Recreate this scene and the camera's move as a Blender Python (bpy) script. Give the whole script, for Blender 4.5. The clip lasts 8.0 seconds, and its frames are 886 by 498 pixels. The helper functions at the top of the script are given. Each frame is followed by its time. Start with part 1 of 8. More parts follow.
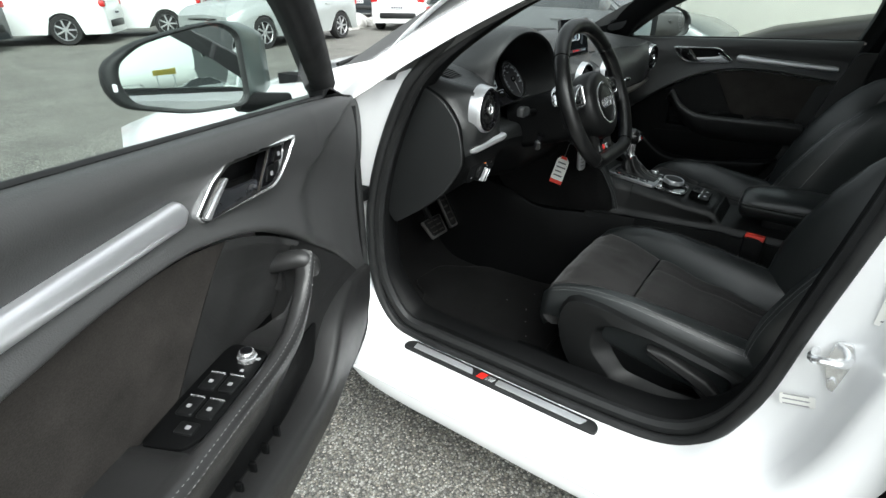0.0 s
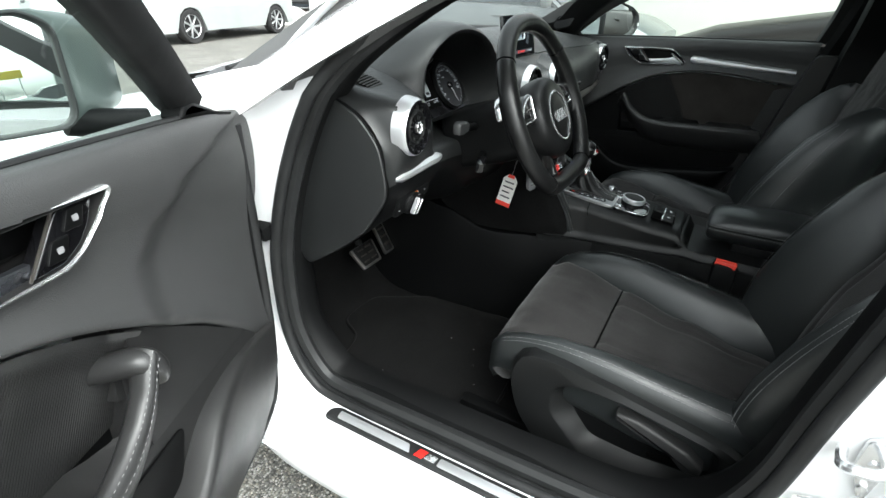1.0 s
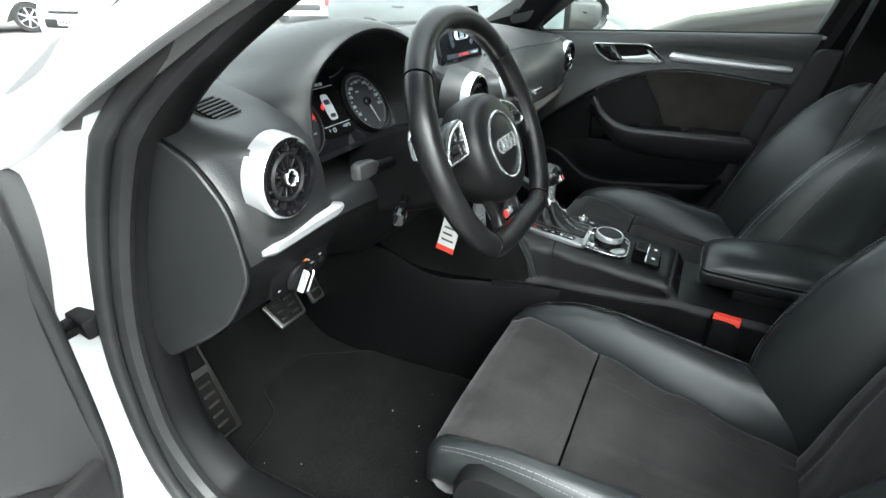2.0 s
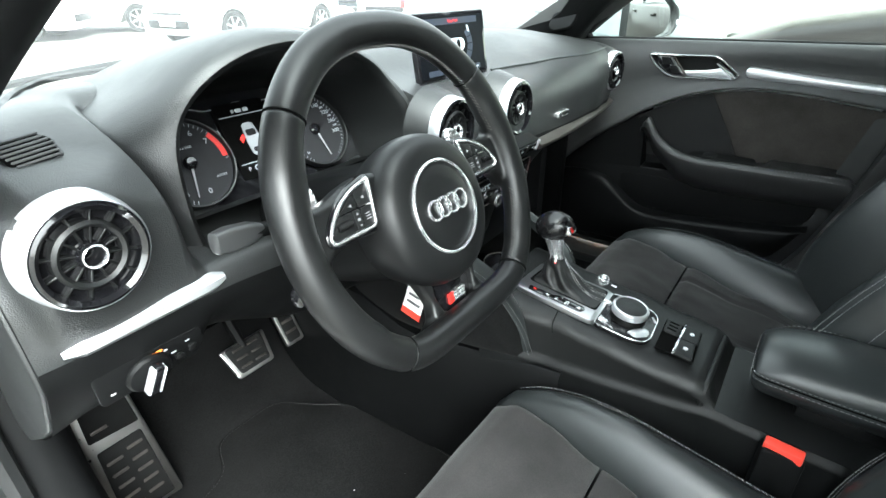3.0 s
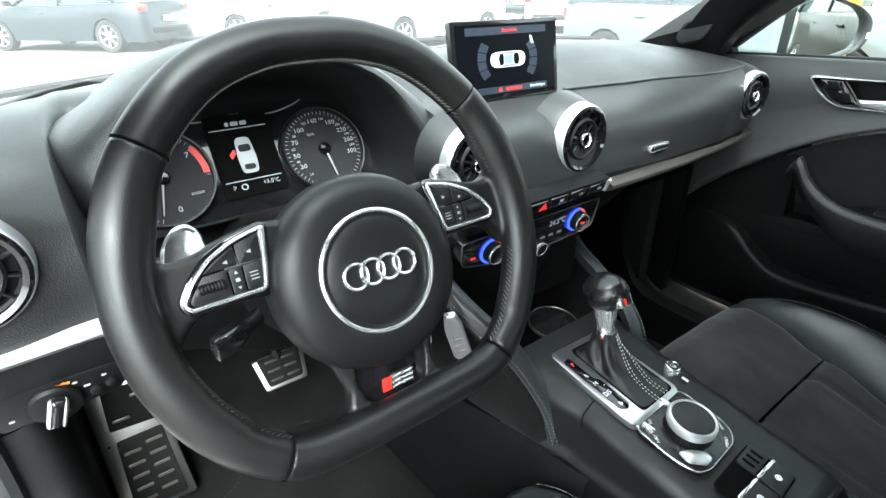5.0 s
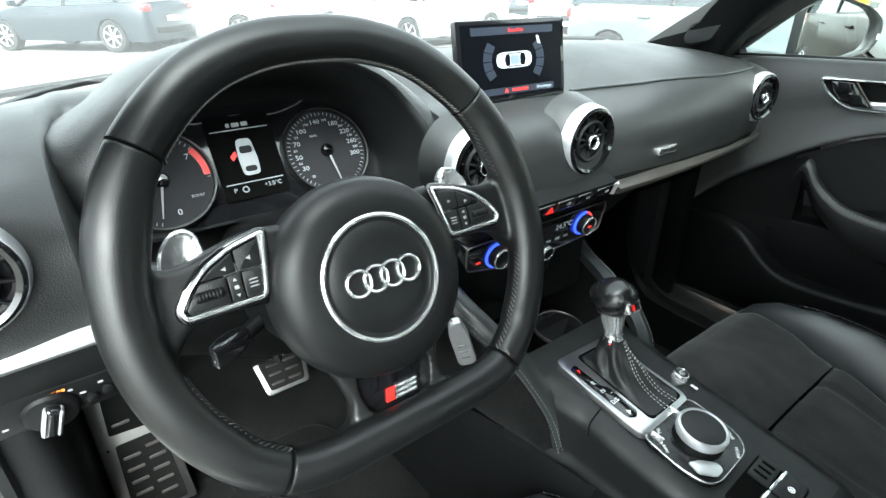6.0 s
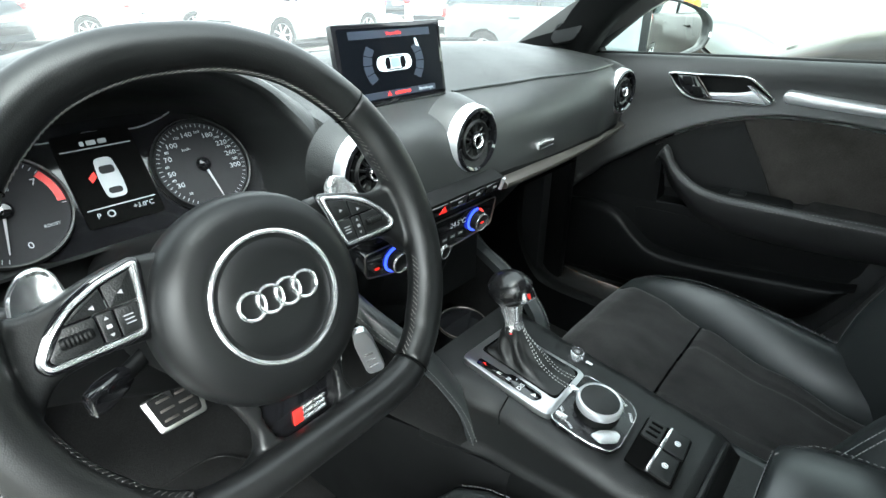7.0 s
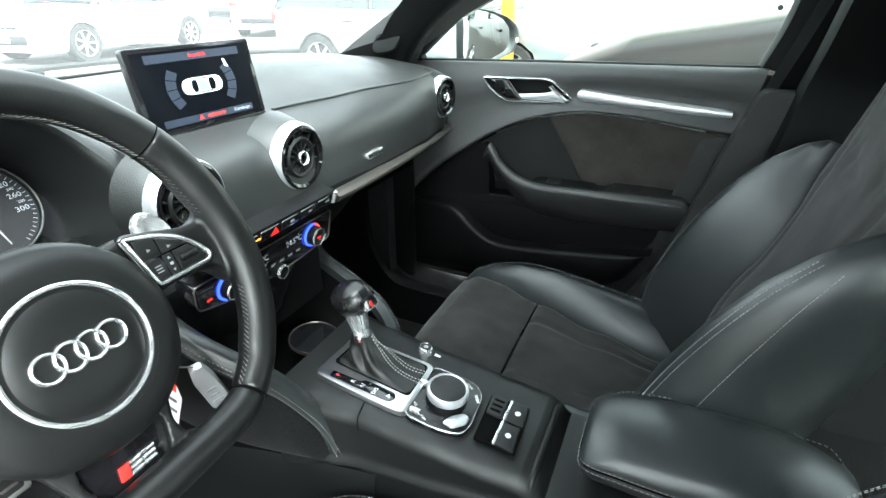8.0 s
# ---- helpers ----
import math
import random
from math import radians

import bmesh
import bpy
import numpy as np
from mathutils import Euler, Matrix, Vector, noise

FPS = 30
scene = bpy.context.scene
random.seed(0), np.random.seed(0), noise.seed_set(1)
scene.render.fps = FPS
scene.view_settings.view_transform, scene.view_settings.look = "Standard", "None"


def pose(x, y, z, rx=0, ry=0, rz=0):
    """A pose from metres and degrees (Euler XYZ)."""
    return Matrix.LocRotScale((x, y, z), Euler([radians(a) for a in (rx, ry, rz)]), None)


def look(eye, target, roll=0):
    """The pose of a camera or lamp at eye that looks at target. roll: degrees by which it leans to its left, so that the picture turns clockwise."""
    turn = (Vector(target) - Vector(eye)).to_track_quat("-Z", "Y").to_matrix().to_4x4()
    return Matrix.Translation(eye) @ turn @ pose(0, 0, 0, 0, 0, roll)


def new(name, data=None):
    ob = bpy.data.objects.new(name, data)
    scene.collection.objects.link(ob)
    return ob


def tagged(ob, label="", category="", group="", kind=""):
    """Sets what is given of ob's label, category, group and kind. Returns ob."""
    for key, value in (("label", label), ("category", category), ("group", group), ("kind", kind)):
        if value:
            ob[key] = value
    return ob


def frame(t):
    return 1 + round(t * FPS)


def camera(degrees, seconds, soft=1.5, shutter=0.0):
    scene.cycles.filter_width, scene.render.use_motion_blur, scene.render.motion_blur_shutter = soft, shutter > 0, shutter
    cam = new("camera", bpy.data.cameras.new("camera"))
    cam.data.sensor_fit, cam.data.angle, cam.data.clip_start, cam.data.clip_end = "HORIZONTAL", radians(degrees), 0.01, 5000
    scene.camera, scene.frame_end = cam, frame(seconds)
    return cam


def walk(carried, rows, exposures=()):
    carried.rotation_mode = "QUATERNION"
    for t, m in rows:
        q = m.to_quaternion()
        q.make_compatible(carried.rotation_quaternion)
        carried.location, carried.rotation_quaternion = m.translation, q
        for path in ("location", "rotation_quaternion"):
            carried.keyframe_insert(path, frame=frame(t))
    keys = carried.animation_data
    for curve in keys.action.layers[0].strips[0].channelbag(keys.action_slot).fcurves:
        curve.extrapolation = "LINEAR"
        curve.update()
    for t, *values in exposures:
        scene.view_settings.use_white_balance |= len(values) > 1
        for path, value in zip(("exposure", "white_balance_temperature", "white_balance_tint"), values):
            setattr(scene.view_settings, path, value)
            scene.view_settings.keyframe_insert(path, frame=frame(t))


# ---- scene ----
cam = camera(81.8, 8.0)
PATH = [
    (0, (-1.648, 0.137, 1.18), (-0.197, 1.168, 0.267), 0.1),
    (0.5, (-1.541, 0.185, 1.176), (-0.047, 1.146, 0.257), 0.7),
    (1, (-1.407, 0.243, 1.163), (0.144, 1.107, 0.24), 1.2),
    (1.5, (-1.249, 0.29, 1.145), (0.337, 1.083, 0.221), 1.0),
    (2, (-1.077, 0.301, 1.146), (0.503, 1.094, 0.21), 0.3),
    (2.2, (-1.008, 0.3, 1.144), (0.562, 1.114, 0.21), 0.1),
    (3.3, (-0.703, 0.251, 1.136), (0.657, 1.388, 0.21), -0.5),
    (3.5, (-0.66, 0.247, 1.132), (0.652, 1.445, 0.214), -0.8),
    (4, (-0.593, 0.235, 1.137), (0.595, 1.556, 0.219), -0.8),
    (4.5, (-0.555, 0.23, 1.134), (0.519, 1.65, 0.224), -0.8),
    (6, (-0.534, 0.244, 1.129), (0.517, 1.685, 0.225), -0.5),
    (6.5, (-0.534, 0.253, 1.131), (0.652, 1.582, 0.222), -0.3),
    (7, (-0.53, 0.246, 1.133), (0.81, 1.421, 0.227), -0.1),
    (7.5, (-0.526, 0.221, 1.141), (0.965, 1.202, 0.237), -0.3),
    (8, (-0.523, 0.202, 1.156), (1.101, 0.942, 0.253), 0.1),
]
EXPOSURES = [(0.0, 1.33, 6300, 4), (1.0, 1.90, 6300, 4), (1.5, 2.3, 6250, 3), (2.2, 2.95, 6200, 2), (3.5, 3.5, 6150, 1), (6.0, 3.25, 6150, 0), (7.0, 3.4, 6120, 0), (8.0, 3.75, 6100, 0)]
walk(cam, [(t, look(eye, target, roll)) for t, eye, target, roll in PATH], EXPOSURES)

# ---- world, sun ----
world = bpy.data.worlds.new("overcast")
scene.world = world
world.use_nodes = True
wn = world.node_tree.nodes
sky = wn.new("ShaderNodeTexSky")
sky.sky_type, sky.sun_disc = "NISHITA", False
sky.sun_elevation, sky.sun_rotation = radians(51), radians(214)
sky.dust_density, sky.air_density = 4.0, 1.0
grey = wn.new("ShaderNodeHueSaturation")
grey.inputs["Saturation"].default_value = 0.12
world.node_tree.links.new(sky.outputs[0], grey.inputs["Color"])
world.node_tree.links.new(grey.outputs[0], wn["Background"].inputs[0])
wn["Background"].inputs[1].default_value = 0.15
sun_data = bpy.data.lights.new("sun", "SUN")
sun_data.energy, sun_data.angle, sun_data.color = 1.1, radians(55), (1.0, 0.98, 0.95)
sun = new("sun", sun_data)
sun.matrix_world = look((-5, -7.5, 11), (0, 0, 0))

# ---- helpers of this scene ----
def thing(name, at, label, category, group="", kind=""):
    ob = new(name)
    ob.empty_display_size = 0.1
    ob.location = at
    return tagged(ob, label, category, group, kind)


def part(name, bm, material, parent=None, label="", at=None, angle=38, kind=""):
    """Link a bmesh as one mesh; its points are in the world's metres, or moved by the matrix at."""
    if at is not None:
        bm.transform(at)
    bmesh.ops.recalc_face_normals(bm, faces=bm.faces)
    me = bpy.data.meshes.new(name)
    bm.to_mesh(me)
    bm.free()
    me.materials.append(material)
    me.polygons.foreach_set("use_smooth", [True] * len(me.polygons))
    me.set_sharp_from_angle(angle=radians(angle))
    ob = new(name, me)
    if parent is not None:
        ob.parent = parent
        if parent.type == "EMPTY":
            ob.matrix_parent_inverse = Matrix.Translation(parent.location).inverted()
    return tagged(ob, label, kind=kind)


def pieces(name, bm, material, parent, label="", at=None):
    """Link every separate piece of a bmesh as a part of its own."""
    if at is not None:
        bm.transform(at)
    left = set(bm.verts)
    while left:
        heap, island = [left.pop()], []
        while heap:
            v = heap.pop()
            island.append(v)
            for e in v.link_edges:
                w = e.other_vert(v)
                if w in left:
                    left.remove(w)
                    heap.append(w)
        one = bmesh.new()
        copies = {v: one.verts.new(v.co) for v in island}
        for f in {f for v in island for f in v.link_faces}:
            one.faces.new([copies[v] for v in f.verts])
        part(name, one, material, parent, label)
    bm.free()


def B():
    return bmesh.new()


def frame3(o, u, v):
    """A matrix whose x is u, y is v (made square to u) and z their normal, at o."""
    u = Vector(u).normalized()
    n = u.cross(Vector(v)).normalized()
    v = n.cross(u)
    m = Matrix.Identity(4)
    for i in range(3):
        m[i][0], m[i][1], m[i][2], m[i][3] = u[i], v[i], n[i], o[i]
    return m


def spline(pts, n=6, closed=False):
    """Catmull-Rom through the points, n steps a span."""
    p = [Vector(q) for q in pts]
    k, out = len(p), []
    for i in range(k if closed else k - 1):
        a, b, c, d = ((p[(i + j) % k] for j in (-1, 0, 1, 2)) if closed else
                      (p[max(i - 1, 0)], p[i], p[i + 1], p[min(i + 2, k - 1)]))
        for s in range(n):
            t = s / n
            out.append(0.5 * ((2 * b) + (c - a) * t + (2 * a - 5 * b + 4 * c - d) * t * t + (3 * b - a - 3 * c + d) * t ** 3))
    if not closed:
        out.append(p[-1])
    return out


def loft(bm, rings, closed=True, caps=True, loop=False):
    """Skin rings of equally many points."""
    vs = [[bm.verts.new(q) for q in r] for r in rings]
    m = len(vs[0])
    for a, b in zip(vs, vs[1:] + ([vs[0]] if loop else [])):
        for j in range(m if closed else m - 1):
            k = (j + 1) % m
            try:
                bm.faces.new((a[j], a[k], b[k], b[j]))
            except ValueError:
                pass
    if caps and not loop:
        for r in (vs[0], vs[-1]):
            if len(r) > 2:
                bm.faces.new(r)
    return vs


def box(bm, c, s, bev=0.0, m=None, seg=2):
    g = bmesh.ops.create_cube(bm, size=1.0)
    vs = g["verts"]
    bmesh.ops.scale(bm, vec=s, verts=vs)
    bmesh.ops.translate(bm, vec=c, verts=vs)
    es = list({e for v in vs for e in v.link_edges})
    if bev > 0:
        r = bmesh.ops.bevel(bm, geom=es, offset=bev, segments=seg, profile=0.5, affect="EDGES")
        vs = list({v for f in r["faces"] for v in f.verts} | {v for v in vs if v.is_valid})
    if m is not None:
        bmesh.ops.transform(bm, matrix=m, verts=vs)
    return vs


def slab(bm, pts, z0, z1, bev=0.0, m=None, seg=2):
    """A flat outline (x, y) pulled from z0 to z1, its top edge rounded by bev."""
    levels = [(0.0, z0)]
    if bev > 0:
        for i in range(seg + 1):
            a = math.pi / 2 * i / seg
            levels.append((bev * (1 - math.cos(a)), z1 - bev + bev * math.sin(a)))
    else:
        levels.append((0.0, z1))
    p = [Vector((q[0], q[1])) for q in pts]
    k = len(p)
    area = sum(p[i].x * p[(i + 1) % k].y - p[(i + 1) % k].x * p[i].y for i in range(k))
    sgn = 1 if area > 0 else -1
    ins = []
    for i in range(k):
        d0, d1 = (p[i] - p[i - 1]).normalized(), (p[(i + 1) % k] - p[i]).normalized()
        n0, n1 = Vector((-d0.y, d0.x)) * sgn, Vector((-d1.y, d1.x)) * sgn
        ins.append((n0 + n1) / max(0.35, 1 + n0.dot(n1)))
    rings = [[(*(p[i] + ins[i] * off), z) for i in range(k)] for off, z in levels]
    if m is not None:
        rings = [[m @ Vector(q) for q in r] for r in rings]
    loft(bm, rings)


def rrect(w, h, r, n=5, cx=0.0, cy=0.0):
    out = []
    for qx, qy, a0 in ((1, 1, 0), (-1, 1, 90), (-1, -1, 180), (1, -1, 270)):
        for i in range(n + 1):
            a = radians(a0 + 90 * i / n)
            out.append((cx + qx * (w / 2 - r) + r * math.cos(a), cy + qy * (h / 2 - r) + r * math.sin(a)))
    return out


def rounded(pts, r, n=4):
    """Round the corners of a flat outline."""
    out, k = [], len(pts)
    for i in range(k):
        a, b, c = Vector(pts[i - 1]), Vector(pts[i]), Vector(pts[(i + 1) % k])
        rr = min(r, (a - b).length * 0.45, (c - b).length * 0.45)
        s, e = b + (a - b).normalized() * rr, b + (c - b).normalized() * rr
        for j in range(n + 1):
            t = j / n
            out.append((1 - t) ** 2 * s + 2 * t * (1 - t) * b + t * t * e)
    return [tuple(q) for q in out]


def lathe(bm, prof, m, n=32, close=False):
    """Turn a profile (radius, height) round the z axis of m."""
    rings = [[m @ Vector((r * math.cos(2 * math.pi * i / n), r * math.sin(2 * math.pi * i / n), h)) for i in range(n)] for r, h in prof]
    loft(bm, rings, caps=not close, loop=close)


def tube(bm, pts, r, seg=8, closed=False, flat=1.0, up=None, radii=None):
    """A round (or flattened) bar along a line."""
    p = [Vector(q) for q in pts]
    k, rings, ref = len(p), [], Vector(up) if up else None
    for i in range(k):
        d = (p[(i + 1) % k] - p[i - 1]) if closed else (p[min(i + 1, k - 1)] - p[max(i - 1, 0)])
        d.normalize()
        if ref is None:
            ref = d.orthogonal()
        a = (ref - d * ref.dot(d)).normalized()
        b = d.cross(a)
        if up is None:
            ref = a
        rr = radii[i] if radii else r
        rings.append([p[i] + a * (rr * flat * math.cos(2 * math.pi * j / seg)) + b * (rr * math.sin(2 * math.pi * j / seg)) for j in range(seg)])
    loft(bm, rings, caps=not closed, loop=closed)


def stitches(bm, pts, length=0.0045, gap=0.0025, w=0.0011, lift=0.0006, up=(0, 0, 1)):
    """A sewn line of short threads."""
    p = [Vector(q) for q in pts]
    carry, upv = 0.0, Vector(up)
    for a, b in zip(p, p[1:]):
        d = b - a
        l = d.length
        if l < 1e-6:
            continue
        d /= l
        side = d.cross(upv).normalized() * w * 0.5
        n = d.cross(side).normalized() * w * 0.5
        s = carry
        while s + length < l:
            q0, q1 = a + d * s + upv * lift, a + d * (s + length) + upv * lift
            loft(bm, [[q0 + side, q0 + n, q0 - side, q0 - n], [q1 + side, q1 + n, q1 - side, q1 - n]])
            s += length + gap
        carry = max(0.0, s - l)


def letters(text, size, m, material, parent, name="lettering", label="", depth=0.0002, align="CENTER", squash=1.0):
    """Words in the built-in font as one mesh."""
    cu = bpy.data.curves.new(name, "FONT")
    cu.body, cu.size, cu.extrude, cu.align_x, cu.align_y = text, size, depth, align, "CENTER"
    cu.resolution_u = 2
    tmp = bpy.data.objects.new(name, cu)
    me = bpy.data.meshes.new_from_object(tmp)
    bpy.data.objects.remove(tmp)
    me.transform(m @ Matrix.Diagonal((squash, 1, 1, 1)))
    me.materials.clear()
    me.materials.append(material)
    me.name = name
    ob = new(name, me)
    ob.parent = parent
    if parent.type == "EMPTY":
        ob.matrix_parent_inverse = Matrix.Translation(parent.location).inverted()
    return tagged(ob, label)


def mix(a, b, t):
    return a + (b - a) * t


def table(x, rows):
    """Read a smooth curve given by rows of (x, values...)."""
    if x <= rows[0][0]:
        return rows[0][1:]
    for a, b in zip(rows, rows[1:]):
        if x <= b[0]:
            t = (x - a[0]) / (b[0] - a[0])
            t = t * t * (3 - 2 * t)
            return tuple(mix(p, q, t) for p, q in zip(a[1:], b[1:]))
    return rows[-1][1:]


def resample(pts, n):
    """n points at even steps along a line."""
    p = [Vector(q) for q in pts]
    d = [0.0]
    for a, b in zip(p, p[1:]):
        d.append(d[-1] + (b - a).length)
    out, j = [], 0
    for i in range(n):
        s = d[-1] * i / (n - 1)
        while j < len(d) - 2 and d[j + 1] < s:
            j += 1
        t = (s - d[j]) / max(1e-9, d[j + 1] - d[j])
        out.append(p[j].lerp(p[j + 1], min(1, t)))
    return out


# ---- materials ----
def material(name, color, rough=0.5, metal=0.0, coat=0.0, grain=0.0, grain_size=0.001, stain=0.0, stain_size=0.1,
             rough_var=0.0, sheen=0.0, emit=0.0, pattern="noise", spec=0.5, specks=0.0, speck_size=0.004, stretch=None, coat_rough=0.05):
    """A node material: fine relief (grain), large uneven patches (stain) and fine specks of lighter or darker tone."""
    mt = bpy.data.materials.new(name)
    mt.use_nodes = True
    nt = mt.node_tree
    bsdf = nt.nodes["Principled BSDF"]
    col = (*color, 1.0)
    bsdf.inputs["Base Color"].default_value = col
    bsdf.inputs["Roughness"].default_value = rough
    bsdf.inputs["Metallic"].default_value = metal
    bsdf.inputs["Coat Weight"].default_value = coat
    bsdf.inputs["Coat Roughness"].default_value = coat_rough
    bsdf.inputs["Specular IOR Level"].default_value = spec
    if sheen:
        bsdf.inputs["Sheen Weight"].default_value = sheen
        bsdf.inputs["Sheen Roughness"].default_value = 0.4
    if emit:
        bsdf.inputs["Emission Color"].default_value = col
        bsdf.inputs["Emission Strength"].default_value = emit
    link, geo = nt.links.new, nt.nodes.new("ShaderNodeNewGeometry")
    pos = geo.outputs["Position"]
    if stretch:
        vm = nt.nodes.new("ShaderNodeVectorMath")
        vm.operation = "MULTIPLY"
        vm.inputs[1].default_value = stretch
        link(pos, vm.inputs[0])
        pos = vm.outputs[0]

    def tex(kind, size, detail=3.0):
        t = nt.nodes.new("ShaderNodeTexVoronoi" if kind == "cells" else "ShaderNodeTexNoise")
        t.inputs["Scale"].default_value = 1.0 / size
        if kind != "cells":
            t.inputs["Detail"].default_value = detail
        link(pos, t.inputs["Vector"])
        return t

    shade = None
    if stain or specks:
        last = None
        for amount, size, detail in ((stain, stain_size, 5.0), (specks, speck_size, 1.0)):
            if not amount:
                continue
            t = tex("noise", size, detail)
            rmp = nt.nodes.new("ShaderNodeMapRange")
            rmp.inputs["From Min"].default_value, rmp.inputs["From Max"].default_value = 0.3, 0.7
            rmp.inputs["To Min"].default_value, rmp.inputs["To Max"].default_value = 1 - amount, 1 + amount
            link(t.outputs["Fac" if "Fac" in t.outputs else 0], rmp.inputs["Value"])
            mul = nt.nodes.new("ShaderNodeVectorMath")
            mul.operation = "MULTIPLY"
            if last is None:
                mul.inputs[0].default_value = color
            else:
                link(last, mul.inputs[0])
            link(rmp.outputs[0], mul.inputs[1])
            last = mul.outputs[0]
            shade = rmp.outputs[0] if shade is None else shade
        link(last, bsdf.inputs["Base Color"])
    if rough_var:
        t = tex("noise", stain_size * 0.7, 4.0)
        rr = nt.nodes.new("ShaderNodeMapRange")
        rr.inputs["From Min"].default_value, rr.inputs["From Max"].default_value = 0.3, 0.7
        rr.inputs["To Min"].default_value, rr.inputs["To Max"].default_value = max(0.02, rough - rough_var), min(1, rough + rough_var)
        link(t.outputs[0], rr.inputs["Value"])
        link(rr.outputs[0], bsdf.inputs["Roughness"])
    if grain:
        t = tex(pattern, grain_size, 2.0)
        bump = nt.nodes.new("ShaderNodeBump")
        bump.inputs["Strength"].default_value = min(1.0, grain)
        bump.inputs["Distance"].default_value = grain_size * 0.5
        link(t.outputs[0], bump.inputs["Height"])
        link(bump.outputs[0], bsdf.inputs["Normal"])
    return mt


def glass(name, tint=(0.93, 0.97, 0.95), gloss=0.02, dust=0.0):
    """A thin pane: see-through, with a mirror's share that grows at a slant, and a film of dust that glows against the light."""
    mt = bpy.data.materials.new(name)
    mt.use_nodes = True
    nt = mt.node_tree
    nt.nodes.remove(nt.nodes["Principled BSDF"])
    tr, gl, mx, lw, pw, ma = (nt.nodes.new(k) for k in ("ShaderNodeBsdfTransparent", "ShaderNodeBsdfGlossy", "ShaderNodeMixShader", "ShaderNodeLayerWeight", "ShaderNodeMath", "ShaderNodeMath"))
    tr.inputs[0].default_value = (*tint, 1)
    gl.inputs["Roughness"].default_value = gloss
    lw.inputs[0].default_value = 0.5
    pw.operation, ma.operation = "POWER", "MULTIPLY_ADD"
    pw.inputs[1].default_value, ma.inputs[1].default_value, ma.inputs[2].default_value = 5.0, 0.9, 0.05
    nt.links.new(lw.outputs["Facing"], pw.inputs[0])
    nt.links.new(pw.outputs[0], ma.inputs[0])
    nt.links.new(ma.outputs[0], mx.inputs[0])
    nt.links.new(tr.outputs[0], mx.inputs[1])
    nt.links.new(gl.outputs[0], mx.inputs[2])
    if dust:
        df, dm = nt.nodes.new("ShaderNodeBsdfTranslucent"), nt.nodes.new("ShaderNodeMixShader")
        df.inputs[0].default_value, dm.inputs[0].default_value = (0.9, 0.93, 0.93, 1), dust
        nt.links.new(mx.outputs[0], dm.inputs[1])
        nt.links.new(df.outputs[0], dm.inputs[2])
        mx = dm
    nt.links.new(mx.outputs[0], nt.nodes["Material Output"].inputs[0])
    return mt


WHITE = material("white_car_paint", (0.80, 0.81, 0.82), 0.25, coat=0.8, stain=0.02, stain_size=0.5)
SOFT = material("soft_black_plastic", (0.0066, 0.0070, 0.0072), 0.40, grain=0.34, grain_size=0.0013, pattern="cells", stain=0.10, stain_size=0.15, rough_var=0.05, spec=0.36)
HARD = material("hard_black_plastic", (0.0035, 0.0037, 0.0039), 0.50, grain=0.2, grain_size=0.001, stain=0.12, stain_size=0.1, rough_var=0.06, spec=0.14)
DOORSKIN = material("charcoal_door_plastic", (0.050, 0.0505, 0.051), 0.56, grain=0.3, grain_size=0.0016, pattern="cells", stain=0.10, stain_size=0.2, rough_var=0.05)
LEATHER = material("black_leather", (0.0200, 0.0225, 0.0230), 0.33, grain=0.2, grain_size=0.0012, pattern="cells", stain=0.06, stain_size=0.08, rough_var=0.03, spec=0.62)
GRIP = material("black_grip_leather", (0.0052, 0.0054, 0.0056), 0.37, grain=0.14, grain_size=0.0010, pattern="cells", stain=0.10, stain_size=0.05, rough_var=0.05, spec=0.42)
SUEDE = material("dark_grey_suede", (0.031, 0.0298, 0.0298), 0.95, sheen=0.22, grain=0.5, grain_size=0.0008, stain=0.30, stain_size=0.085, specks=0.14, speck_size=0.002, spec=0.08)
SUEDE_BROWN = material("brown_grey_suede", (0.043, 0.0390, 0.0362), 0.95, sheen=0.02, grain=0.5, grain_size=0.0008, stain=0.25, stain_size=0.07, specks=0.15, speck_size=0.002, spec=0.08)
CARPET = material("black_carpet", (0.0080, 0.0080, 0.0081), 0.98, sheen=0.02, grain=1.0, grain_size=0.002, stain=0.25, stain_size=0.12, specks=0.35, speck_size=0.003, spec=0.04)
RUBBER = material("black_rubber", (0.016, 0.0166, 0.017), 0.48, stain=0.2, stain_size=0.05, rough_var=0.08, spec=0.30)
PIANO = material("gloss_black_plastic", (0.006, 0.006, 0.007), 0.08, coat=0.5)
# polished lever metal with a dark reflection put into its colour
BLADE = material("darkened_chrome_blade", (0.20, 0.21, 0.235), 0.30, metal=0.9, rough_var=0.05, stain=0.05, stain_size=0.05)
DARKSATIN = material("dark_brushed_metal", (0.12, 0.108, 0.098), 0.38, metal=0.8, rough_var=0.05, stain=0.08, stain_size=0.1)
CHROME = material("chrome", (0.80, 0.81, 0.82), 0.16, metal=0.80, stain=0.03, stain_size=0.02)
SATIN = material("satin_aluminium", (0.66, 0.67, 0.69), 0.33, metal=0.72, grain=0.12, grain_size=0.0012, stretch=(0.08, 0.08, 1.0), rough_var=0.05)
STEEL = material("brushed_steel_pedal", (0.50, 0.49, 0.47), 0.32, metal=1.0, rough_var=0.05, stain=0.04, stain_size=0.02)
PILLAR = material("grey_pillar_trim", (0.085, 0.086, 0.086), 0.6, grain=0.3, grain_size=0.0014, stain=0.06, stain_size=0.15)
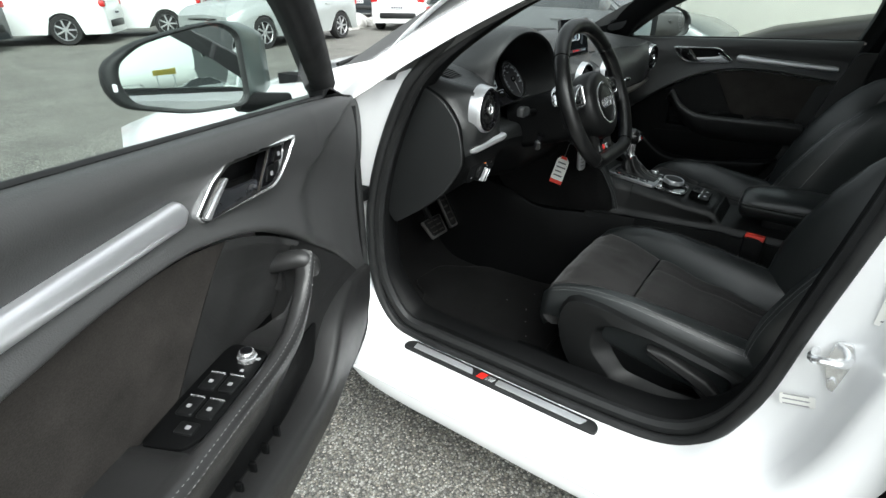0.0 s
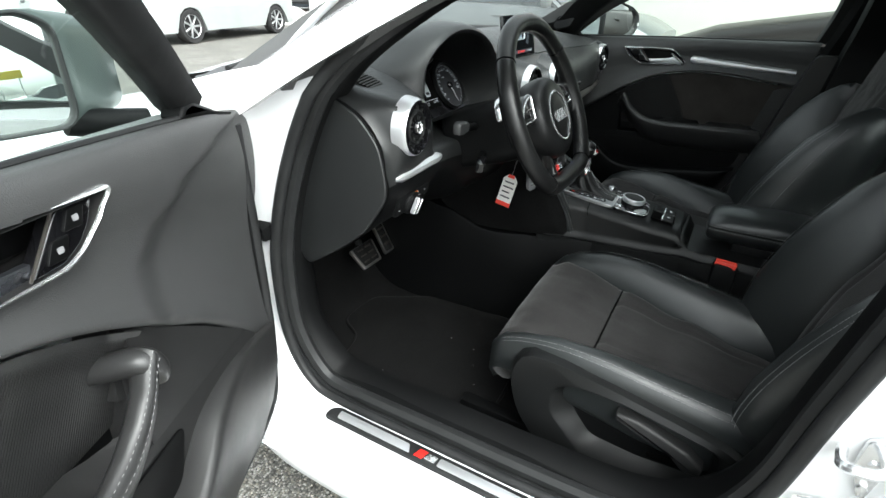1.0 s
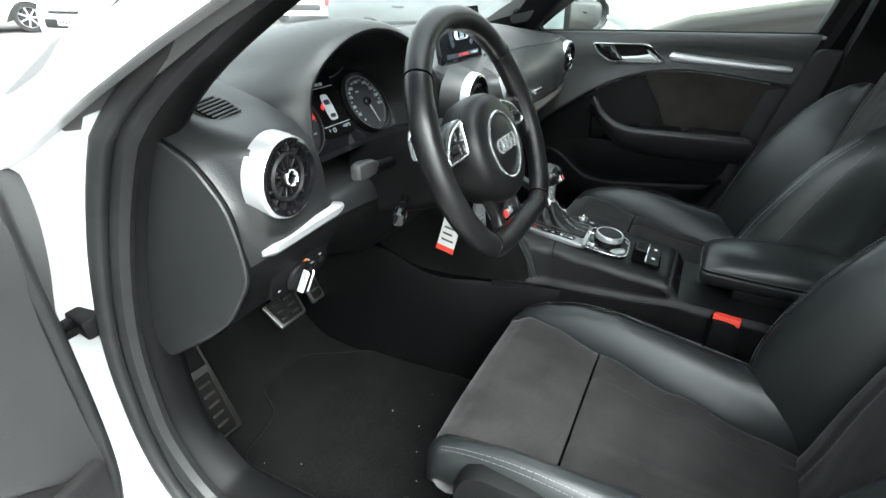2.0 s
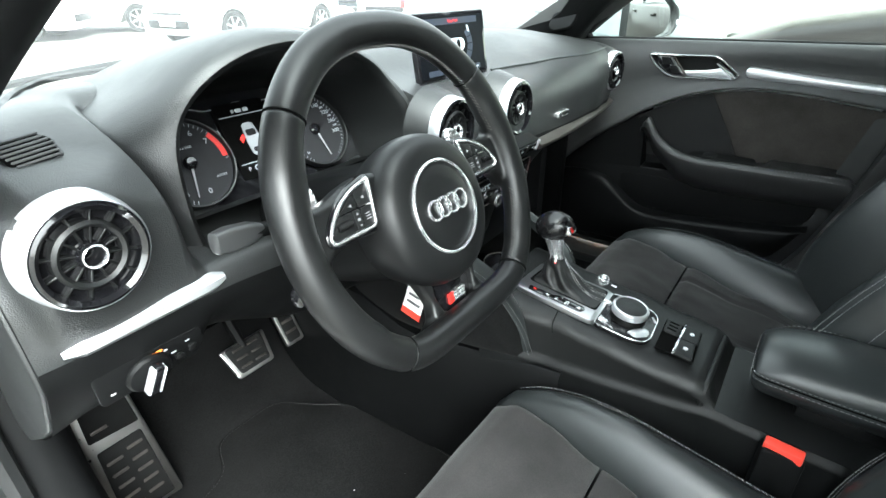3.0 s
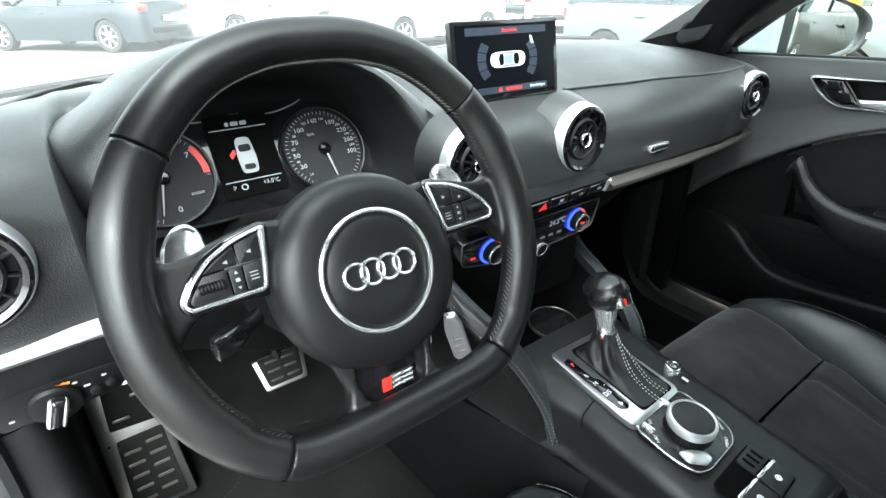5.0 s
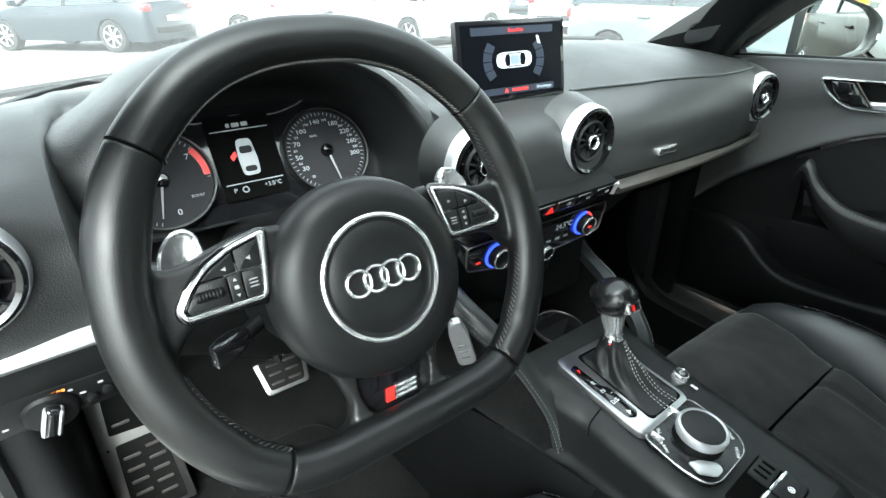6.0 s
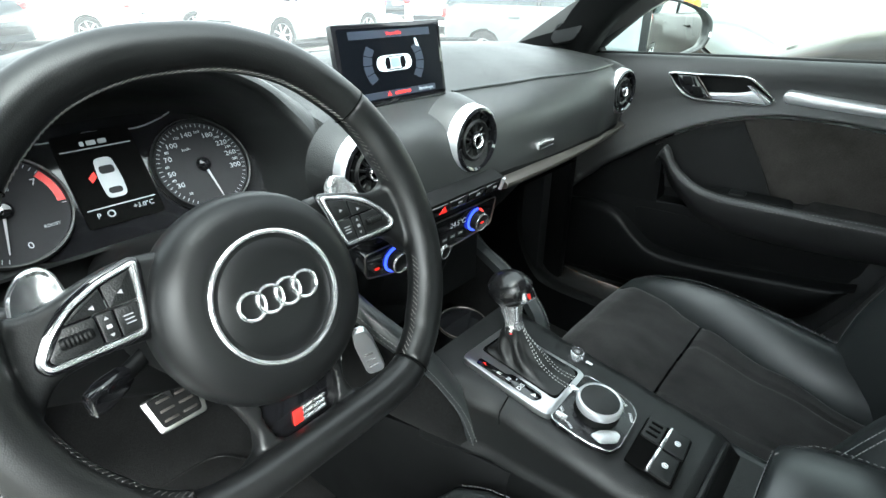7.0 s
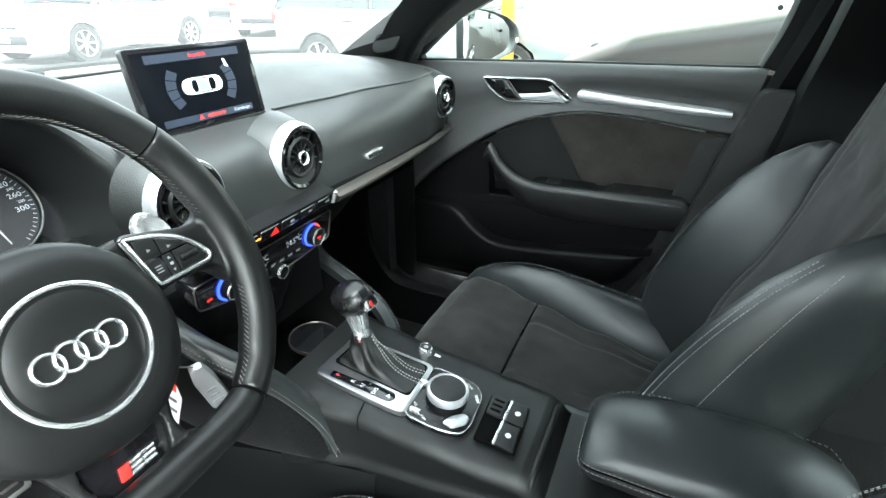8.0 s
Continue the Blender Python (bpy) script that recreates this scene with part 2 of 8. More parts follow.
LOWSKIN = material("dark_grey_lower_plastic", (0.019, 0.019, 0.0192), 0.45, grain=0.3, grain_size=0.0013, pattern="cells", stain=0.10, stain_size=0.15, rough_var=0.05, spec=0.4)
DOOR_LEATHER = material("black_door_leather", (0.024, 0.024, 0.0242), 0.36, grain=0.2, grain_size=0.0012, pattern="cells", stain=0.15, stain_size=0.08, rough_var=0.08, spec=0.42)
SEAT_THREAD = material("dull_seat_thread", (0.24, 0.245, 0.245), 0.8)
THREAD = material("grey_thread", (0.20, 0.20, 0.20), 0.8)
RED = material("red_plastic", (0.62, 0.02, 0.015), 0.35)
BUCKLE_RED = material("red_buckle_plastic", (0.75, 0.06, 0.04), 0.4)
MARK = material("white_marking", (0.75, 0.76, 0.78), 0.6)
DIMMARK = material("grey_marking", (0.30, 0.30, 0.31), 0.6)
GLASS = glass("dusty_windscreen_glass", (0.90, 0.94, 0.93), dust=0.045)
DARKGLASS = glass("grey_door_glass", (0.74, 0.82, 0.79))
MIRROR = material("mirror", (0.88, 0.90, 0.89), 0.015, metal=1.0)
# near-black colour for the shade in openings; also joints and the display
VOID = material("unlit_black", (0.003, 0.003, 0.003), 0.9, spec=0.02)
LINER = material("black_cloth_headliner", (0.02, 0.02, 0.021), 0.95, grain=0.4, grain_size=0.001, spec=0.04)

# ---- ground ----
def stony(name):
    """Worn asphalt whose grey, brown and pale stones show, each with its own tone."""
    mt = material(name, (0.2, 0.2, 0.18), 0.80, spec=0.35)
    nt = mt.node_tree
    bsdf, geo = nt.nodes["Principled BSDF"], nt.nodes["Geometry"]
    cells, big, sep = nt.nodes.new("ShaderNodeTexVoronoi"), nt.nodes.new("ShaderNodeTexNoise"), nt.nodes.new("ShaderNodeSeparateColor")
    cells.inputs["Scale"].default_value, big.inputs["Scale"].default_value = 165.0, 1.6
    tone, shade, gap = (nt.nodes.new("ShaderNodeValToRGB") for _ in range(3))
    for node, stops in ((tone, ((0.0, (0.075, 0.075, 0.072)), (0.35, (0.155, 0.155, 0.143)), (0.62, (0.20, 0.186, 0.158)), (0.82, (0.27, 0.268, 0.248)), (1.0, (0.42, 0.415, 0.39)))),
                        (shade, ((0.3, (0.80, 0.80, 0.79)), (0.7, (1.15, 1.15, 1.14)))), (gap, ((0.30, (1.10, 1.10, 1.10)), (0.80, (0.45, 0.45, 0.45))))):
        while len(node.color_ramp.elements) < len(stops):
            node.color_ramp.elements.new(0.5)
        for el, (at, c) in zip(node.color_ramp.elements, stops):
            el.position, el.color = at, (*c, 1)
    a, b = nt.nodes.new("ShaderNodeVectorMath"), nt.nodes.new("ShaderNodeVectorMath")
    a.operation = b.operation = "MULTIPLY"
    bump = nt.nodes.new("ShaderNodeBump")
    bump.invert = True
    bump.inputs["Strength"].default_value, bump.inputs["Distance"].default_value = 0.7, 0.003
    for x, y in ((geo.outputs["Position"], cells.inputs["Vector"]), (geo.outputs["Position"], big.inputs["Vector"]), (cells.outputs["Color"], sep.inputs[0]), (sep.outputs[0], tone.inputs[0]), (big.outputs[0], shade.inputs[0]),
                 (tone.outputs[0], a.inputs[0]), (shade.outputs[0], a.inputs[1]), (cells.outputs["Distance"], gap.inputs[0]), (a.outputs[0], b.inputs[0]), (gap.outputs[0], b.inputs[1]), (b.outputs[0], bsdf.inputs["Base Color"]),
                 (cells.outputs["Distance"], bump.inputs["Height"]), (bump.outputs[0], bsdf.inputs["Normal"])):
        nt.links.new(x, y)
    return mt


ASPHALT = stony("worn_grey_asphalt")
bm = B()
rings = []
for r in (0.0, 1.5, 3, 6, 12, 25, 60, 200, 1500):
    rings.append([(r * math.cos(2 * math.pi * i / 48), r * math.sin(2 * math.pi * i / 48), 0.0) for i in range(48)])
loft(bm, rings[1:], caps=False)
bm.faces.new([bm.verts.new(q) for q in rings[1]])
bmesh.ops.remove_doubles(bm, verts=bm.verts, dist=1e-4)
tagged(part("ground", bm, ASPHALT), "grey weathered asphalt of a car park", "ground", kind="structure")

# loose light grit lying in the asphalt beside the car
GRIT = material("light_grit", (0.38, 0.35, 0.30), 0.9, stain=0.5, stain_size=0.02)
rnd = random.Random(4)
bm = B()
for i in range(1600):
    x, y = rnd.uniform(-1.7, -0.72), rnd.uniform(0.1, 1.3)
    r = rnd.uniform(0.0015, 0.0045)
    a = rnd.uniform(0, 6.28)
    q = [bm.verts.new((x + r * rnd.uniform(0.6, 1.1) * math.cos(a + k * 1.57), y + r * math.sin(a + k * 1.57), 0.0004)) for k in range(4)]
    top = bm.verts.new((x, y, 0.0004 + r * 0.5))
    for k in range(4):
        bm.faces.new((q[k], q[(k + 1) % 4], top))
tagged(part("grit", bm, GRIT), "light stone grit in the asphalt surface", "grit", kind="stuff")

# ---- the white car's shell ----
car = thing("car", (0, 0, 0), "white four-door car with its driver's door standing open", "car")


def lean_in(p):
    """Cabin sides lean inwards above the belt line."""
    x, y, z = p
    k = max(0.0, z - 1.0) * 0.42
    return Vector((x + (k if x < 0 else -k), y, z))


OPENING = [(0.85, 0.335), (0.93, 0.36), (0.985, 0.45), (1.0, 0.56), (0.988, 0.70), (0.93, 0.87), (0.84, 1.025), (0.73, 1.12),
           (0.60, 1.195), (0.42, 1.275), (0.22, 1.325), (0.07, 1.335), (-0.02, 1.27), (-0.02, 1.10), (0.005, 0.92), (0.045, 0.70),
           (0.075, 0.53), (0.13, 0.41), (0.22, 0.35), (0.40, 0.336), (0.62, 0.335)]
ring = [Vector((y, z)) for y, z, _ in spline([(y, z, 0) for y, z in OPENING], 5, True)]
NR = len(ring)
outward = []
for i in range(NR):
    d = (ring[(i + 1) % NR] - ring[i - 1]).normalized()
    outward.append(Vector((d.y, -d.x)))
if sum(outward[i].dot(ring[i] - Vector((0.5, 0.8))) for i in range(NR)) < 0:
    outward = [-o for o in outward]


def opening_loop(x_side, off_side, x_low, off_low, side=-1):
    """One loop round the door opening; the sill has its own offsets."""
    out = []
    for q, o in zip(ring, outward):
        k = max(0.0, min(1.0, (0.50 - q.y) / 0.14))
        k = k * k * (3 - 2 * k)
        off, x = mix(off_side, off_low, k), mix(x_side, x_low, k)
        up = max(0.0, min(1.0, (q.y - 0.93) / 0.08)) * (1.0 if q.x > 0.1 else 0.0)
        off, x = mix(off, min(off, 0.062 - 0.02 * max(0.0, off - 0.1)), up), mix(x, max(x, -0.812), up)
        p = q + o * off
        v = lean_in((x, p.x, p.y))
        out.append(Vector((v.x * -side, v.y, v.z)))
    return out


LOOPS = [(-0.715, 0.0, -0.715, 0.0), (-0.765, 0.0, -0.768, 0.0), (-0.768, 0.012, -0.786, 0.002), (-0.772, 0.045, -0.822, 0.006),
         (-0.780, 0.066, -0.852, 0.018), (-0.805, 0.080, -0.880, 0.045), (-0.842, 0.088, -0.893, 0.085), (-0.858, 0.098, -0.888, 0.125),
         (-0.862, 0.13, -0.865, 0.155), (-0.862, 0.17, -0.80, 0.165)]
for side, nm in ((-1, "side_frame"), (1, "side_frame")):
    k = 1 if side < 0 else 5
    bm = B()
    loft(bm, [opening_loop(*l, side=side) for l in LOOPS[:k + 1]], caps=False)
    part("seal_channel", bm, RUBBER, car, "black rubber channel of the door frame", angle=60)
    bm = B()
    loft(bm, [opening_loop(*l, side=side) for l in LOOPS[k:]], caps=False)
    part(nm, bm, WHITE, car, "white painted door frame with sill and pillars", angle=60)

# rocker bead: the fold along the lower sill
bm = B()
tube(bm, [(-0.897, y, 0.262 + 0.004 * math.sin(y * 3)) for y in np.linspace(-0.1, 1.0, 14)], 0.004, 6)
part("sill_fold", bm, WHITE, car)

# rubber seal round the opening: a fat bead and a lip
bm = B()
tube(bm, [v + Vector((-0.004, 0, 0)) for v in opening_loop(-0.765, -0.005, -0.766, 0.002)], 0.0115, 10, closed=True)
tube(bm, opening_loop(-0.742, -0.008, -0.740, -0.010), 0.016, 8, closed=True)
part("door_seal", bm, RUBBER, car, "black rubber door seal")

# inner trim lining behind the seal
bm = B()
loft(bm, [opening_loop(-0.742, 0.004, -0.742, -0.004), opening_loop(-0.715, -0.014, -0.715, -0.022), opening_loop(-0.685, -0.020, -0.690, -0.030),
          opening_loop(-0.670, -0.014, -0.668, -0.028), opening_loop(-0.655, 0.03, -0.652, 0.02), opening_loop(-0.655, 0.075, -0.650, 0.11)], caps=False)
part("pillar_trim", bm, HARD, car, "black plastic trim lining the door frame", angle=60)
bm = B()
loft(bm, [opening_loop(-0.72, 0.0, -0.72, 0.0, 1), opening_loop(-0.69, -0.01, -0.69, -0.01, 1), opening_loop(-0.665, 0.0, -0.665, 0.0, 1),
          opening_loop(-0.655, 0.08, -0.66, 0.08, 1), opening_loop(-0.655, 0.16, -0.66, 0.16, 1)], caps=False)
part("pillar_trim", bm, HARD, car, angle=60)

# rear pillar trim beside the passenger seat, upper and lower half
bm = B()
slab(bm, rounded([(-0.058, 0.98), (-0.10, 0.85), (-0.150, 0.66), (-0.195, 0.53), (-0.25, 0.42), (-0.30, 0.36), (-0.30, 0.22), (0.16, 0.22), (0.16, 0.985)], 0.02), -0.05, 0.012, 0.012, frame3((0.735, 0, 0), (0, -1, 0), (0, 0, 1)) @ Matrix.Diagonal((1, 1, -1, 1)))
part("pillar_lower_trim", bm, LOWSKIN, car, "black plastic lower pillar trim")
bm = B()
loft(bm, [[(0.742 - 0.42 * max(0, z - 1.0), y0, z), (0.725 - 0.42 * max(0, z - 1.0), y0 - 0.02, z), (0.722 - 0.42 * max(0, z - 1.0), y0 - 0.10, z), (0.73 - 0.42 * max(0, z - 1.0), y0 - 0.16, z)] for z, y0 in ((0.955, 0.058), (1.10, 0.02), (1.22, -0.005), (1.33, 0.0))], closed=False, caps=False)
part("pillar_upper_trim", bm, HARD, car, "black upper pillar trim")
bm = B()
loft(bm, [[(0.715 - 0.40 * max(0, z - 1.0), y, z) for y in (-0.075, -0.12)] for z in (0.50, 0.8, 1.0, 1.15, 1.25)], closed=False, caps=False)
bmesh.ops.solidify(bm, geom=bm.faces[:], thickness=0.002)
part("seat_belt", bm, RUBBER, car, "black belt webbing on the pillar")
bm = B()
box(bm, (0.625, -0.10, 1.215), (0.03, 0.05, 0.07), 0.008)
belt_g = part("belt_guide", bm, HARD, car, "black belt guide with a bright slot")
bm = B()
box(bm, (0.606, -0.10, 1.215), (0.006, 0.032, 0.010), 0.002)
part("guide_slot", bm, CHROME, belt_g)

# sill tread plate
plate_f = frame3((-0.806, 0.59, 0.3345), (0, -1, 0), (1, 0.0, 0.05))
bm = B()
slab(bm, rounded([(-0.262, -0.017), (0.262, -0.017), (0.262, 0.006), (0.25, 0.019), (-0.245, 0.019), (-0.262, 0.006)], 0.012), -0.004, 0.004, 0.003, plate_f)
tread = part("tread_plate", bm, RUBBER, car, "black sill tread strip with a bright metal inlay")
bm = B()
slab(bm, rounded([(-0.232, -0.009), (-0.05, -0.009), (-0.06, 0.010), (-0.235, 0.010)], 0.004), 0.0035, 0.0055, 0.001, plate_f)
part("metal_inlay", bm, SATIN, tread)
bm = B()
slab(bm, rounded([(0.012, -0.009), (0.225, -0.009), (0.235, 0.010), (0.012, 0.010)], 0.004), 0.0035, 0.0055, 0.001, plate_f)
part("metal_inlay", bm, SATIN, tread)
bm = B()
slab(bm, [(-0.040, -0.009), (-0.022, -0.009), (-0.016, 0.010), (-0.034, 0.010)], 0.0036, 0.0062, 0.0005, plate_f)
part("red_mark", bm, RED, tread, "red slanted mark")
bm = B()
slab(bm, rounded([(-0.018, -0.007), (0.004, -0.007), (0.008, 0.008), (-0.013, 0.008)], 0.003), 0.0036, 0.0062, 0.0005, plate_f)
part("silver_mark", bm, CHROME, tread)

# black step trim inside the sill, with its joint
bm = B()
for y0, y1 in ((0.285, 0.93), (0.10, 0.278)):
    pr = [(-0.748, 0.338), (-0.735, 0.352), (-0.70, 0.356), (-0.672, 0.345), (-0.655, 0.30), (-0.65, 0.22)]
    loft(bm, [[(v.x, y, v.y) for v in spline([(a, b, 0) for a, b in pr], 4)] for y in np.linspace(y0, y1, 6)], closed=False, caps=False)
part("sill_trim", bm, HARD, car, "black plastic sill trim")

# striker on the rear pillar
bm = B()
slab(bm, rounded([(-0.010, 0.046), (0.012, 0.046), (0.020, 0.010), (0.014, -0.046), (-0.008, -0.046), (-0.018, 0.004)], 0.009, 4), -0.002, 0.005, 0.002, frame3((-0.778, -0.004, 0.652), (0, -1, 0.12), (0, 0.12, 1)))
tube(bm, spline([(-0.776, -0.012, 0.672), (-0.815, -0.004, 0.682), (-0.825, 0.02, 0.682), (-0.815, 0.036, 0.676), (-0.776, 0.030, 0.668)], 6), 0.0068, 8)
for dz in (-0.026, 0.012):
    lathe(bm, [(0.0, 0.007), (0.005, 0.007), (0.0065, 0.004), (0.0065, 0)], frame3((-0.781, -0.002, 0.652 + dz), (0, -1, 0), (0, 0, 1)), 6)
part("latch_striker", bm, CHROME, car, "bright steel door latch striker")
# labels on the pillar, their writing as bars
PAPER = material("white_sticker", (0.75, 0.75, 0.72), 0.5)
INK = material("dark_print", (0.08, 0.08, 0.09), 0.7)
for (cy, cz, w, h, rows, tilt) in ((-0.045, 0.79, 0.05, 0.10, 9, 0.0), (0.028, 0.566, 0.05, 0.022, 3, 0.25)):
    sf = frame3((-0.7785, cy, cz), (0, -1, tilt), (0, tilt, 1))
    bm = B()
    slab(bm, rrect(w, h, 0.003), 0.0, 0.0006, 0, sf)
    stick = part("sticker", bm, PAPER, car, "white paper sticker with small print")
    bm = B()
    for i in range(rows):
        yy = h * (0.42 - 0.84 * i / max(1, rows - 1))
        slab(bm, rrect(w * rnd.uniform(0.5, 0.85), 0.0025, 0.0005, 1, -w * 0.04, yy), 0.0006, 0.0009, 0, sf)
    part("print", bm, DIMMARK, stick)

# check strap between pillar and door
bm = B()
ck = frame3((-0.775, 1.01, 0.718), (-0.97, 0.10, -0.10), (0, 0, 1))
box(bm, (0.0, 0, 0), (0.035, 0.032, 0.05), 0.005, ck)
box(bm, (0.055, 0.0, 0), (0.11, 0.012, 0.022), 0.003, ck)
box(bm, (0.028, 0.012, 0.0), (0.02, 0.012, 0.014), 0.003, ck)
part("check_strap", bm, HARD, car, "black door check strap")

# floor pan, firewall, tunnel wall, rear closing walls
bm = B()
box(bm, (0, 0.0, 0.20), (1.36, 2.7, 0.03))
tagged(part("floor", bm, CARPET), "black carpeted floor of the car", "floor", kind="structure")
bm = B()
for side in (-1, 1):
    xs = (-0.66, -0.10) if side < 0 else (0.10, 0.66)
    pr = [(0.80, 0.217), (1.05, 0.222), (1.16, 0.245), (1.24, 0.33), (1.30, 0.46), (1.33, 0.70), (1.34, 0.97)]
    sp = spline([(a, b, 0) for a, b in pr], 5)
    loft(bm, [[(x, v.x, v.y) for v in sp] for x in np.linspace(*xs, 8)], closed=False, caps=False)
tagged(part("firewall_carpet", bm, CARPET), "black carpet rising to the firewall", "carpet", kind="structure")
bm = B()
box(bm, (0, -1.36, 0.65), (1.5, 0.04, 0.9))
box(bm, (-0.72, -0.72, 0.60), (0.05, 1.3, 0.84))
box(bm, (0.72, -0.69, 0.60), (0.05, 1.36, 0.84))
for s in (-1, 1):
    box(bm, (s * 0.70, 1.15 if s > 0 else 1.19, 0.58), (0.04, 0.44 if s > 0 else 0.32, 0.78))
tagged(part("rear_cabin_wall", bm, LINER), "plain black walls closing the rear cabin", "wall", kind="structure")

# roof, headliner
def roof_z(x, y):
    return 1.405 - 0.10 * (x / 0.6) ** 2 * 0.6 - 0.10 * ((y + 0.25) / 0.85) ** 2 * 0.55


bm = B()
ys, xs = np.linspace(0.42, -1.15, 12), np.linspace(-0.60, 0.60, 11)
loft(bm, [[(x, y, roof_z(x, y)) for x in xs] for y in ys] , closed=False, caps=False)
bmesh.ops.solidify(bm, geom=bm.faces[:], thickness=0.012)
part("roof", bm, WHITE, car)
bm = B()
loft(bm, [[(x, y, roof_z(x, y) - 0.025) for x in xs] for y in ys], closed=False, caps=False)
tagged(part("headliner", bm, LINER), "black cloth headliner under the roof", "ceiling", kind="structure")

# windscreen with its black border, screen pillars
def screen_pt(u, v):
    """u across from -1 to 1, v from the base (0) to the roof (1)."""
    x = u * mix(0.755, 0.62, v)
    y = mix(1.30 - 0.17 * u * u, 0.44 - 0.06 * u * u, v)
    z = mix(0.992 - 0.02 * u * u, 1.372 - 0.035 * u * u, v) + 0.03 * math.sin(math.pi * v)
    return Vector((x, y, z))


bm = B()
loft(bm, [[screen_pt(u, v) for u in np.linspace(-1, 1, 17)] for v in np.linspace(0, 1, 9)], closed=False, caps=False)
ws = part("windscreen", bm, GLASS, car, "clear windscreen", angle=80)
bm = B()
loft(bm, [[screen_pt(u, v) + Vector((0, -0.004, -0.004)) for u in np.linspace(-1, 1, 17)] for v in (-0.03, 0.035)], closed=False, caps=False)
part("screen_border", bm, PIANO, car, "black glass border of the windscreen", angle=80)
for s in (-1, 1):
    # painted pillar outside, grey-black trim inside
    bm = B()
    pr = []
    for v in np.linspace(-0.06, 1.0, 10):
        a = screen_pt(s * 1.0, v)
        pr.append([a + Vector((s * dx, dy, dz)) for dx, dy, dz in ((-0.03, -0.012, -0.014), (0.025, -0.020, -0.018), (0.07, -0.04, -0.03), (0.075, -0.09, -0.055), (0.05, -0.075, -0.06), (-0.01, -0.02, -0.015))])
    loft(bm, pr)
    part("screen_pillar", bm, WHITE, car, "white painted windscreen pillar", angle=50)
    bm = B()
    pr = []
    for v in np.linspace(-0.02, 1.0, 10):
        a = screen_pt(s * 1.0, v)
        wide = mix(0.075, 0.04, min(1, max(0, v) * 2.2))
        pr.append([a + Vector((s * dx, dy, dz)) for dx, dy, dz in ((-0.035, 0.0, -0.006), (-0.03, -0.03, -0.03), (-0.008, -wide, -0.045), (0.03, -wide - 0.055, -0.055), (0.045, -0.07, -0.03), (0.02, 0.0, -0.004))])
    loft(bm, pr)
    part("pillar_cover", bm, PILLAR, car, "charcoal plastic windscreen pillar cover", angle=50)

# bonnet and front wings
def bonnet_pt(u, v):
    x = u * mix(0.84, 0.62, v ** 2.2)
    y = mix(1.36 - 0.20 * u * u, 2.35 - 0.32 * abs(u) ** 2.5, v)
    z = mix(0.985, 0.72, v ** 1.5) - 0.075 * abs(u) ** 3 * (1 + v) - 0.012 * (0.5 + 0.5 * math.cos(u * 9)) * (1 - v)
    return Vector((x, y, z))


bm = B()
loft(bm, [[bonnet_pt(u, v) for u in np.linspace(-1, 1, 21)] for v in np.linspace(0, 1, 12)], closed=False, caps=False)
part("bonnet", bm, WHITE, car, "white bonnet", angle=60)
for s in (-1, 1):
    bm = B()
    rows = []
    for y in np.linspace(1.03, 2.2, 14):
        top = 0.965 - 0.26 * ((y - 1.03) / 1.2) ** 1.6
        arch = max(0.0, 1 - ((y - 1.62) / 0.36) ** 2) ** 0.5 * 0.52 + 0.16
        pr = [(0.70, top + 0.01), (0.80, top), (0.855, top - 0.06), (0.885, top - 0.16), (0.89, max(arch, top - 0.35)), (0.88, max(arch, 0.2))]
        rows.append([(s * x, y - (0.10 if (y > 2.1 and x > 0.85) else 0), z) for x, z in pr])
    loft(bm, rows, closed=False, caps=False)
    part("front_wing", bm, WHITE, car, "white front wing", angle=60)
# wiper
bm = B()
tube(bm, [screen_pt(u, 0.05) + Vector((0, 0.015, 0.012)) for u in np.linspace(-0.15, 0.85, 12)], 0.006, 6)
part("wiper", bm, RUBBER, car, "black windscreen wiper")
bm = B()
tube(bm, [screen_pt(u, 0.03) + Vector((0, 0.02, 0.012)) for u in np.linspace(-0.9, 0.1, 12)], 0.006, 6)
part("wiper", bm, RUBBER, car)
# small speaker patch in the passenger-side pillar trim
bm = B()
spf = frame3((0.640, 0.881, 1.044), (0.0, -0.97, 0.20), (0.30, 0.20, 0.95))
if spf.col[2].x > 0:
    spf = spf @ Matrix.Diagonal((1, 1, -1, 1))
slab(bm, rounded([(-0.045, -0.012), (-0.030, 0.020), (0.030, 0.026), (0.044, 0.012), (0.020, -0.024), (-0.030, -0.026)], 0.012, 5), -0.004, 0.006, 0.003, spf)
part("pillar_speaker", bm, HARD, car, "dark oval speaker cover in the pillar trim", angle=60)

# kick panel closing the passenger foot well
bm = B()
box(bm, (0.748, 1.06, 0.58), (0.03, 0.36, 0.72), 0.004)
part("kick_panel", bm, HARD, car, "black plastic kick panel")

# cable sleeve and plug in the hinge gap of the driver's door
loom = thing("door_loom", (-0.868, 0.99, 0.60), "ribbed black cable sleeve with a white plug in the door gap", "cable")
bm = B()
rings = []
for i in range(25):
    k = i / 24
    c = Vector((mix(-0.850, -0.872, k), mix(1.01, 0.985, k), mix(0.715, 0.585, k)))
    r = 0.013 + (0.0025 if i % 2 else 0.0)
    rings.append([c + Vector((r * math.cos(a), r * math.sin(a), 0)) for a in np.linspace(0, 2 * math.pi, 13)[:-1]])
loft(bm, rings)
part("sleeve", bm, RUBBER, loom, angle=30)
bm = B()
box(bm, (0, 0, 0), (0.034, 0.026, 0.032), 0.004, pose(-0.866, 0.985, 0.552, 0, 20, 30))
plug = part("plug", bm, MARK, loom, "white plastic plug")
bm = B()
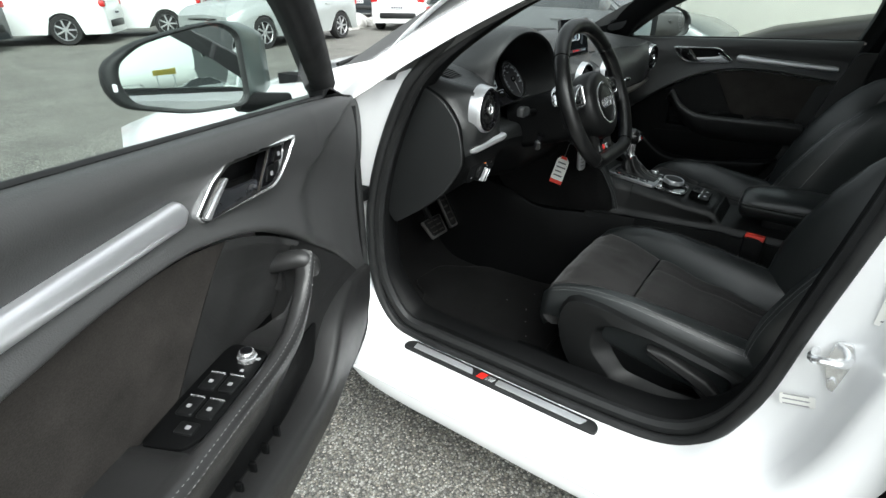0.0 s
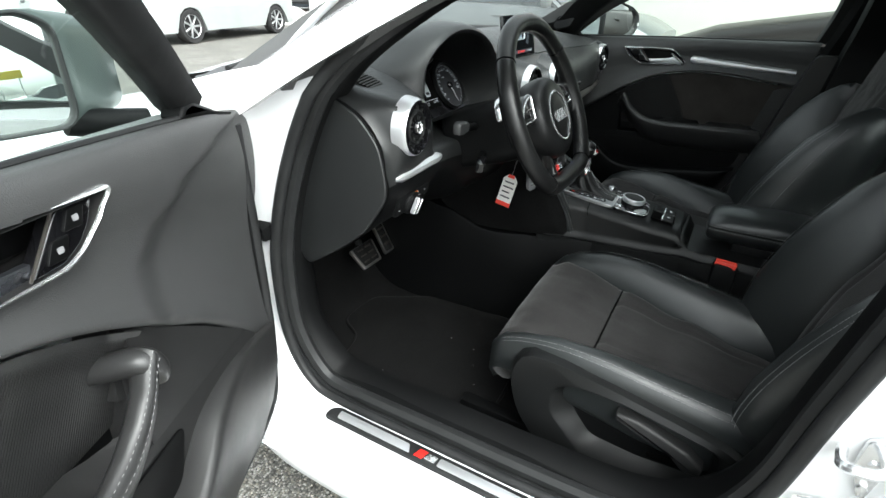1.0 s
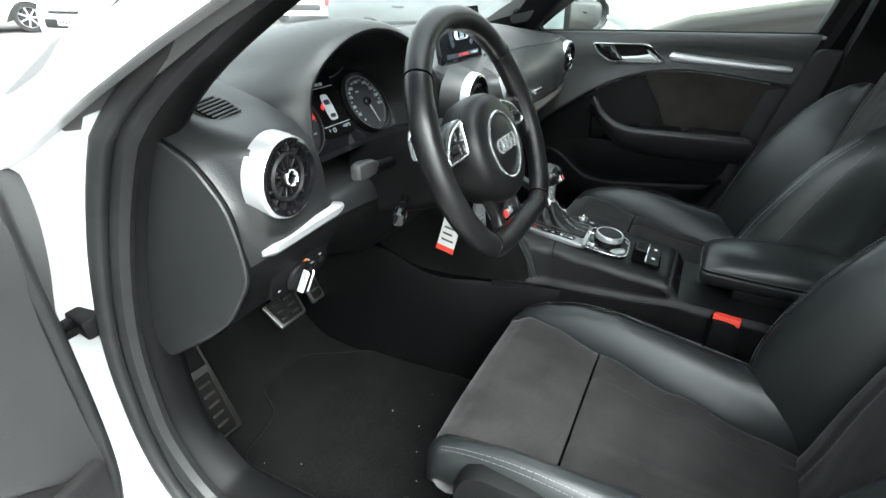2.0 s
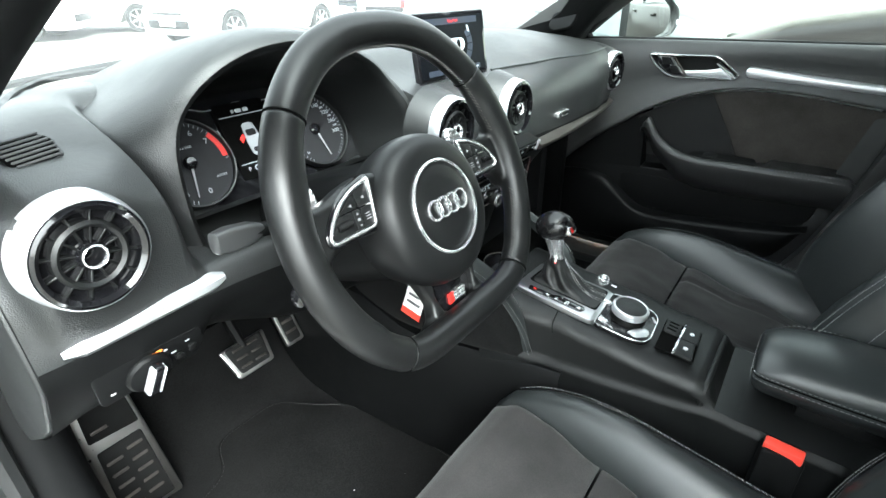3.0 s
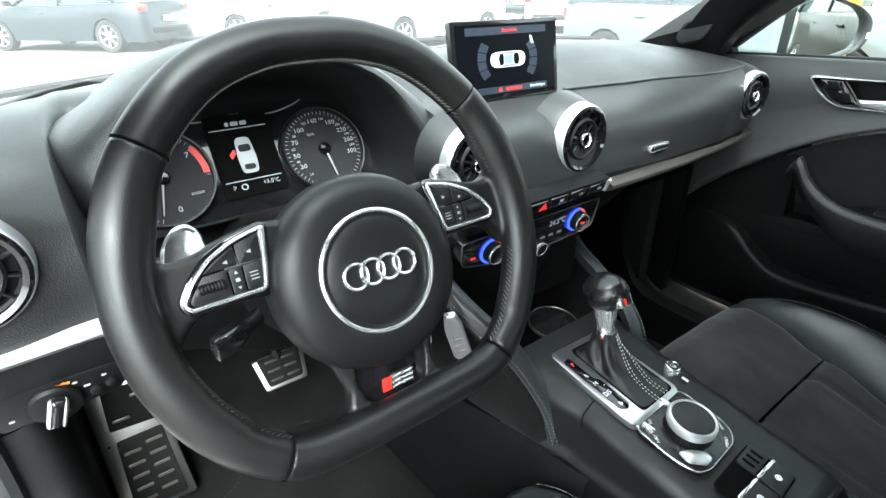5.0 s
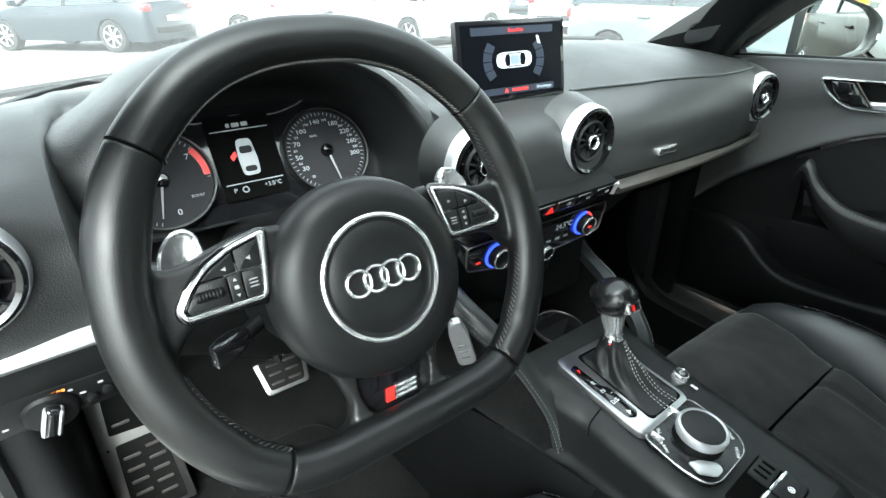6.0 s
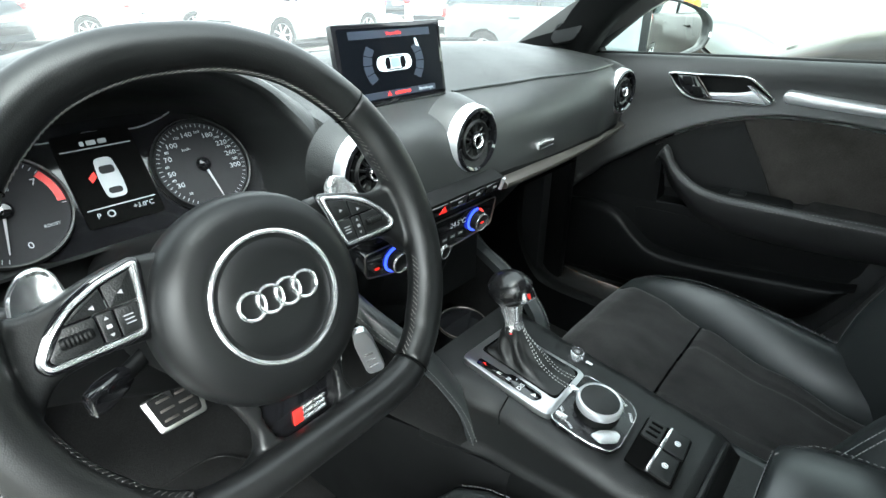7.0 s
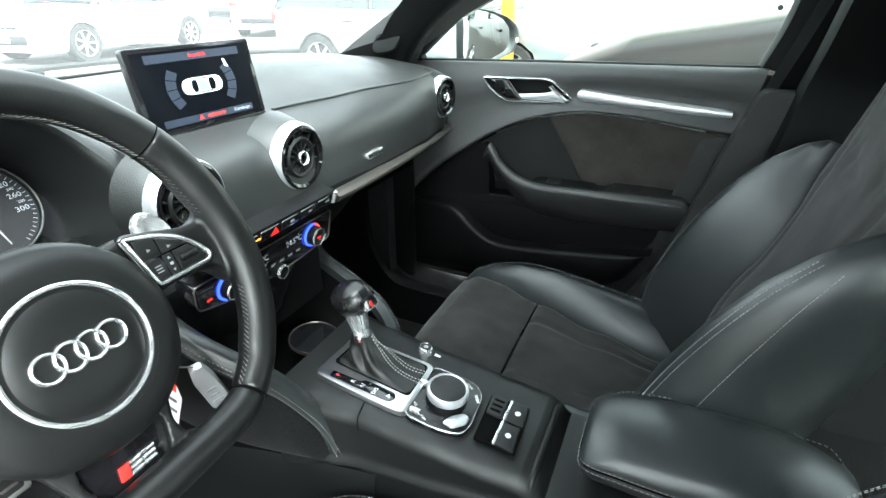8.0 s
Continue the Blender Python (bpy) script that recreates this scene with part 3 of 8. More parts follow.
box(bm, (0, 0, 0.019), (0.020, 0.016, 0.012), 0.002, pose(-0.866, 0.985, 0.552, 0, 20, 30))
part("plug_collar", bm, MARK, plug)

# ---- steering wheel ----
RIM_THREAD = material("beige_grey_thread", (0.15, 0.145, 0.138), 0.8)
BAG = material("smooth_airbag_plastic", (0.0062, 0.0065, 0.0068), 0.42, grain=0.10, grain_size=0.0006, stain=0.08, stain_size=0.08, rough_var=0.04, spec=0.30)
wheel = thing("steering_wheel", (-0.366, 0.60, 0.94), "black leather flat-bottomed sports steering wheel with silver trim", "steering wheel")
WF = frame3((-0.366, 0.583, 0.949), (1, 0, 0), (0, 0.4016, 0.9157))


OUTLINE = [(0.0, 0.1795), (0.052, 0.1745), (0.104, 0.1530), (0.152, 0.1080), (0.1805, 0.054), (0.1905, 0.0), (0.188, -0.048), (0.175, -0.091), (0.155, -0.1255), (0.1305, -0.152), (0.106, -0.1675), (0.076, -0.1740), (0.035, -0.1755)]


def rim_line():
    """The rim's outer edge, from the top round to the right, in even steps."""
    pts = OUTLINE + [(0.0, -0.1755)] + [(-x, y) for x, y in OUTLINE[:0:-1]]
    ring_pts = spline([(x, y, 0) for x, y in pts], 8, True)
    return [(v.x, v.y) for v in resample(ring_pts + ring_pts[:1], 193)[:-1]]


RIM = rim_line()
NRIM = len(RIM)
# where the four sewn joints lie on the rim
def rim_index(x, y):
    return min(range(NRIM), key=lambda i: (RIM[i][0] - x) ** 2 + (RIM[i][1] - y) ** 2)


J_TOP, J_LOW = rim_index(0.149, 0.104), rim_index(0.112, -0.1605)


def rim_section(j, grow=1.0):
    """The middle, the way out and the two half thicknesses of the rim at a step."""
    j %= NRIM
    t = Vector((RIM[(j + 2) % NRIM][0] - RIM[j - 2][0], RIM[(j + 2) % NRIM][1] - RIM[j - 2][1], 0)).normalized()
    o = Vector((-t.y, t.x, 0))
    if o.dot(Vector((RIM[j][0], RIM[j][1] + 0.01, 0))) < 0:
        o = -o
    x, y = abs(RIM[j][0]), RIM[j][1]
    thumb = math.exp(-((y - 0.050) / 0.030) ** 2) * (x > 0.1)
    ra = (0.0180 + 0.0016 * thumb) * grow
    rw = (0.0172 + 0.0010 * thumb) * grow
    if y < -0.13:
        ra *= 0.95
    return Vector((RIM[j][0], RIM[j][1], -0.003)) - o * ra, o, ra, rw


def rim_tube(bm, i0, i1, grow=1.0, n=20):
    rings = []
    for j in range(i0, i1 + 1):
        c, o, ra, rw = rim_section(j, grow)
        rings.append([c + o * (ra * math.cos(2 * math.pi * k / n)) + Vector((0, 0, rw * math.sin(2 * math.pi * k / n))) for k in range(n)])
    loft(bm, rings)


def melted(bm, name, label, voxel=0.0022, rounds=9):
    """One leather-covered piece: its lumps are fused and their joints smoothed."""
    ob = part(name, bm, GRIP, wheel, label, WF)
    rm = ob.modifiers.new("fuse", "REMESH")
    rm.mode, rm.voxel_size, rm.use_smooth_shade = "VOXEL", voxel, True
    sm = ob.modifiers.new("soften", "SMOOTH")
    sm.factor, sm.iterations = 0.5, rounds
    return ob


bm = B()
rim_tube(bm, -J_TOP, J_TOP)
part("rim_top", bm, GRIP, wheel, "black leather upper rim section", WF, 60)
for s in (-1, 1):
    bm = B()
    i0, i1 = (J_TOP, J_LOW) if s > 0 else (NRIM - J_LOW, NRIM - J_TOP)
    rim_tube(bm, i0, i1, 1.02)
    slab(bm, rounded([(s * 0.050, 0.028), (s * 0.080, 0.0315), (s * 0.108, 0.0255), (s * 0.130, 0.018), (s * 0.150, 0.018), (s * 0.172, 0.040), (s * 0.176, -0.055), (s * 0.155, -0.050), (s * 0.139, -0.027), (s * 0.110, -0.0235), (s * 0.050, -0.030)], 0.010, 5), -0.026, -0.004, 0.006, None, 3)
    melted(bm, "rim_grip", "black leather grip section with a side spoke")
bm = B()
rim_tube(bm, J_LOW, NRIM - J_LOW, 0.99)
for s in (-1, 1):
    slab(bm, rounded([(s * 0.030, -0.095), (s * 0.054, -0.092), (s * 0.0475, -0.108), (s * 0.0425, -0.126), (s * 0.047, -0.142), (s * 0.066, -0.152), (s * 0.066, -0.166), (0.0, -0.166), (0.0, -0.1465), (s * 0.022, -0.1465), (s * 0.0305, -0.139), (s * 0.0355, -0.118)], 0.004, 4), -0.027, -0.0095, 0.005, None, 3)
melted(bm, "rim_bottom", "black leather flattened lower rim with two short spokes", 0.0020, 7)
# sewn joints between the rim sections
for j in (J_TOP, J_LOW, NRIM - J_LOW, NRIM - J_TOP):
    bm = B()
    c, o, ra, rw = rim_section(j, 1.02)
    tube(bm, [c + o * (ra * 0.992 * math.cos(b)) + Vector((0, 0, rw * 0.992 * math.sin(b))) for b in np.linspace(0, 2 * math.pi, 33)[:-1]], 0.0006, 6, closed=True)
    part("rim_seam", bm, VOID, wheel, "", WF)
# crossed thread along the inside of the rim, where it is not a spoke
def inner_line(i0, i1, deep):
    out = []
    for j in range(i0, i1 + 1):
        c, o, ra, rw = rim_section(j, 1.0)
        a = radians(180 - deep)
        out.append(c + o * (ra * 1.015 * math.cos(a)) + Vector((0, 0, rw * 1.015 * math.sin(a))))
    return out


def seam_lacing(i0, i1, deep=(3, 17), thick=0.0004):
    a, b = inner_line(i0, i1, deep[0]), inner_line(i0, i1, deep[1])
    a, b = resample(a, 200), resample(b, 200)
    n = int(sum((p - q).length for p, q in zip(a, a[1:])) / 0.0042)
    a, b = resample(a, n), resample(b, n)
    bm = B()
    for i in range(n - 1):
        tube(bm, [a[i], a[i].lerp(b[i + 1], 0.5) * 1.0, b[i + 1]], thick, 4)
    part("stitching", bm, RIM_THREAD, wheel, "grey thread along the inside of the rim", WF)


seam_lacing(-J_TOP, J_TOP)
K_IN, K_OUT = rim_index(0.183, 0.030), rim_index(0.180, -0.062)
for i0, i1 in ((J_TOP, K_IN), (K_OUT, J_LOW), (NRIM - K_IN, NRIM - J_TOP), (NRIM - J_LOW, NRIM - K_OUT)):
    seam_lacing(i0, i1, *(((10, 26), 0.0005) if i0 in (K_OUT, NRIM - J_LOW) else ()))
for s in (-1, 1):
    bm = B()
    stitches(bm, resample(spline([(s * 0.0505, -0.096, -0.012), (s * 0.0462, -0.110, -0.0115), (s * 0.0425, -0.124, -0.011), (s * 0.0445, -0.137, -0.010), (s * 0.054, -0.1465, -0.008), (s * 0.075, -0.149, -0.006), (s * 0.100, -0.141, -0.005)], 6), 60), 0.0026, 0.0014, 0.0009, 0.0)
    part("stitching", bm, RIM_THREAD, wheel, "", WF)

# airbag cushion
bm = B()
OUT = [(0.0835 * abs(math.cos(a)) ** 0.97 * (1 if math.cos(a) > 0 else -1), -0.031 + 0.0835 * abs(math.sin(a)) ** 0.97 * (1 if math.sin(a) > 0 else -1)) for a in np.linspace(0, 2 * math.pi, 57)[:-1]]
rings = []
for s, h in ((0.93, -0.045), (0.98, -0.030), (1.0, -0.016), (0.995, -0.006), (0.97, 0.003), (0.925, 0.0095), (0.85, 0.0142), (0.76, 0.0165), (0.655, 0.0174)):
    rings.append([(x * s, (y + 0.031) * s - 0.031, h) for x, y in OUT])
loft(bm, rings, caps=False)
loft(bm, [[(x * 0.655, (y + 0.031) * 0.655 - 0.031, 0.0172) for x, y in OUT], [(x * 0.3, (y + 0.031) * 0.3 - 0.031, 0.0178) for x, y in OUT]], caps=True)
bmesh.ops.remove_doubles(bm, verts=bm.verts, dist=1e-5)
airbag = part("airbag_cover", bm, BAG, wheel, "black padded airbag cover", WF)
bm = B()
lathe(bm, [(0.0475, 0.0165), (0.0478, 0.0192), (0.0495, 0.0198), (0.0510, 0.0188), (0.0512, 0.0162)], WF @ Matrix.Translation((0, -0.031, 0)), 64)
part("trim_ring", bm, CHROME, airbag, "bright metal ring")
bm = B()
lathe(bm, [(0.0, 0.0192), (0.030, 0.0190), (0.0462, 0.0172), (0.0475, 0.0160)], WF @ Matrix.Translation((0, -0.031, 0)), 64)
part("centre_pad", bm, BAG, airbag)
bm = B()
for i in range(4):
    c = WF @ Matrix.Translation((-0.0222 + 0.0148 * i, -0.030, 0.0192))
    lathe(bm, [(0.0088, 0), (0.0090, 0.0024), (0.0100, 0.0030), (0.0112, 0.0024), (0.0114, 0)], c, 36, close=True)
part("emblem", bm, CHROME, airbag, "raised silver emblem of plain rings")
letters("AIRBAG", 0.0085, WF @ Matrix.Translation((0.004, -0.094, 0.0075)) @ Matrix.Rotation(radians(-28), 4, "X"), HARD, airbag, depth=0.0004)

# switch pods: gloss black surround, bright frame, dark keys
for s in (-1, 1):
    pod = [(s * 0.074, 0.0285), (s * 0.100, 0.0225), (s * 0.119, 0.0135), (s * 0.133, 0.001), (s * 0.1425, -0.0125), (s * 0.139, -0.0195), (s * 0.084, -0.0195)]
    o = rounded(pod, 0.005, 4)
    cx, cy = sum(p[0] for p in o) / len(o), sum(p[1] for p in o) / len(o)

    def inset(d):
        """The pod's outline drawn in by d metres."""
        k, out = len(o), []
        for i in range(k):
            e = Vector((o[(i + 1) % k][0] - o[i - 1][0], o[(i + 1) % k][1] - o[i - 1][1])).normalized()
            nv = Vector((e.y, -e.x))
            if nv.dot(Vector((o[i][0] - cx, o[i][1] - cy))) < 0:
                nv = -nv
            out.append((o[i][0] - nv.x * d, o[i][1] - nv.y * d))
        return out

    def band(d, z):
        return [WF @ Vector((x, y, z)) for x, y in inset(d)]
    bm = B()
    loft(bm, [band(-0.0035, -0.016), band(-0.0035, -0.0035), band(-0.0026, -0.0020), band(-0.0005, -0.0016), band(0.0, -0.004)], caps=False)
    surround = part("pod_surround", bm, PIANO, wheel, "gloss black surround of the switch pod", angle=50)
    bm = B()
    loft(bm, [band(-0.0006, -0.004), band(-0.0006, -0.0006), band(0.0001, 0.0004), band(0.0018, 0.0006), band(0.0025, -0.0002), band(0.0026, -0.004)], caps=False)
    fr = part("button_frame", bm, CHROME, wheel, "bright metal frame of the switch pod", angle=50)
    bm = B()
    slab(bm, inset(0.002), -0.010, -0.0022, 0.0005, WF)
    panel = part("button_panel", bm, PIANO, fr, "gloss black switch panel")
    # keys: a sloped pair above, then roller, rocker and menu key
    keys = (((0.0800, 0.0235), (0.0985, 0.0188), (0.0985, 0.0040), (0.0815, 0.0040)), ((0.1000, 0.0184), (0.1160, 0.0104), (0.1245, 0.0040), (0.1000, 0.0040)),
            ((0.0825, 0.0026), (0.0965, 0.0026), (0.0975, -0.0160), (0.0855, -0.0160)), ((0.0980, 0.0026), (0.1070, 0.0026), (0.1075, -0.0160), (0.0988, -0.0160)),
            ((0.1086, 0.0026), (0.1250, 0.0026), (0.1372, -0.0125), (0.1358, -0.0160), (0.1090, -0.0160)))
    for q in keys:
        bm = B()
        slab(bm, rounded([(s * x, y) for x, y in q], 0.0014, 3), -0.004, -0.0008, 0.0007, WF)
        part("button", bm, SOFT, fr)
    bm = B()
    for bx, by in ((0.090, 0.0115), (0.108, 0.0080)):
        slab(bm, [(s * bx - s * 0.0016, by - 0.0015), (s * bx - s * 0.0016, by + 0.0015), (s * bx + s * 0.0018, by)], -0.0010, -0.0003, 0, WF)
    for by, up in ((-0.002, 1), (-0.0115, -1)):
        slab(bm, [(s * 0.1027 - 0.0014, by), (s * 0.1027 + 0.0014, by), (s * 0.1027, by + up * 0.0022)], -0.0010, -0.0003, 0, WF)
    for bx, by, bw, bh in ((0.0905, -0.0040, 0.006, 0.0008), (0.0905, -0.0066, 0.006, 0.0008), (0.0905, -0.0092, 0.006, 0.0008), (0.1027, -0.0066, 0.003, 0.0026)):
        slab(bm, rrect(bw, bh, 0.0002, 1, s * bx, by), -0.0010, -0.0003, 0, WF)
    pieces("button_mark", bm, DIMMARK, fr)
    bm = B()
    tube(bm, [WF @ Vector((s * mix(0.1115, 0.1300, t), -0.0065, -0.0005)) for t in np.linspace(0, 1, 17)], 0.0040, 14, radii=[0.0030] + [0.0041 if i % 2 else 0.0036 for i in range(15)] + [0.0030])
    part("thumb_roller", bm, HARD, fr, "ribbed black thumb roller", angle=25)
    # shift paddle: a bowed bright blade behind the spoke
    bm = B()
    po = rounded([(s * 0.108, 0.000), (s * 0.148, 0.000), (s * 0.1415, 0.030), (s * 0.130, 0.0425), (s * 0.119, 0.0445), (s * 0.1115, 0.036)], 0.008, 6)
    mx, my = s * 0.127, 0.02
    loft(bm, [[WF @ Vector((mx + (x - mx) * k, my + (y - my) * k, z)) for x, y in po] for k, z in ((0.95, -0.050), (1.0, -0.047), (1.0, -0.044), (0.96, -0.0405), (0.88, -0.0385), (0.70, -0.0400), (0.40, -0.0425), (0.05, -0.0432))])
    part("shift_paddle", bm, CHROME, wheel, "bright metal gearshift paddle", angle=70)
# badge panel between the two lower spokes
bm = B()
slab(bm, rounded([(-0.040, -0.096), (0.040, -0.096), (0.0365, -0.118), (0.0318, -0.1385), (0.024, -0.1475), (-0.024, -0.1475), (-0.0318, -0.1385), (-0.0365, -0.118)], 0.005), -0.032, -0.0165, 0.002, WF)
bp = part("badge_panel", bm, PIANO, wheel, "gloss black panel with a red and silver badge")
bm = B()
slab(bm, [(-0.0125, -0.1405), (-0.0045, -0.1405), (-0.0020, -0.1295), (-0.0100, -0.1295)], -0.018, -0.0140, 0.0004, WF)
part("red_mark", bm, RED, bp)
bm = B()
for x0, w in ((-0.0035, 0.0095), (0.0078, 0.0105)):
    for y in (-0.1405, -0.1362, -0.1319):
        k = (y + 0.1405) * 0.23
        slab(bm, [(x0 + k, y), (x0 + k + w, y), (x0 + k + w + 0.0005, y + 0.0026), (x0 + k + 0.0005, y + 0.0026)], -0.018, -0.0140, 0.0004, WF)
pieces("silver_mark", bm, CHROME, bp)
# column shroud and stalks
bm = B()
cf = WF
rings = []
for h, w, hh in ((-0.03, 0.060, 0.060), (-0.07, 0.062, 0.064), (-0.12, 0.066, 0.066), (-0.22, 0.07, 0.062)):
    rings.append([cf @ Vector((x, y - 0.035 + (h + 0.03) * -0.1, h)) for x, y in rrect(w * 2, hh * 2, 0.035, 5)])
loft(bm, rings)
col = thing("steering_column", (-0.366, 0.70, 0.88), "black plastic steering column shroud with stalks", "steering column")
part("shroud", bm, HARD, col)


def stalk(name, pts, r, tip, label, mat_tip):
    bm = B()
    tube(bm, pts, r, 10)
    s_ob = part(name, bm, HARD, col, label)
    bm = B()
    q0, q1 = Vector(pts[-1]), Vector(tip)
    d = q1 - q0
    rings = []
    ff = frame3(q0, d.cross(Vector((0, 0, 1))), (0, 0, 1))
    for k, w, h in ((-0.3, 0.012, 0.012), (0.0, 0.016, 0.022), (0.6, 0.018, 0.026), (0.95, 0.015, 0.022), (1.0, 0.010, 0.016)):
        rings.append([q0 + d * k + ff.to_3x3() @ Vector((x, y, 0)) for x, y in rrect(w, h, 0.005, 4)])
    loft(bm, rings)
    part("stalk_end", bm, mat_tip, s_ob)


stalk("indicator_stalk", [(-0.43, 0.715, 0.895), (-0.47, 0.708, 0.902), (-0.508, 0.70, 0.912)], 0.008, (-0.553, 0.695, 0.917), "black indicator stalk with a light end", material("worn_grey_plastic", (0.035, 0.036, 0.037), 0.35))
stalk("cruise_stalk", [(-0.41, 0.70, 0.845), (-0.435, 0.69, 0.838), (-0.455, 0.683, 0.832)], 0.008, (-0.485, 0.675, 0.825), "black cruise control stalk", PIANO)

# ---- dashboard ----
dash = thing("dashboard", (0, 0.8, 0.85), "black soft-touch dashboard with round vents and metal trim", "dashboard")
DASH_ROWS = [
    (-0.705, (1.24, 0.965), (1.10, 0.985), (0.97, 0.997), (0.880, 0.990), (0.806, 0.962), (0.763, 0.915), (0.752, 0.865), (0.750, 0.815), (0.803, 0.736), (0.862, 0.686), (0.95, 0.630)),
    (-0.66, (1.28, 0.975), (1.10, 1.000), (0.96, 1.010), (0.875, 1.002), (0.800, 0.980), (0.752, 0.935), (0.748, 0.87), (0.748, 0.815), (0.776, 0.757), (0.835, 0.738), (0.95, 0.730)),
    (-0.560, (1.30, 0.985), (1.10, 1.010), (0.96, 1.022), (0.880, 1.012), (0.800, 0.985), (0.748, 0.935), (0.745, 0.87), (0.746, 0.818), (0.775, 0.762), (0.835, 0.742), (0.95, 0.730)),
    (-0.533, (1.30, 0.985), (1.10, 1.015), (0.98, 1.025), (0.930, 0.990), (0.885, 0.920), (0.800, 0.875), (0.752, 0.86), (0.746, 0.820), (0.800, 0.765), (0.87, 0.725), (0.95, 0.69)),
    (-0.37, (1.30, 0.990), (1.10, 1.020), (0.98, 1.030), (0.930, 0.990), (0.900, 0.900), (0.800, 0.865), (0.752, 0.855), (0.746, 0.800), (0.785, 0.715), (0.86, 0.680), (0.95, 0.67)),
    (-0.170, (1.30, 0.990), (1.10, 1.022), (0.98, 1.030), (0.930, 0.990), (0.890, 0.910), (0.790, 0.870), (0.735, 0.855), (0.725, 0.80), (0.760, 0.72), (0.84, 0.675), (0.95, 0.66)),
    (-0.148, (1.30, 0.992), (1.10, 1.025), (0.95, 1.030), (0.850, 1.000), (0.775, 0.983), (0.722, 0.955), (0.700, 0.905), (0.695, 0.85), (0.700, 0.78), (0.76, 0.69), (0.90, 0.66)),
    (-0.03, (1.30, 0.992), (1.10, 1.028), (0.95, 1.034), (0.850, 1.002), (0.790, 0.985), (0.722, 0.962), (0.700, 0.905), (0.692, 0.85), (0.700, 0.78), (0.73, 0.69), (0.90, 0.66)),
    (0.11, (1.30, 0.990), (1.10, 1.028), (0.95, 1.036), (0.850, 1.006), (0.795, 0.985), (0.722, 0.955), (0.700, 0.905), (0.692, 0.85), (0.720, 0.79), (0.80, 0.75), (0.90, 0.72)),
    (0.30, (1.29, 0.988), (1.10, 1.026), (0.95, 1.038), (0.850, 1.018), (0.770, 0.985), (0.715, 0.945), (0.702, 0.890), (0.705, 0.845), (0.75, 0.815), (0.82, 0.79), (0.92, 0.76)),
    (0.48, (1.27, 0.984), (1.10, 1.018), (0.95, 1.028), (0.840, 1.015), (0.735, 0.985), (0.705, 0.940), (0.705, 0.885), (0.715, 0.842), (0.76, 0.815), (0.82, 0.79), (0.92, 0.76)),
    (0.62, (1.22, 0.978), (1.08, 1.000), (0.95, 1.010), (0.840, 1.002), (0.745, 0.985), (0.718, 0.940), (0.722, 0.885), (0.735, 0.838), (0.78, 0.815), (0.84, 0.79), (0.92, 0.76)),
    (0.735, (1.16, 0.965), (1.05, 0.978), (0.95, 0.985), (0.860, 0.982), (0.790, 0.968), (0.762, 0.925), (0.760, 0.875), (0.768, 0.832), (0.80, 0.812), (0.86, 0.79), (0.92, 0.76)),
]


def dash_line(x):
    rows = [(r[0], *[c for q in r[1:] for c in q]) for r in DASH_ROWS]
    v = table(x, rows)
    return [(v[i], v[i + 1]) for i in range(0, len(v), 2)]


def dash_point(x, k):
    """A point of the dashboard's skin: k counts profile points from the screen down."""
    s = spline([(0, *q) for q in dash_line(x)], 10)
    v = s[int(round(k * 10))]
    return Vector((x, v.y, v.z))


bm = B()
xs = sorted(set([r[0] for r in DASH_ROWS] + list(np.linspace(-0.705, -0.53, 30)) + list(np.linspace(-0.53, 0.735, 52))))


def swell(x, y, z):
    """The skin rises softly round the outer driver's vent to carry its ring."""
    d = math.hypot(x + 0.640, (z - 0.936) * (1.25 if z > 0.936 else 1.0))
    k = max(0.0, min(1.0, (0.106 - d) / 0.054)) * max(0.0, min(1.0, (x + 0.704) / 0.022)) * max(0.0, min(1.0, (0.842 - y) / 0.04))
    return (x, mix(y, min(y, 0.739 + 0.08 * (x + 0.64) + 0.10 * (z - 0.936)), k * k * (3 - 2 * k)), z)


loft(bm, [[swell(x, v.y, v.z) for v in spline([(0, *q) for q in dash_line(x)], 10)[:67]] for x in xs], closed=False, caps=False)
DASH_SKIN = material("grained_dashboard_skin", (0.0125, 0.0134, 0.0136), 0.42, grain=0.4, grain_size=0.0014, pattern="cells", stain=0.10, stain_size=0.15, rough_var=0.05, spec=0.6)
part("dash_skin", bm, DASH_SKIN, dash, "grained black dashboard skin", angle=70)
bm = B()
loft(bm, [[(x, v.y, v.z) for v in spline([(0, *q) for q in dash_line(x)], 10)[66:]] for x in xs], closed=False, caps=False)
part("dash_lower_skin", bm, HARD, dash, "hard black lower dashboard", angle=70)

# end cap beside the door opening
bm = B()
cap = rounded([(0.870, 0.988), (0.806, 0.960), (0.764, 0.912), (0.752, 0.860), (0.749, 0.815), (0.801, 0.737), (0.862, 0.687), (0.965, 0.617), (1.02, 0.70), (1.02, 0.93), (0.95, 0.99)], 0.02, 4)
ef = frame3((-0.704, 0, 0), (0, -1, 0), (0, 0, 1))
slab(bm, [(-y, z) for y, z in cap], -0.01, 0.0015, 0.001, ef, 4)
part("end_cover", bm, HARD, dash, "curved black end cover")
bm = B()
slab(bm, [(-(0.885 + (y - 0.885) * 0.982), 0.80 + (z - 0.80) * 0.985) for y, z in cap], 0.001, 0.0050, 0.003, ef, 3)
part("end_panel", bm, DASH_SKIN, dash, "smooth charcoal end panel behind a fine joint")

# black strip added for the shadow line where the dashboard meets the windscreen
bm = B()
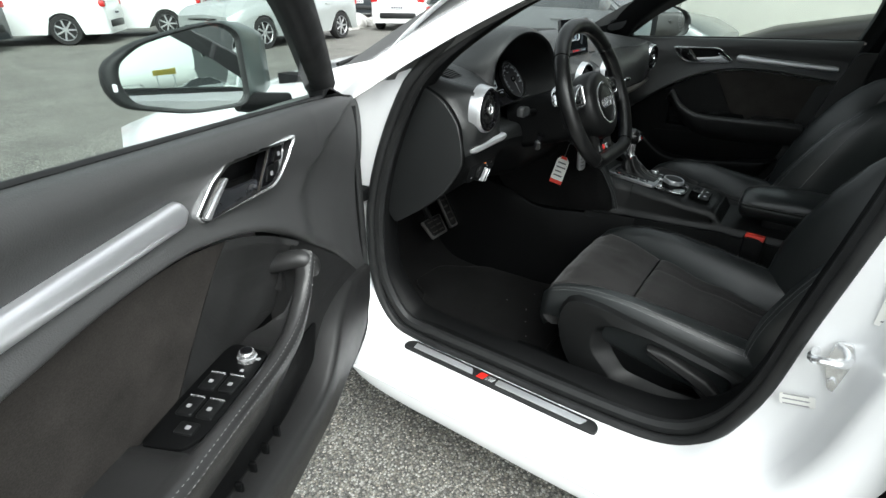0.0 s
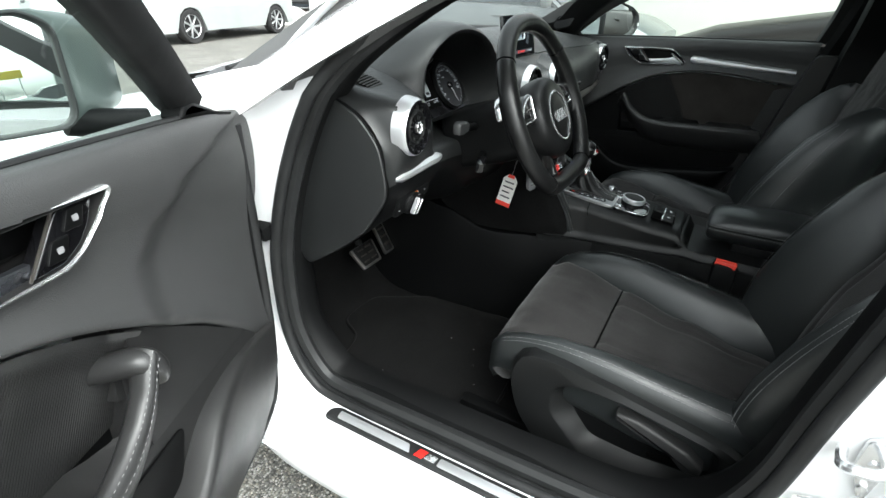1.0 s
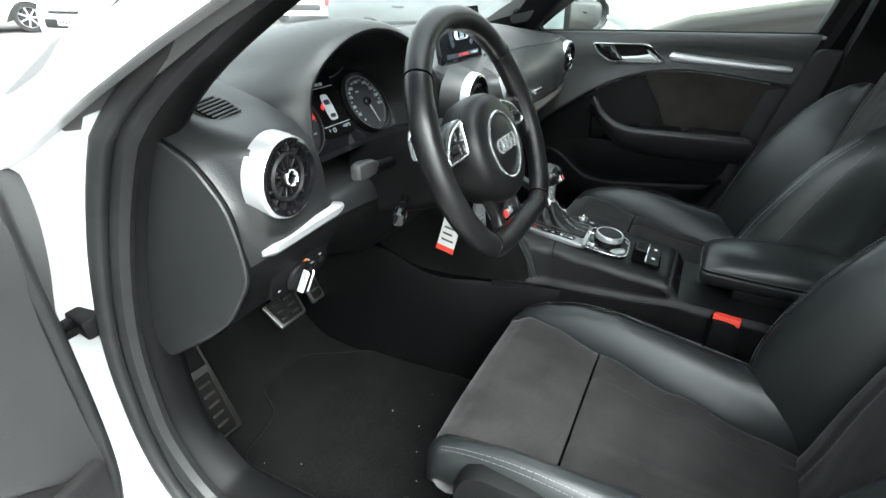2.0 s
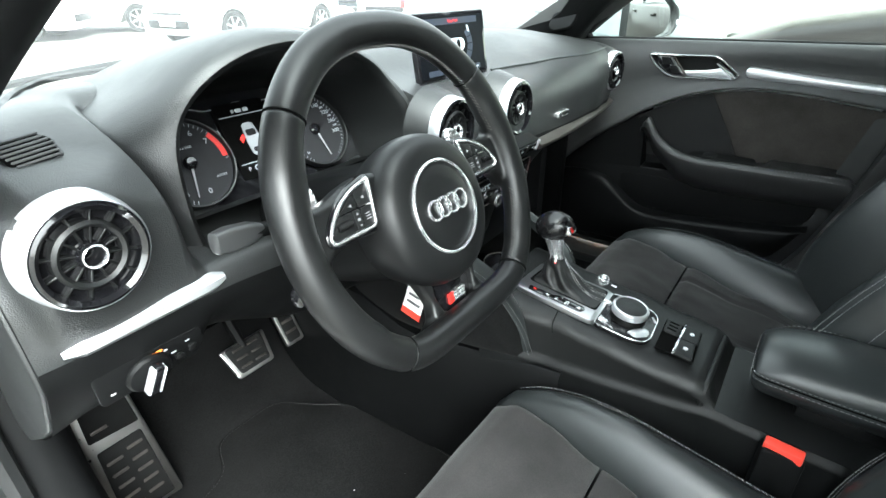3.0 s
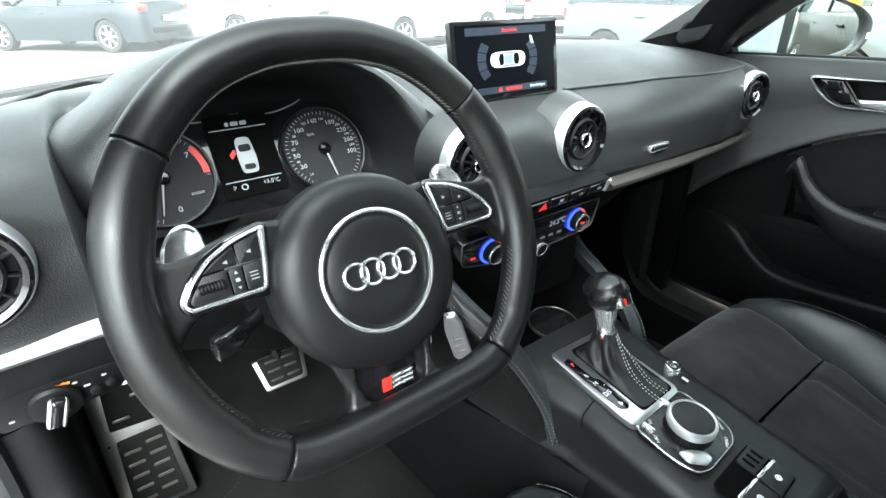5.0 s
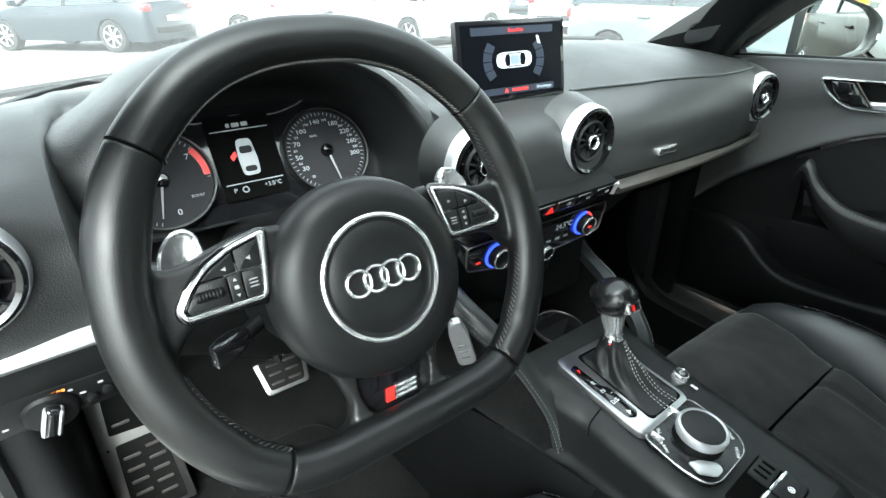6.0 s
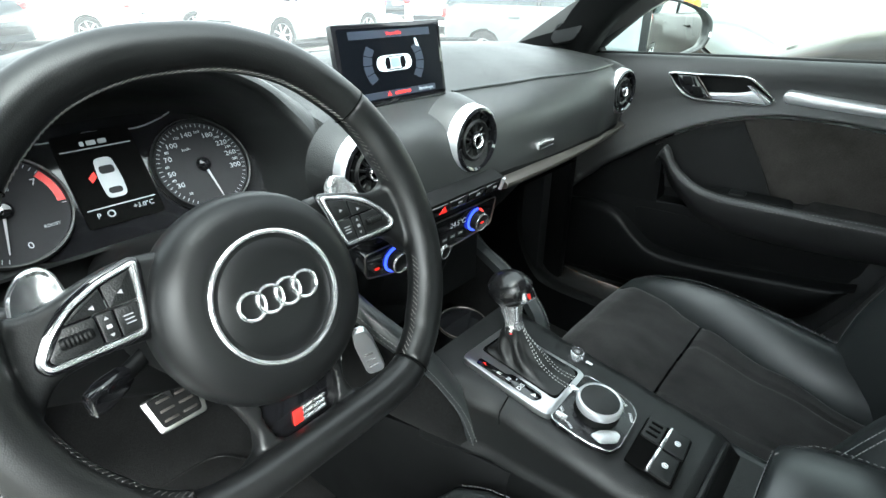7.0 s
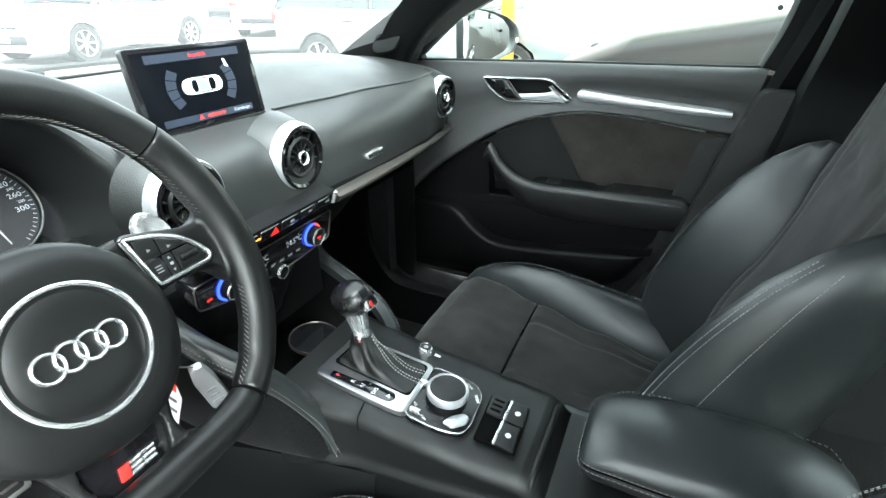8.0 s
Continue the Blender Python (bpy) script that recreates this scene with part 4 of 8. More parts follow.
tube(bm, spline([(-0.668, 0.86, 1.004), (-0.640, 0.92, 1.010), (-0.602, 0.99, 1.014), (-0.540, 1.115, 1.014), (-0.44, 1.21, 1.012), (-0.2, 1.255, 1.008), (0.1, 1.26, 1.008), (0.4, 1.235, 1.006), (0.60, 1.15, 1.004), (0.69, 1.06, 0.996), (0.73, 0.97, 0.990)], 6), 0.005, 6, flat=0.9, up=(0, 0, 1))
part("edge_shadow_strip", bm, RUBBER, dash, "black strip for the shadow line along the windscreen", angle=60)

# raised glossy bead on the passenger side pad's fold, added for its highlight
bm = B()
tube(bm, [dash_point(x, 4.0) + Vector((0, -0.001, 0.0010)) for x in np.linspace(0.118, 0.60, 24)], 0.0026, 8)
part("fold_highlight_bead", bm, LEATHER, dash)

# instrument hood
def hood_arch(k, y):
    """The arch at depth y; k swells it outwards."""
    base = [(-0.512, 0.872), (-0.520, 0.92), (-0.517, 0.985), (-0.487, 1.032), (-0.435, 1.062), (-0.366, 1.074), (-0.290, 1.065), (-0.222, 1.035), (-0.180, 0.985), (-0.170, 0.93), (-0.188, 0.872)]
    c = Vector((-0.358, 0.95))
    out = []
    for x, z in base:
        d = Vector((x, z)) - c
        d = d * (1 + k / d.length)
        out.append(Vector((c.x + d.x, y, c.y + d.y)))
    return spline(out, 5)


def hood_ring(k, y, drop, flare=0.0):
    """A loop of the hood; its cheeks reach further towards the driver than its crown and flare out into the dashboard."""
    out = []
    for p, q in zip(hood_arch(k, y), hood_arch(k + flare, y)):
        p = p.lerp(q, table(p.z, [(0.98, 1.0), (1.05, 0.0)])[0])
        fwd = table(p.z, [(0.87, 0.018), (0.92, 0.034), (0.965, 0.034), (1.02, 0.014), (1.075, 0.012)])[0]
        fwd *= table(p.x, [(-0.52, 0.35), (-0.44, 1.0)])[0]
        out.append(Vector((p.x, p.y - fwd, p.z + drop)))
    return out


bm = B()
loft(bm, [hood_ring(*q) for q in ((-0.085, 0.950, -0.018), (-0.055, 0.945, -0.014), (-0.038, 0.935, -0.012), (-0.026, 0.905, -0.010), (-0.018, 0.865, -0.006), (-0.011, 0.830, -0.003), (-0.006, 0.808, -0.001), (-0.002, 0.799, 0.0), (0.003, 0.797, 0.0))], closed=False, caps=False)
part("hood_lining", bm, SOFT, dash, "black lining inside the instrument hood", angle=80)
bm = B()
loft(bm, [hood_ring(*q) for q in ((0.003, 0.797, 0.0), (0.008, 0.801, 0.001, 0.003), (0.012, 0.811, 0.001, 0.010), (0.016, 0.835, 0.0, 0.022), (0.019, 0.87, -0.004, 0.032), (0.023, 0.93, -0.015, 0.040), (0.032, 1.02, -0.04, 0.040), (0.05, 1.10, -0.08, 0.03))], closed=False, caps=False)
part("instrument_hood", bm, DASH_SKIN, dash, "grained black hood over the instruments", angle=80)

# instrument face
CF = frame3((-0.366, 0.872, 0.940), (1, 0, 0), (0, 0.5, 0.866))
bm = B()
slab(bm, rounded([(-0.175, -0.062), (0.175, -0.062), (0.180, 0.02), (0.13, 0.065), (0.05, 0.078), (-0.05, 0.078), (-0.13, 0.065), (-0.180, 0.02)], 0.03, 5), -0.03, -0.006, 0.0, CF)
cluster = thing("instrument_cluster", (-0.366, 0.872, 0.90), "lit instrument cluster with two round dials and a display", "instrument cluster")
part("cluster_face", bm, PIANO, cluster)
DIAL = material("grey_dial", (0.020, 0.020, 0.022), 0.6, spec=0.1, stain=0.05, stain_size=0.02)
LIT = material("lit_white_print", (0.34, 0.36, 0.38), 0.5, emit=0.03, spec=0.1)
LITRED = material("lit_red_print", (0.80, 0.02, 0.015), 0.5, emit=0.10)
LITORANGE = material("lit_orange_print", (1.0, 0.25, 0.04), 0.5, emit=0.25)


def dial(cx, numbers, ticks, red, needle, words):
    df = CF @ Matrix.Translation((cx, 0, 0))
    bm = B()
    lathe(bm, [(0.0, 0.0), (0.054, 0.0), (0.054, -0.006)], df, 48)
    d_ob = part("dial", bm, DIAL, cluster, "grey dial with white figures")
    bm = B()
    lathe(bm, [(0.0535, -0.002), (0.0545, 0.006), (0.0565, 0.0065), (0.0575, 0.004), (0.058, -0.004)], df, 64, close=True)
    part("dial_ring", bm, SOFT, d_ob, "thin metal ring")
    bm = B()
    for a in ticks:
        m = df @ Matrix.Rotation(-radians(a), 4, "Z")
        slab(bm, [(-0.00028, 0.0480), (0.00028, 0.0480), (0.00028, 0.052), (-0.00028, 0.052)], 0.0002, 0.0006, 0, m)
    pieces("tick_mark", bm, LIT, d_ob)
    if red:
        bm = B()
        loft(bm, [[df @ Vector((r * math.sin(radians(a)), r * math.cos(radians(a)), h)) for r, h in ((0.045, 0.0002), (0.045, 0.0008), (0.052, 0.0008), (0.052, 0.0002))] for a in np.linspace(*red, 20)])
        part("red_zone", bm, RED, d_ob)
    for txt, a, size in numbers:
        r = 0.0395 if size > 0.006 else 0.0415
        letters(txt, size, df @ Matrix.Translation((r * math.sin(radians(a)), r * math.cos(radians(a)), 0.0006)), LIT, d_ob, "figure", squash=1.15)
    for txt, x, y, size in words:
        letters(txt, size, df @ Matrix.Translation((x, y, 0.0006)), LIT, d_ob, "figure")
    bm = B()
    m = df @ Matrix.Rotation(-radians(needle), 4, "Z")
    slab(bm, [(-0.0016, -0.004), (0.0016, -0.004), (0.0006, 0.044), (-0.0006, 0.044)], 0.004, 0.0052, 0.0003, m)
    part("needle", bm, DIMMARK, d_ob)
    bm = B()
    lathe(bm, [(0.0, 0.0085), (0.006, 0.008), (0.0085, 0.005), (0.0085, 0.001)], df, 24)
    part("hub", bm, PIANO, d_ob)


dial(0.100, [("30", -118, 0.0085), ("50", -95, 0.0085), ("70", -69, 0.0085), ("100", -42, 0.0085), ("140", -7, 0.0085), ("180", 30, 0.0085), ("220", 57, 0.0085),
             ("260", 80, 0.0085), ("300", 104, 0.0085), ("20", -138, 0.0045), ("40", -106, 0.0045), ("60", -82, 0.0045), ("80", -57, 0.0045), ("120", -25, 0.0045), ("160", 12, 0.0045),
             ("200", 45, 0.0045), ("240", 69, 0.0045), ("280", 92, 0.0045)],
     np.linspace(-150, 150, 49), None, 171, [("km/h", -0.012, 0.022, 0.0048)])
dial(-0.100, [("1", -150, 0.0095), ("2", -108, 0.0095), ("3", -78, 0.0095), ("4", -47, 0.0095), ("5", -10, 0.0095), ("6", 26, 0.0095), ("7", 56, 0.0095), ("0", 168, 0.0095)],
     np.linspace(-165, 95, 42), (52, 92), -166, [("1/min x 1000", 0.0, 0.020, 0.0045), ("BOOST", 0.032, -0.024, 0.0045)])
# display between the dials
bm = B()
slab(bm, rrect(0.078, 0.104, 0.004, 3, 0.0, 0.012), -0.006, -0.003, 0, CF)
disp = part("display", bm, VOID, cluster, "dark display with a small white car picture")
bm = B()
body_o = rounded([(-0.010, -0.020), (0.010, -0.020), (0.0115, 0.0), (0.009, 0.026), (-0.009, 0.026), (-0.0115, 0.0)], 0.006)
slab(bm, body_o, -0.003, -0.0022, 0.0005, CF @ Matrix.Translation((0, 0.008, 0)))
part("car_picture", bm, LIT, disp)
bm = B()
slab(bm, rrect(0.015, 0.009, 0.003, 3, 0, 0.020), -0.0022, -0.0018, 0, CF)
slab(bm, rrect(0.014, 0.007, 0.003, 3, 0, -0.004), -0.0022, -0.0018, 0, CF)
pieces("car_picture_window", bm, DIAL, disp)
bm = B()
slab(bm, [(-0.013, 0.020), (-0.020, 0.014), (-0.018, 0.008), (-0.012, 0.014)], -0.0025, -0.0018, 0, CF)
part("open_door_mark", bm, LITRED, disp)
bm = B()
for yy, w in ((0.046, 0.070), (-0.020, 0.070)):
    slab(bm, rrect(w, 0.0010, 0.0003, 1, 0, yy), -0.003, -0.0024, 0, CF)
for x, w in ((-0.012, 0.004), (-0.003, 0.009), (0.008, 0.008)):
    slab(bm, rrect(w, 0.005, 0.001, 2, x, 0.052), -0.003, -0.0024, 0, CF)
pieces("display_line", bm, LIT, disp)
letters("P", 0.008, CF @ Matrix.Translation((-0.026, -0.028, -0.0026)), LIT, disp)
letters("+3.0°C", 0.0075, CF @ Matrix.Translation((0.020, -0.027, -0.0026)), LIT, disp)
bm = B()
lathe(bm, [(0.0028, 0), (0.0028, 0.0006), (0.004, 0.0006), (0.004, 0)], CF @ Matrix.Translation((-0.014, -0.028, -0.003)), 20, close=True)
part("display_sign", bm, LIT, disp)
bm = B()
tube(bm, [CF @ Vector(p) for p in spline([(-0.105, 0.060, -0.004), (-0.07, 0.066, -0.004), (-0.045, 0.060, -0.004), (0.0, 0.064, -0.004), (0.045, 0.060, -0.004), (0.075, 0.066, -0.004), (0.09, 0.072, -0.004)], 6)], 0.0009, 5)
part("display_edge", bm, SATIN, cluster)
# lower lip of the instrument bay
bm = B()
loft(bm, [[CF @ Vector((x, y, z)) for x, y, z in ((u * 0.165, -0.060, -0.008), (u * 0.160, -0.066, 0.02), (u * 0.150, -0.074, 0.07))] for u in np.linspace(-1, 1, 12)], closed=False, caps=False)
part("cluster_lip", bm, HARD, cluster)


# ---- round vents ----
def vent(c, n, r=0.054, deep=0.014, name_label="round air vent with a satin metal ring"):
    n = Vector(n).normalized()
    vf = frame3(c, Vector((0, 0, 1)).cross(n), (0, 0, 1))
    v_ob = thing("air_vent", c, name_label, "air vent", "dashboard vents")
    bm = B()
    lathe(bm, [(r * 0.92, -0.02), (r * 0.925, 0.002), (r * 0.935, 0.0045), (r * 0.965, 0.003), (r * 0.99, -0.004), (r * 1.02, -deep), (r * 1.05, -deep - 0.012)], vf, 56)
    part("bezel", bm, SATIN, v_ob, "satin metal bezel ring")
    bm = B()
    lathe(bm, [(r * 0.925, -0.005), (r * 0.915, 0.0055), (r * 0.86, 0.007), (r * 0.78, 0.004), (r * 0.75, -0.004), (r * 0.75, -0.03)], vf, 48)
    part("inner_ring", bm, PIANO, v_ob, "gloss black inner ring")
    bm = B()
    lathe(bm, [(0.0, -0.034), (r * 0.77, -0.034), (r * 0.77, -0.02)], vf, 32)
    part("duct", bm, VOID, v_ob)
    bm = B()
    lathe(bm, [(r * 0.47, -0.016), (r * 0.48, 0.001), (r * 0.54, 0.0035), (r * 0.60, 0.001), (r * 0.61, -0.016)], vf, 40, close=True)
    part("middle_ring", bm, SOFT, v_ob)
    for i in range(12):
        a = 2 * math.pi * (i + 0.5) / 12
        bm = B()
        box(bm, (r * 0.49, 0, -0.008), (r * 0.56, 0.0022, 0.016), 0.0006, vf @ Matrix.Rotation(a, 4, "Z"), 1)
        part("vane", bm, SOFT, v_ob)
    bm = B()
    lathe(bm, [(r * 0.25, -0.012), (r * 0.25, 0.004), (r * 0.21, 0.007), (r * 0.15, 0.003), (r * 0.13, -0.006)], vf, 28)
    hub = part("vent_hub", bm, PIANO, v_ob, "gloss black hub")
    bm = B()
    lathe(bm, [(r * 0.165, -0.002), (r * 0.17, 0.0065), (r * 0.19, 0.0078), (r * 0.21, 0.0068), (r * 0.215, -0.002)], vf, 24, close=True)
    part("hub_cap", bm, CHROME, hub)
    return v_ob


vent((-0.640, 0.7295, 0.934), (0.08, -1, 0.10), 0.0515, 0.010)
vent((-0.138, 0.701, 0.936), (0.0, -1, 0.10), 0.0510)
vent((0.062, 0.701, 0.934), (0.0, -1, 0.10), 0.0510)
vent((0.607, 0.714, 0.931), (-0.10, -1, 0.08), 0.0485)
# collars that carry the vents out of the skin
for c, n in (((-0.138, 0.701, 0.936), (0, -1, 0.1)), ((0.062, 0.701, 0.934), (0, -1, 0.1)), ((0.607, 0.714, 0.931), (-0.1, -1, 0.08))):
    nn = Vector(n).normalized()
    bm = B()
    lathe(bm, [(0.0515, -0.012), (0.0535, -0.016), (0.058, -0.030), (0.063, -0.050)], frame3(c, Vector((0, 0, 1)).cross(nn), (0, 0, 1)), 40)
    part("vent_collar", bm, DASH_SKIN, dash)

# demister grille on the left of the top
gf = frame3((-0.626, 0.848, 0.9995), (0.99, 0.0, 0.115), (-0.05, 0.95, 0.28))
gr = thing("demister_grille", (-0.60, 0.868, 1.0), "small slatted demister grille in the dashboard top", "air vent")
bm = B()
go = rounded([(-0.024, -0.026), (0.020, -0.028), (0.027, 0.010), (0.020, 0.026), (-0.016, 0.028), (-0.026, 0.012)], 0.009)
slab(bm, go, -0.004, 0.0012, 0.001, gf)
part("grille_frame", bm, SOFT, gr)
bm = B()
slab(bm, [(x * 0.90, y * 0.88) for x, y in go], -0.002, 0.0018, 0, gf)
part("grille_backing", bm, VOID, gr)
for i in range(7):
    yy = -0.022 + 0.0075 * i
    bm = B()
    box(bm, (0.001, yy, 0.0022), (0.044 - 0.3 * abs(yy), 0.0032, 0.0020), 0.0006, gf, 1)
    part("slat", bm, DOORSKIN, gr)

# ---- metal trim strips ----
trim = thing("dash_trim", (-0.59, 0.75, 0.845), "satin aluminium dashboard trim strip", "trim strip")
bm = B()
rows = []
for k in [0.0, 0.006, 0.02, 0.05, 0.10] + list(np.linspace(0.18, 0.88, 9)) + [0.94, 0.98, 1.0]:
    x = mix(-0.684, -0.522, k)
    y, zc = 0.747, mix(0.845, 0.850, k)
    full = min(1.0, 0.35 + 6 * k) * min(1.0, 0.45 + 6 * (1 - k))
    rows.append([(x, y + dy * full, zc + dz * full) for dy, dz in ((0.012, 0.0115), (-0.003, 0.0105), (-0.010, 0.005), (-0.0105, -0.003), (-0.004, -0.0095), (0.012, -0.0115))])
loft(bm, rows)
part("strip", bm, SATIN, trim)
trim2 = thing("dash_trim", (0.40, 0.71, 0.84), "dark brushed metal trim strip under the passenger dashboard", "trim strip")
bm = B()
rows = []
for x in np.linspace(0.105, 0.715, 26):
    k = (x - 0.105) / 0.61
    y = 0.672 + 0.072 * k ** 1.6
    zc = 0.858 - 0.026 * k
    rows.append([(x, y + dy, zc + dz) for dy, dz in ((0.03, 0.008), (0.005, 0.0075), (-0.003, 0.004), (-0.004, 0.0), (-0.002, -0.004), (0.006, -0.007), (0.04, -0.008))])
loft(bm, rows)
part("strip", bm, DARKSATIN, trim2)
bm = B()
qf = frame3((0.262, 0.6975, 0.888), (1, 0.02, 0), (0, 0.06, 1))
slab(bm, rrect(0.052, 0.012, 0.002, 3), -0.004, 0.002, 0.0008, qf)
bdg = part("name_badge", bm, CHROME, trim2, "small silver badge with unreadable raised bars")
bm = B()
for i in range(7):
    slab(bm, rrect(0.0045, 0.0065, 0.001, 2, -0.021 + i * 0.007, 0), 0.0018, 0.0026, 0, qf)
pieces("badge_bar", bm, HARD, bdg)

# ---- light switch panel ----
lsw = thing("light_switch", (-0.62, 0.765, 0.785), "black headlamp switch panel with a rotary knob", "light switch")
lf = frame3((-0.612, 0.757, 0.784), (1, -0.02, 0), (0, -0.25, 0.97))
bm = B()
slab(bm, rounded([(-0.056, -0.026), (0.046, -0.019), (0.055, 0.0), (0.052, 0.022), (-0.060, 0.022)], 0.008), -0.04, 0.002, 0.002, lf)
part("switch_panel", bm, HARD, lsw)
bm = B()
kf = lf @ Matrix.Translation((-0.008, -0.006, 0))
lathe(bm, [(0.0235, 0.0), (0.0235, 0.005), (0.021, 0.008), (0.016, 0.009), (0.0, 0.009)], kf, 36)
kb = part("rotary_knob", bm, HARD, lsw)
bm = B()
box(bm, (0, 0, 0.014), (0.013, 0.036, 0.014), 0.004, kf @ Matrix.Rotation(radians(-18), 4, "Z"), 3)
kbar = part("knob_bar", bm, PIANO, kb, "black knob bar with chrome edges")
for sx in (-1, 1):
    bm = B()
    box(bm, (sx * 0.0058, 0, 0.0160), (0.0042, 0.034, 0.012), 0.0024, kf @ Matrix.Rotation(radians(-18), 4, "Z"), 1)
    part("knob_edge", bm, SATIN, kbar, "satin metal grip of the knob")
bm = B()
for x, y, w in ((-0.044, -0.012, 0.006), (0.012, 0.012, 0.005), (0.020, 0.003, 0.007), (-0.016, 0.014, 0.004), (0.036, 0.010, 0.006)):
    slab(bm, rrect(w * 0.8, 0.0022, 0.0008, 2, x, y), 0.0018, 0.0025, 0, lf)
pieces("switch_mark", bm, DIMMARK, lsw)
letters("AUTO", 0.0042, lf @ Matrix.Translation((0.003, 0.0150, 0.0022)), LITORANGE, lsw)
bm = B()
for x in (0.026, 0.040):
    lathe(bm, [(0.0055, 0), (0.0055, 0.004), (0.004, 0.005), (0, 0.005)], lf @ Matrix.Translation((x, -0.006 + (x - 0.026) * 0.3, 0.001)), 18)
pieces("small_knob", bm, HARD, lsw)

# ---- pop-up screen ----
scr = thing("display_screen", (0, 0.80, 0.985), "raised thin dashboard screen showing a parking picture", "screen")
sf = frame3((0.0, 0.801, 1.0405), (1, -0.03, 0), (0, 0.16, 1))
bm = B()
slab(bm, rrect(0.198, 0.106, 0.004, 4), -0.010, 0.0, 0.001, sf)
part("housing", bm, PIANO, scr, "gloss black thin screen housing")
bm = B()
slab(bm, rrect(0.184, 0.094, 0.001, 2), 0.0, 0.0006, 0, sf)
SCREEN = material("dark_lit_screen", (0.0022, 0.0026, 0.0036), 0.12, emit=0.05, spec=0.05)
panel = part("screen_panel", bm, SCREEN, scr, "dark lit screen")
SCRGREY = material("lit_grey_print", (0.14, 0.18, 0.22), 0.4, emit=0.03)
SCRBLUE = material("lit_blue_grey_print", (0.012, 0.016, 0.026), 0.4, emit=0.05)
SCRWHITE = material("lit_pale_print", (0.45, 0.50, 0.53), 0.4, emit=0.05)
bm = B()
slab(bm, rrect(0.150, 0.010, 0.001, 2, 0.0, 0.0385), 0.0006, 0.0009, 0, sf)
part("title_bar", bm, SCRBLUE, panel)
letters("Einparkhilfe", 0.0060, sf @ Matrix.Translation((0.004, 0.0385, 0.0011)), LITRED, panel, depth=0.0001)
bm = B()
slab(bm, rrect(0.150, 0.009, 0.001, 2, 0.0, -0.0405), 0.0006, 0.0009, 0, sf)
part("foot_bar", bm, SCRBLUE, panel)
letters("Einstellungen", 0.0058, sf @ Matrix.Translation((0.055, -0.0405, 0.0011)), SCRWHITE, panel, depth=0.0001)
bm = B()
slab(bm, [(-0.022, -0.043), (-0.014, -0.043), (-0.018, -0.037)], 0.0009, 0.0012, 0, sf)
slab(bm, rrect(0.030, 0.0035, 0.0005, 1, 0.008, -0.0405), 0.0009, 0.0012, 0, sf)
part("warning_sign", bm, LITRED, panel)
bm = B()
slab(bm, rounded([(-0.031, -0.008), (-0.022, -0.0105), (0.022, -0.0105), (0.030, -0.008), (0.033, 0.0), (0.030, 0.008), (0.022, 0.0105), (-0.022, 0.0105), (-0.031, 0.008), (-0.034, 0)], 0.005), 0.0006, 0.0010, 0, sf)
part("car_picture", bm, SCRWHITE, panel)
bm = B()
slab(bm, rounded([(-0.016, -0.0085), (-0.009, -0.0068), (-0.009, 0.0068), (-0.016, 0.0085), (-0.019, 0.0)], 0.002), 0.0010, 0.0013, 0, sf)
slab(bm, rounded([(0.010, -0.0068), (0.018, -0.0085), (0.021, 0.0), (0.018, 0.0085), (0.010, 0.0068)], 0.002), 0.0010, 0.0013, 0, sf)
for sy in (-1, 1):
    slab(bm, rounded([(-0.012, sy * 0.0078), (0.014, sy * 0.0078), (0.014, sy * 0.0092), (-0.012, sy * 0.0092)], 0.0004), 0.0010, 0.0013, 0, sf)
pieces("car_picture_window", bm, SCREEN, panel)
bm = B()
slab(bm, rrect(0.017, 0.0125, 0.003, 3, 0.0005, 0.0), 0.0010, 0.0013, 0, sf)
part("car_picture_roof", bm, SCRGREY, panel)
for s in (-1, 1):
    for j in range(4):
        bm = B()
        for ring_r in (0.050,):
            pts = []
            for r0, t0 in ((0.046, 0.0), (0.046, 1.0), (0.061, 1.0), (0.061, 0.0)):
                a = radians(-34 + 17 * (j + t0 * 0.9))
                pts.append((s * (r0 * math.cos(a) - 0.004), r0 * math.sin(a) * 0.75))
            slab(bm, pts, 0.0006, 0.0010, 0, sf)
        part("sensor_field", bm, SCRBLUE, panel)
bm = B()
slab(bm, [(0.044, 0.020), (0.050, 0.018), (0.046, 0.029), (0.042, 0.030)], 0.0010, 0.0014, 0, sf)
part("sensor_warning", bm, SCRWHITE, panel)
# slot that the screen rises from
bm = B()
slab(bm, rrect(0.212, 0.030, 0.006), -0.004, 0.003, 0.002, frame3((0, 0.808, 0.9865), (1, 0, 0), (0, 1, 0.10)))
part("screen_slot", bm, PIANO, dash)

# ---- centre stack: switch bar and climate panel ----
stack = thing("climate_panel", (-0.03, 0.69, 0.81), "gloss black climate control panel with lit knobs", "climate panel")
bar_f = frame3((-0.032, 0.678, 0.866), (1, 0, 0), (0, -0.35, 1))
bm = B()
slab(bm, rrect(0.262, 0.024, 0.003), -0.03, 0.004, 0.002, bar_f)
bar = part("switch_bar", bm, HARD, stack, "row of dark switches")
for i in range(6):
    bm = B()
    slab(bm, rrect(0.036, 0.016, 0.002, 3, -0.102 + 0.041 * i, 0.0), 0.003, 0.0065, 0.0015, bar_f)
    part("switch", bm, PIANO, bar)
bm = B()
slab(bm, [(-0.018, -0.006), (-0.002, -0.006), (-0.010, 0.006)], 0.006, 0.0072, 0, bar_f)
part("hazard_sign", bm, LITRED, bar, "red hazard triangle")
bm = B()
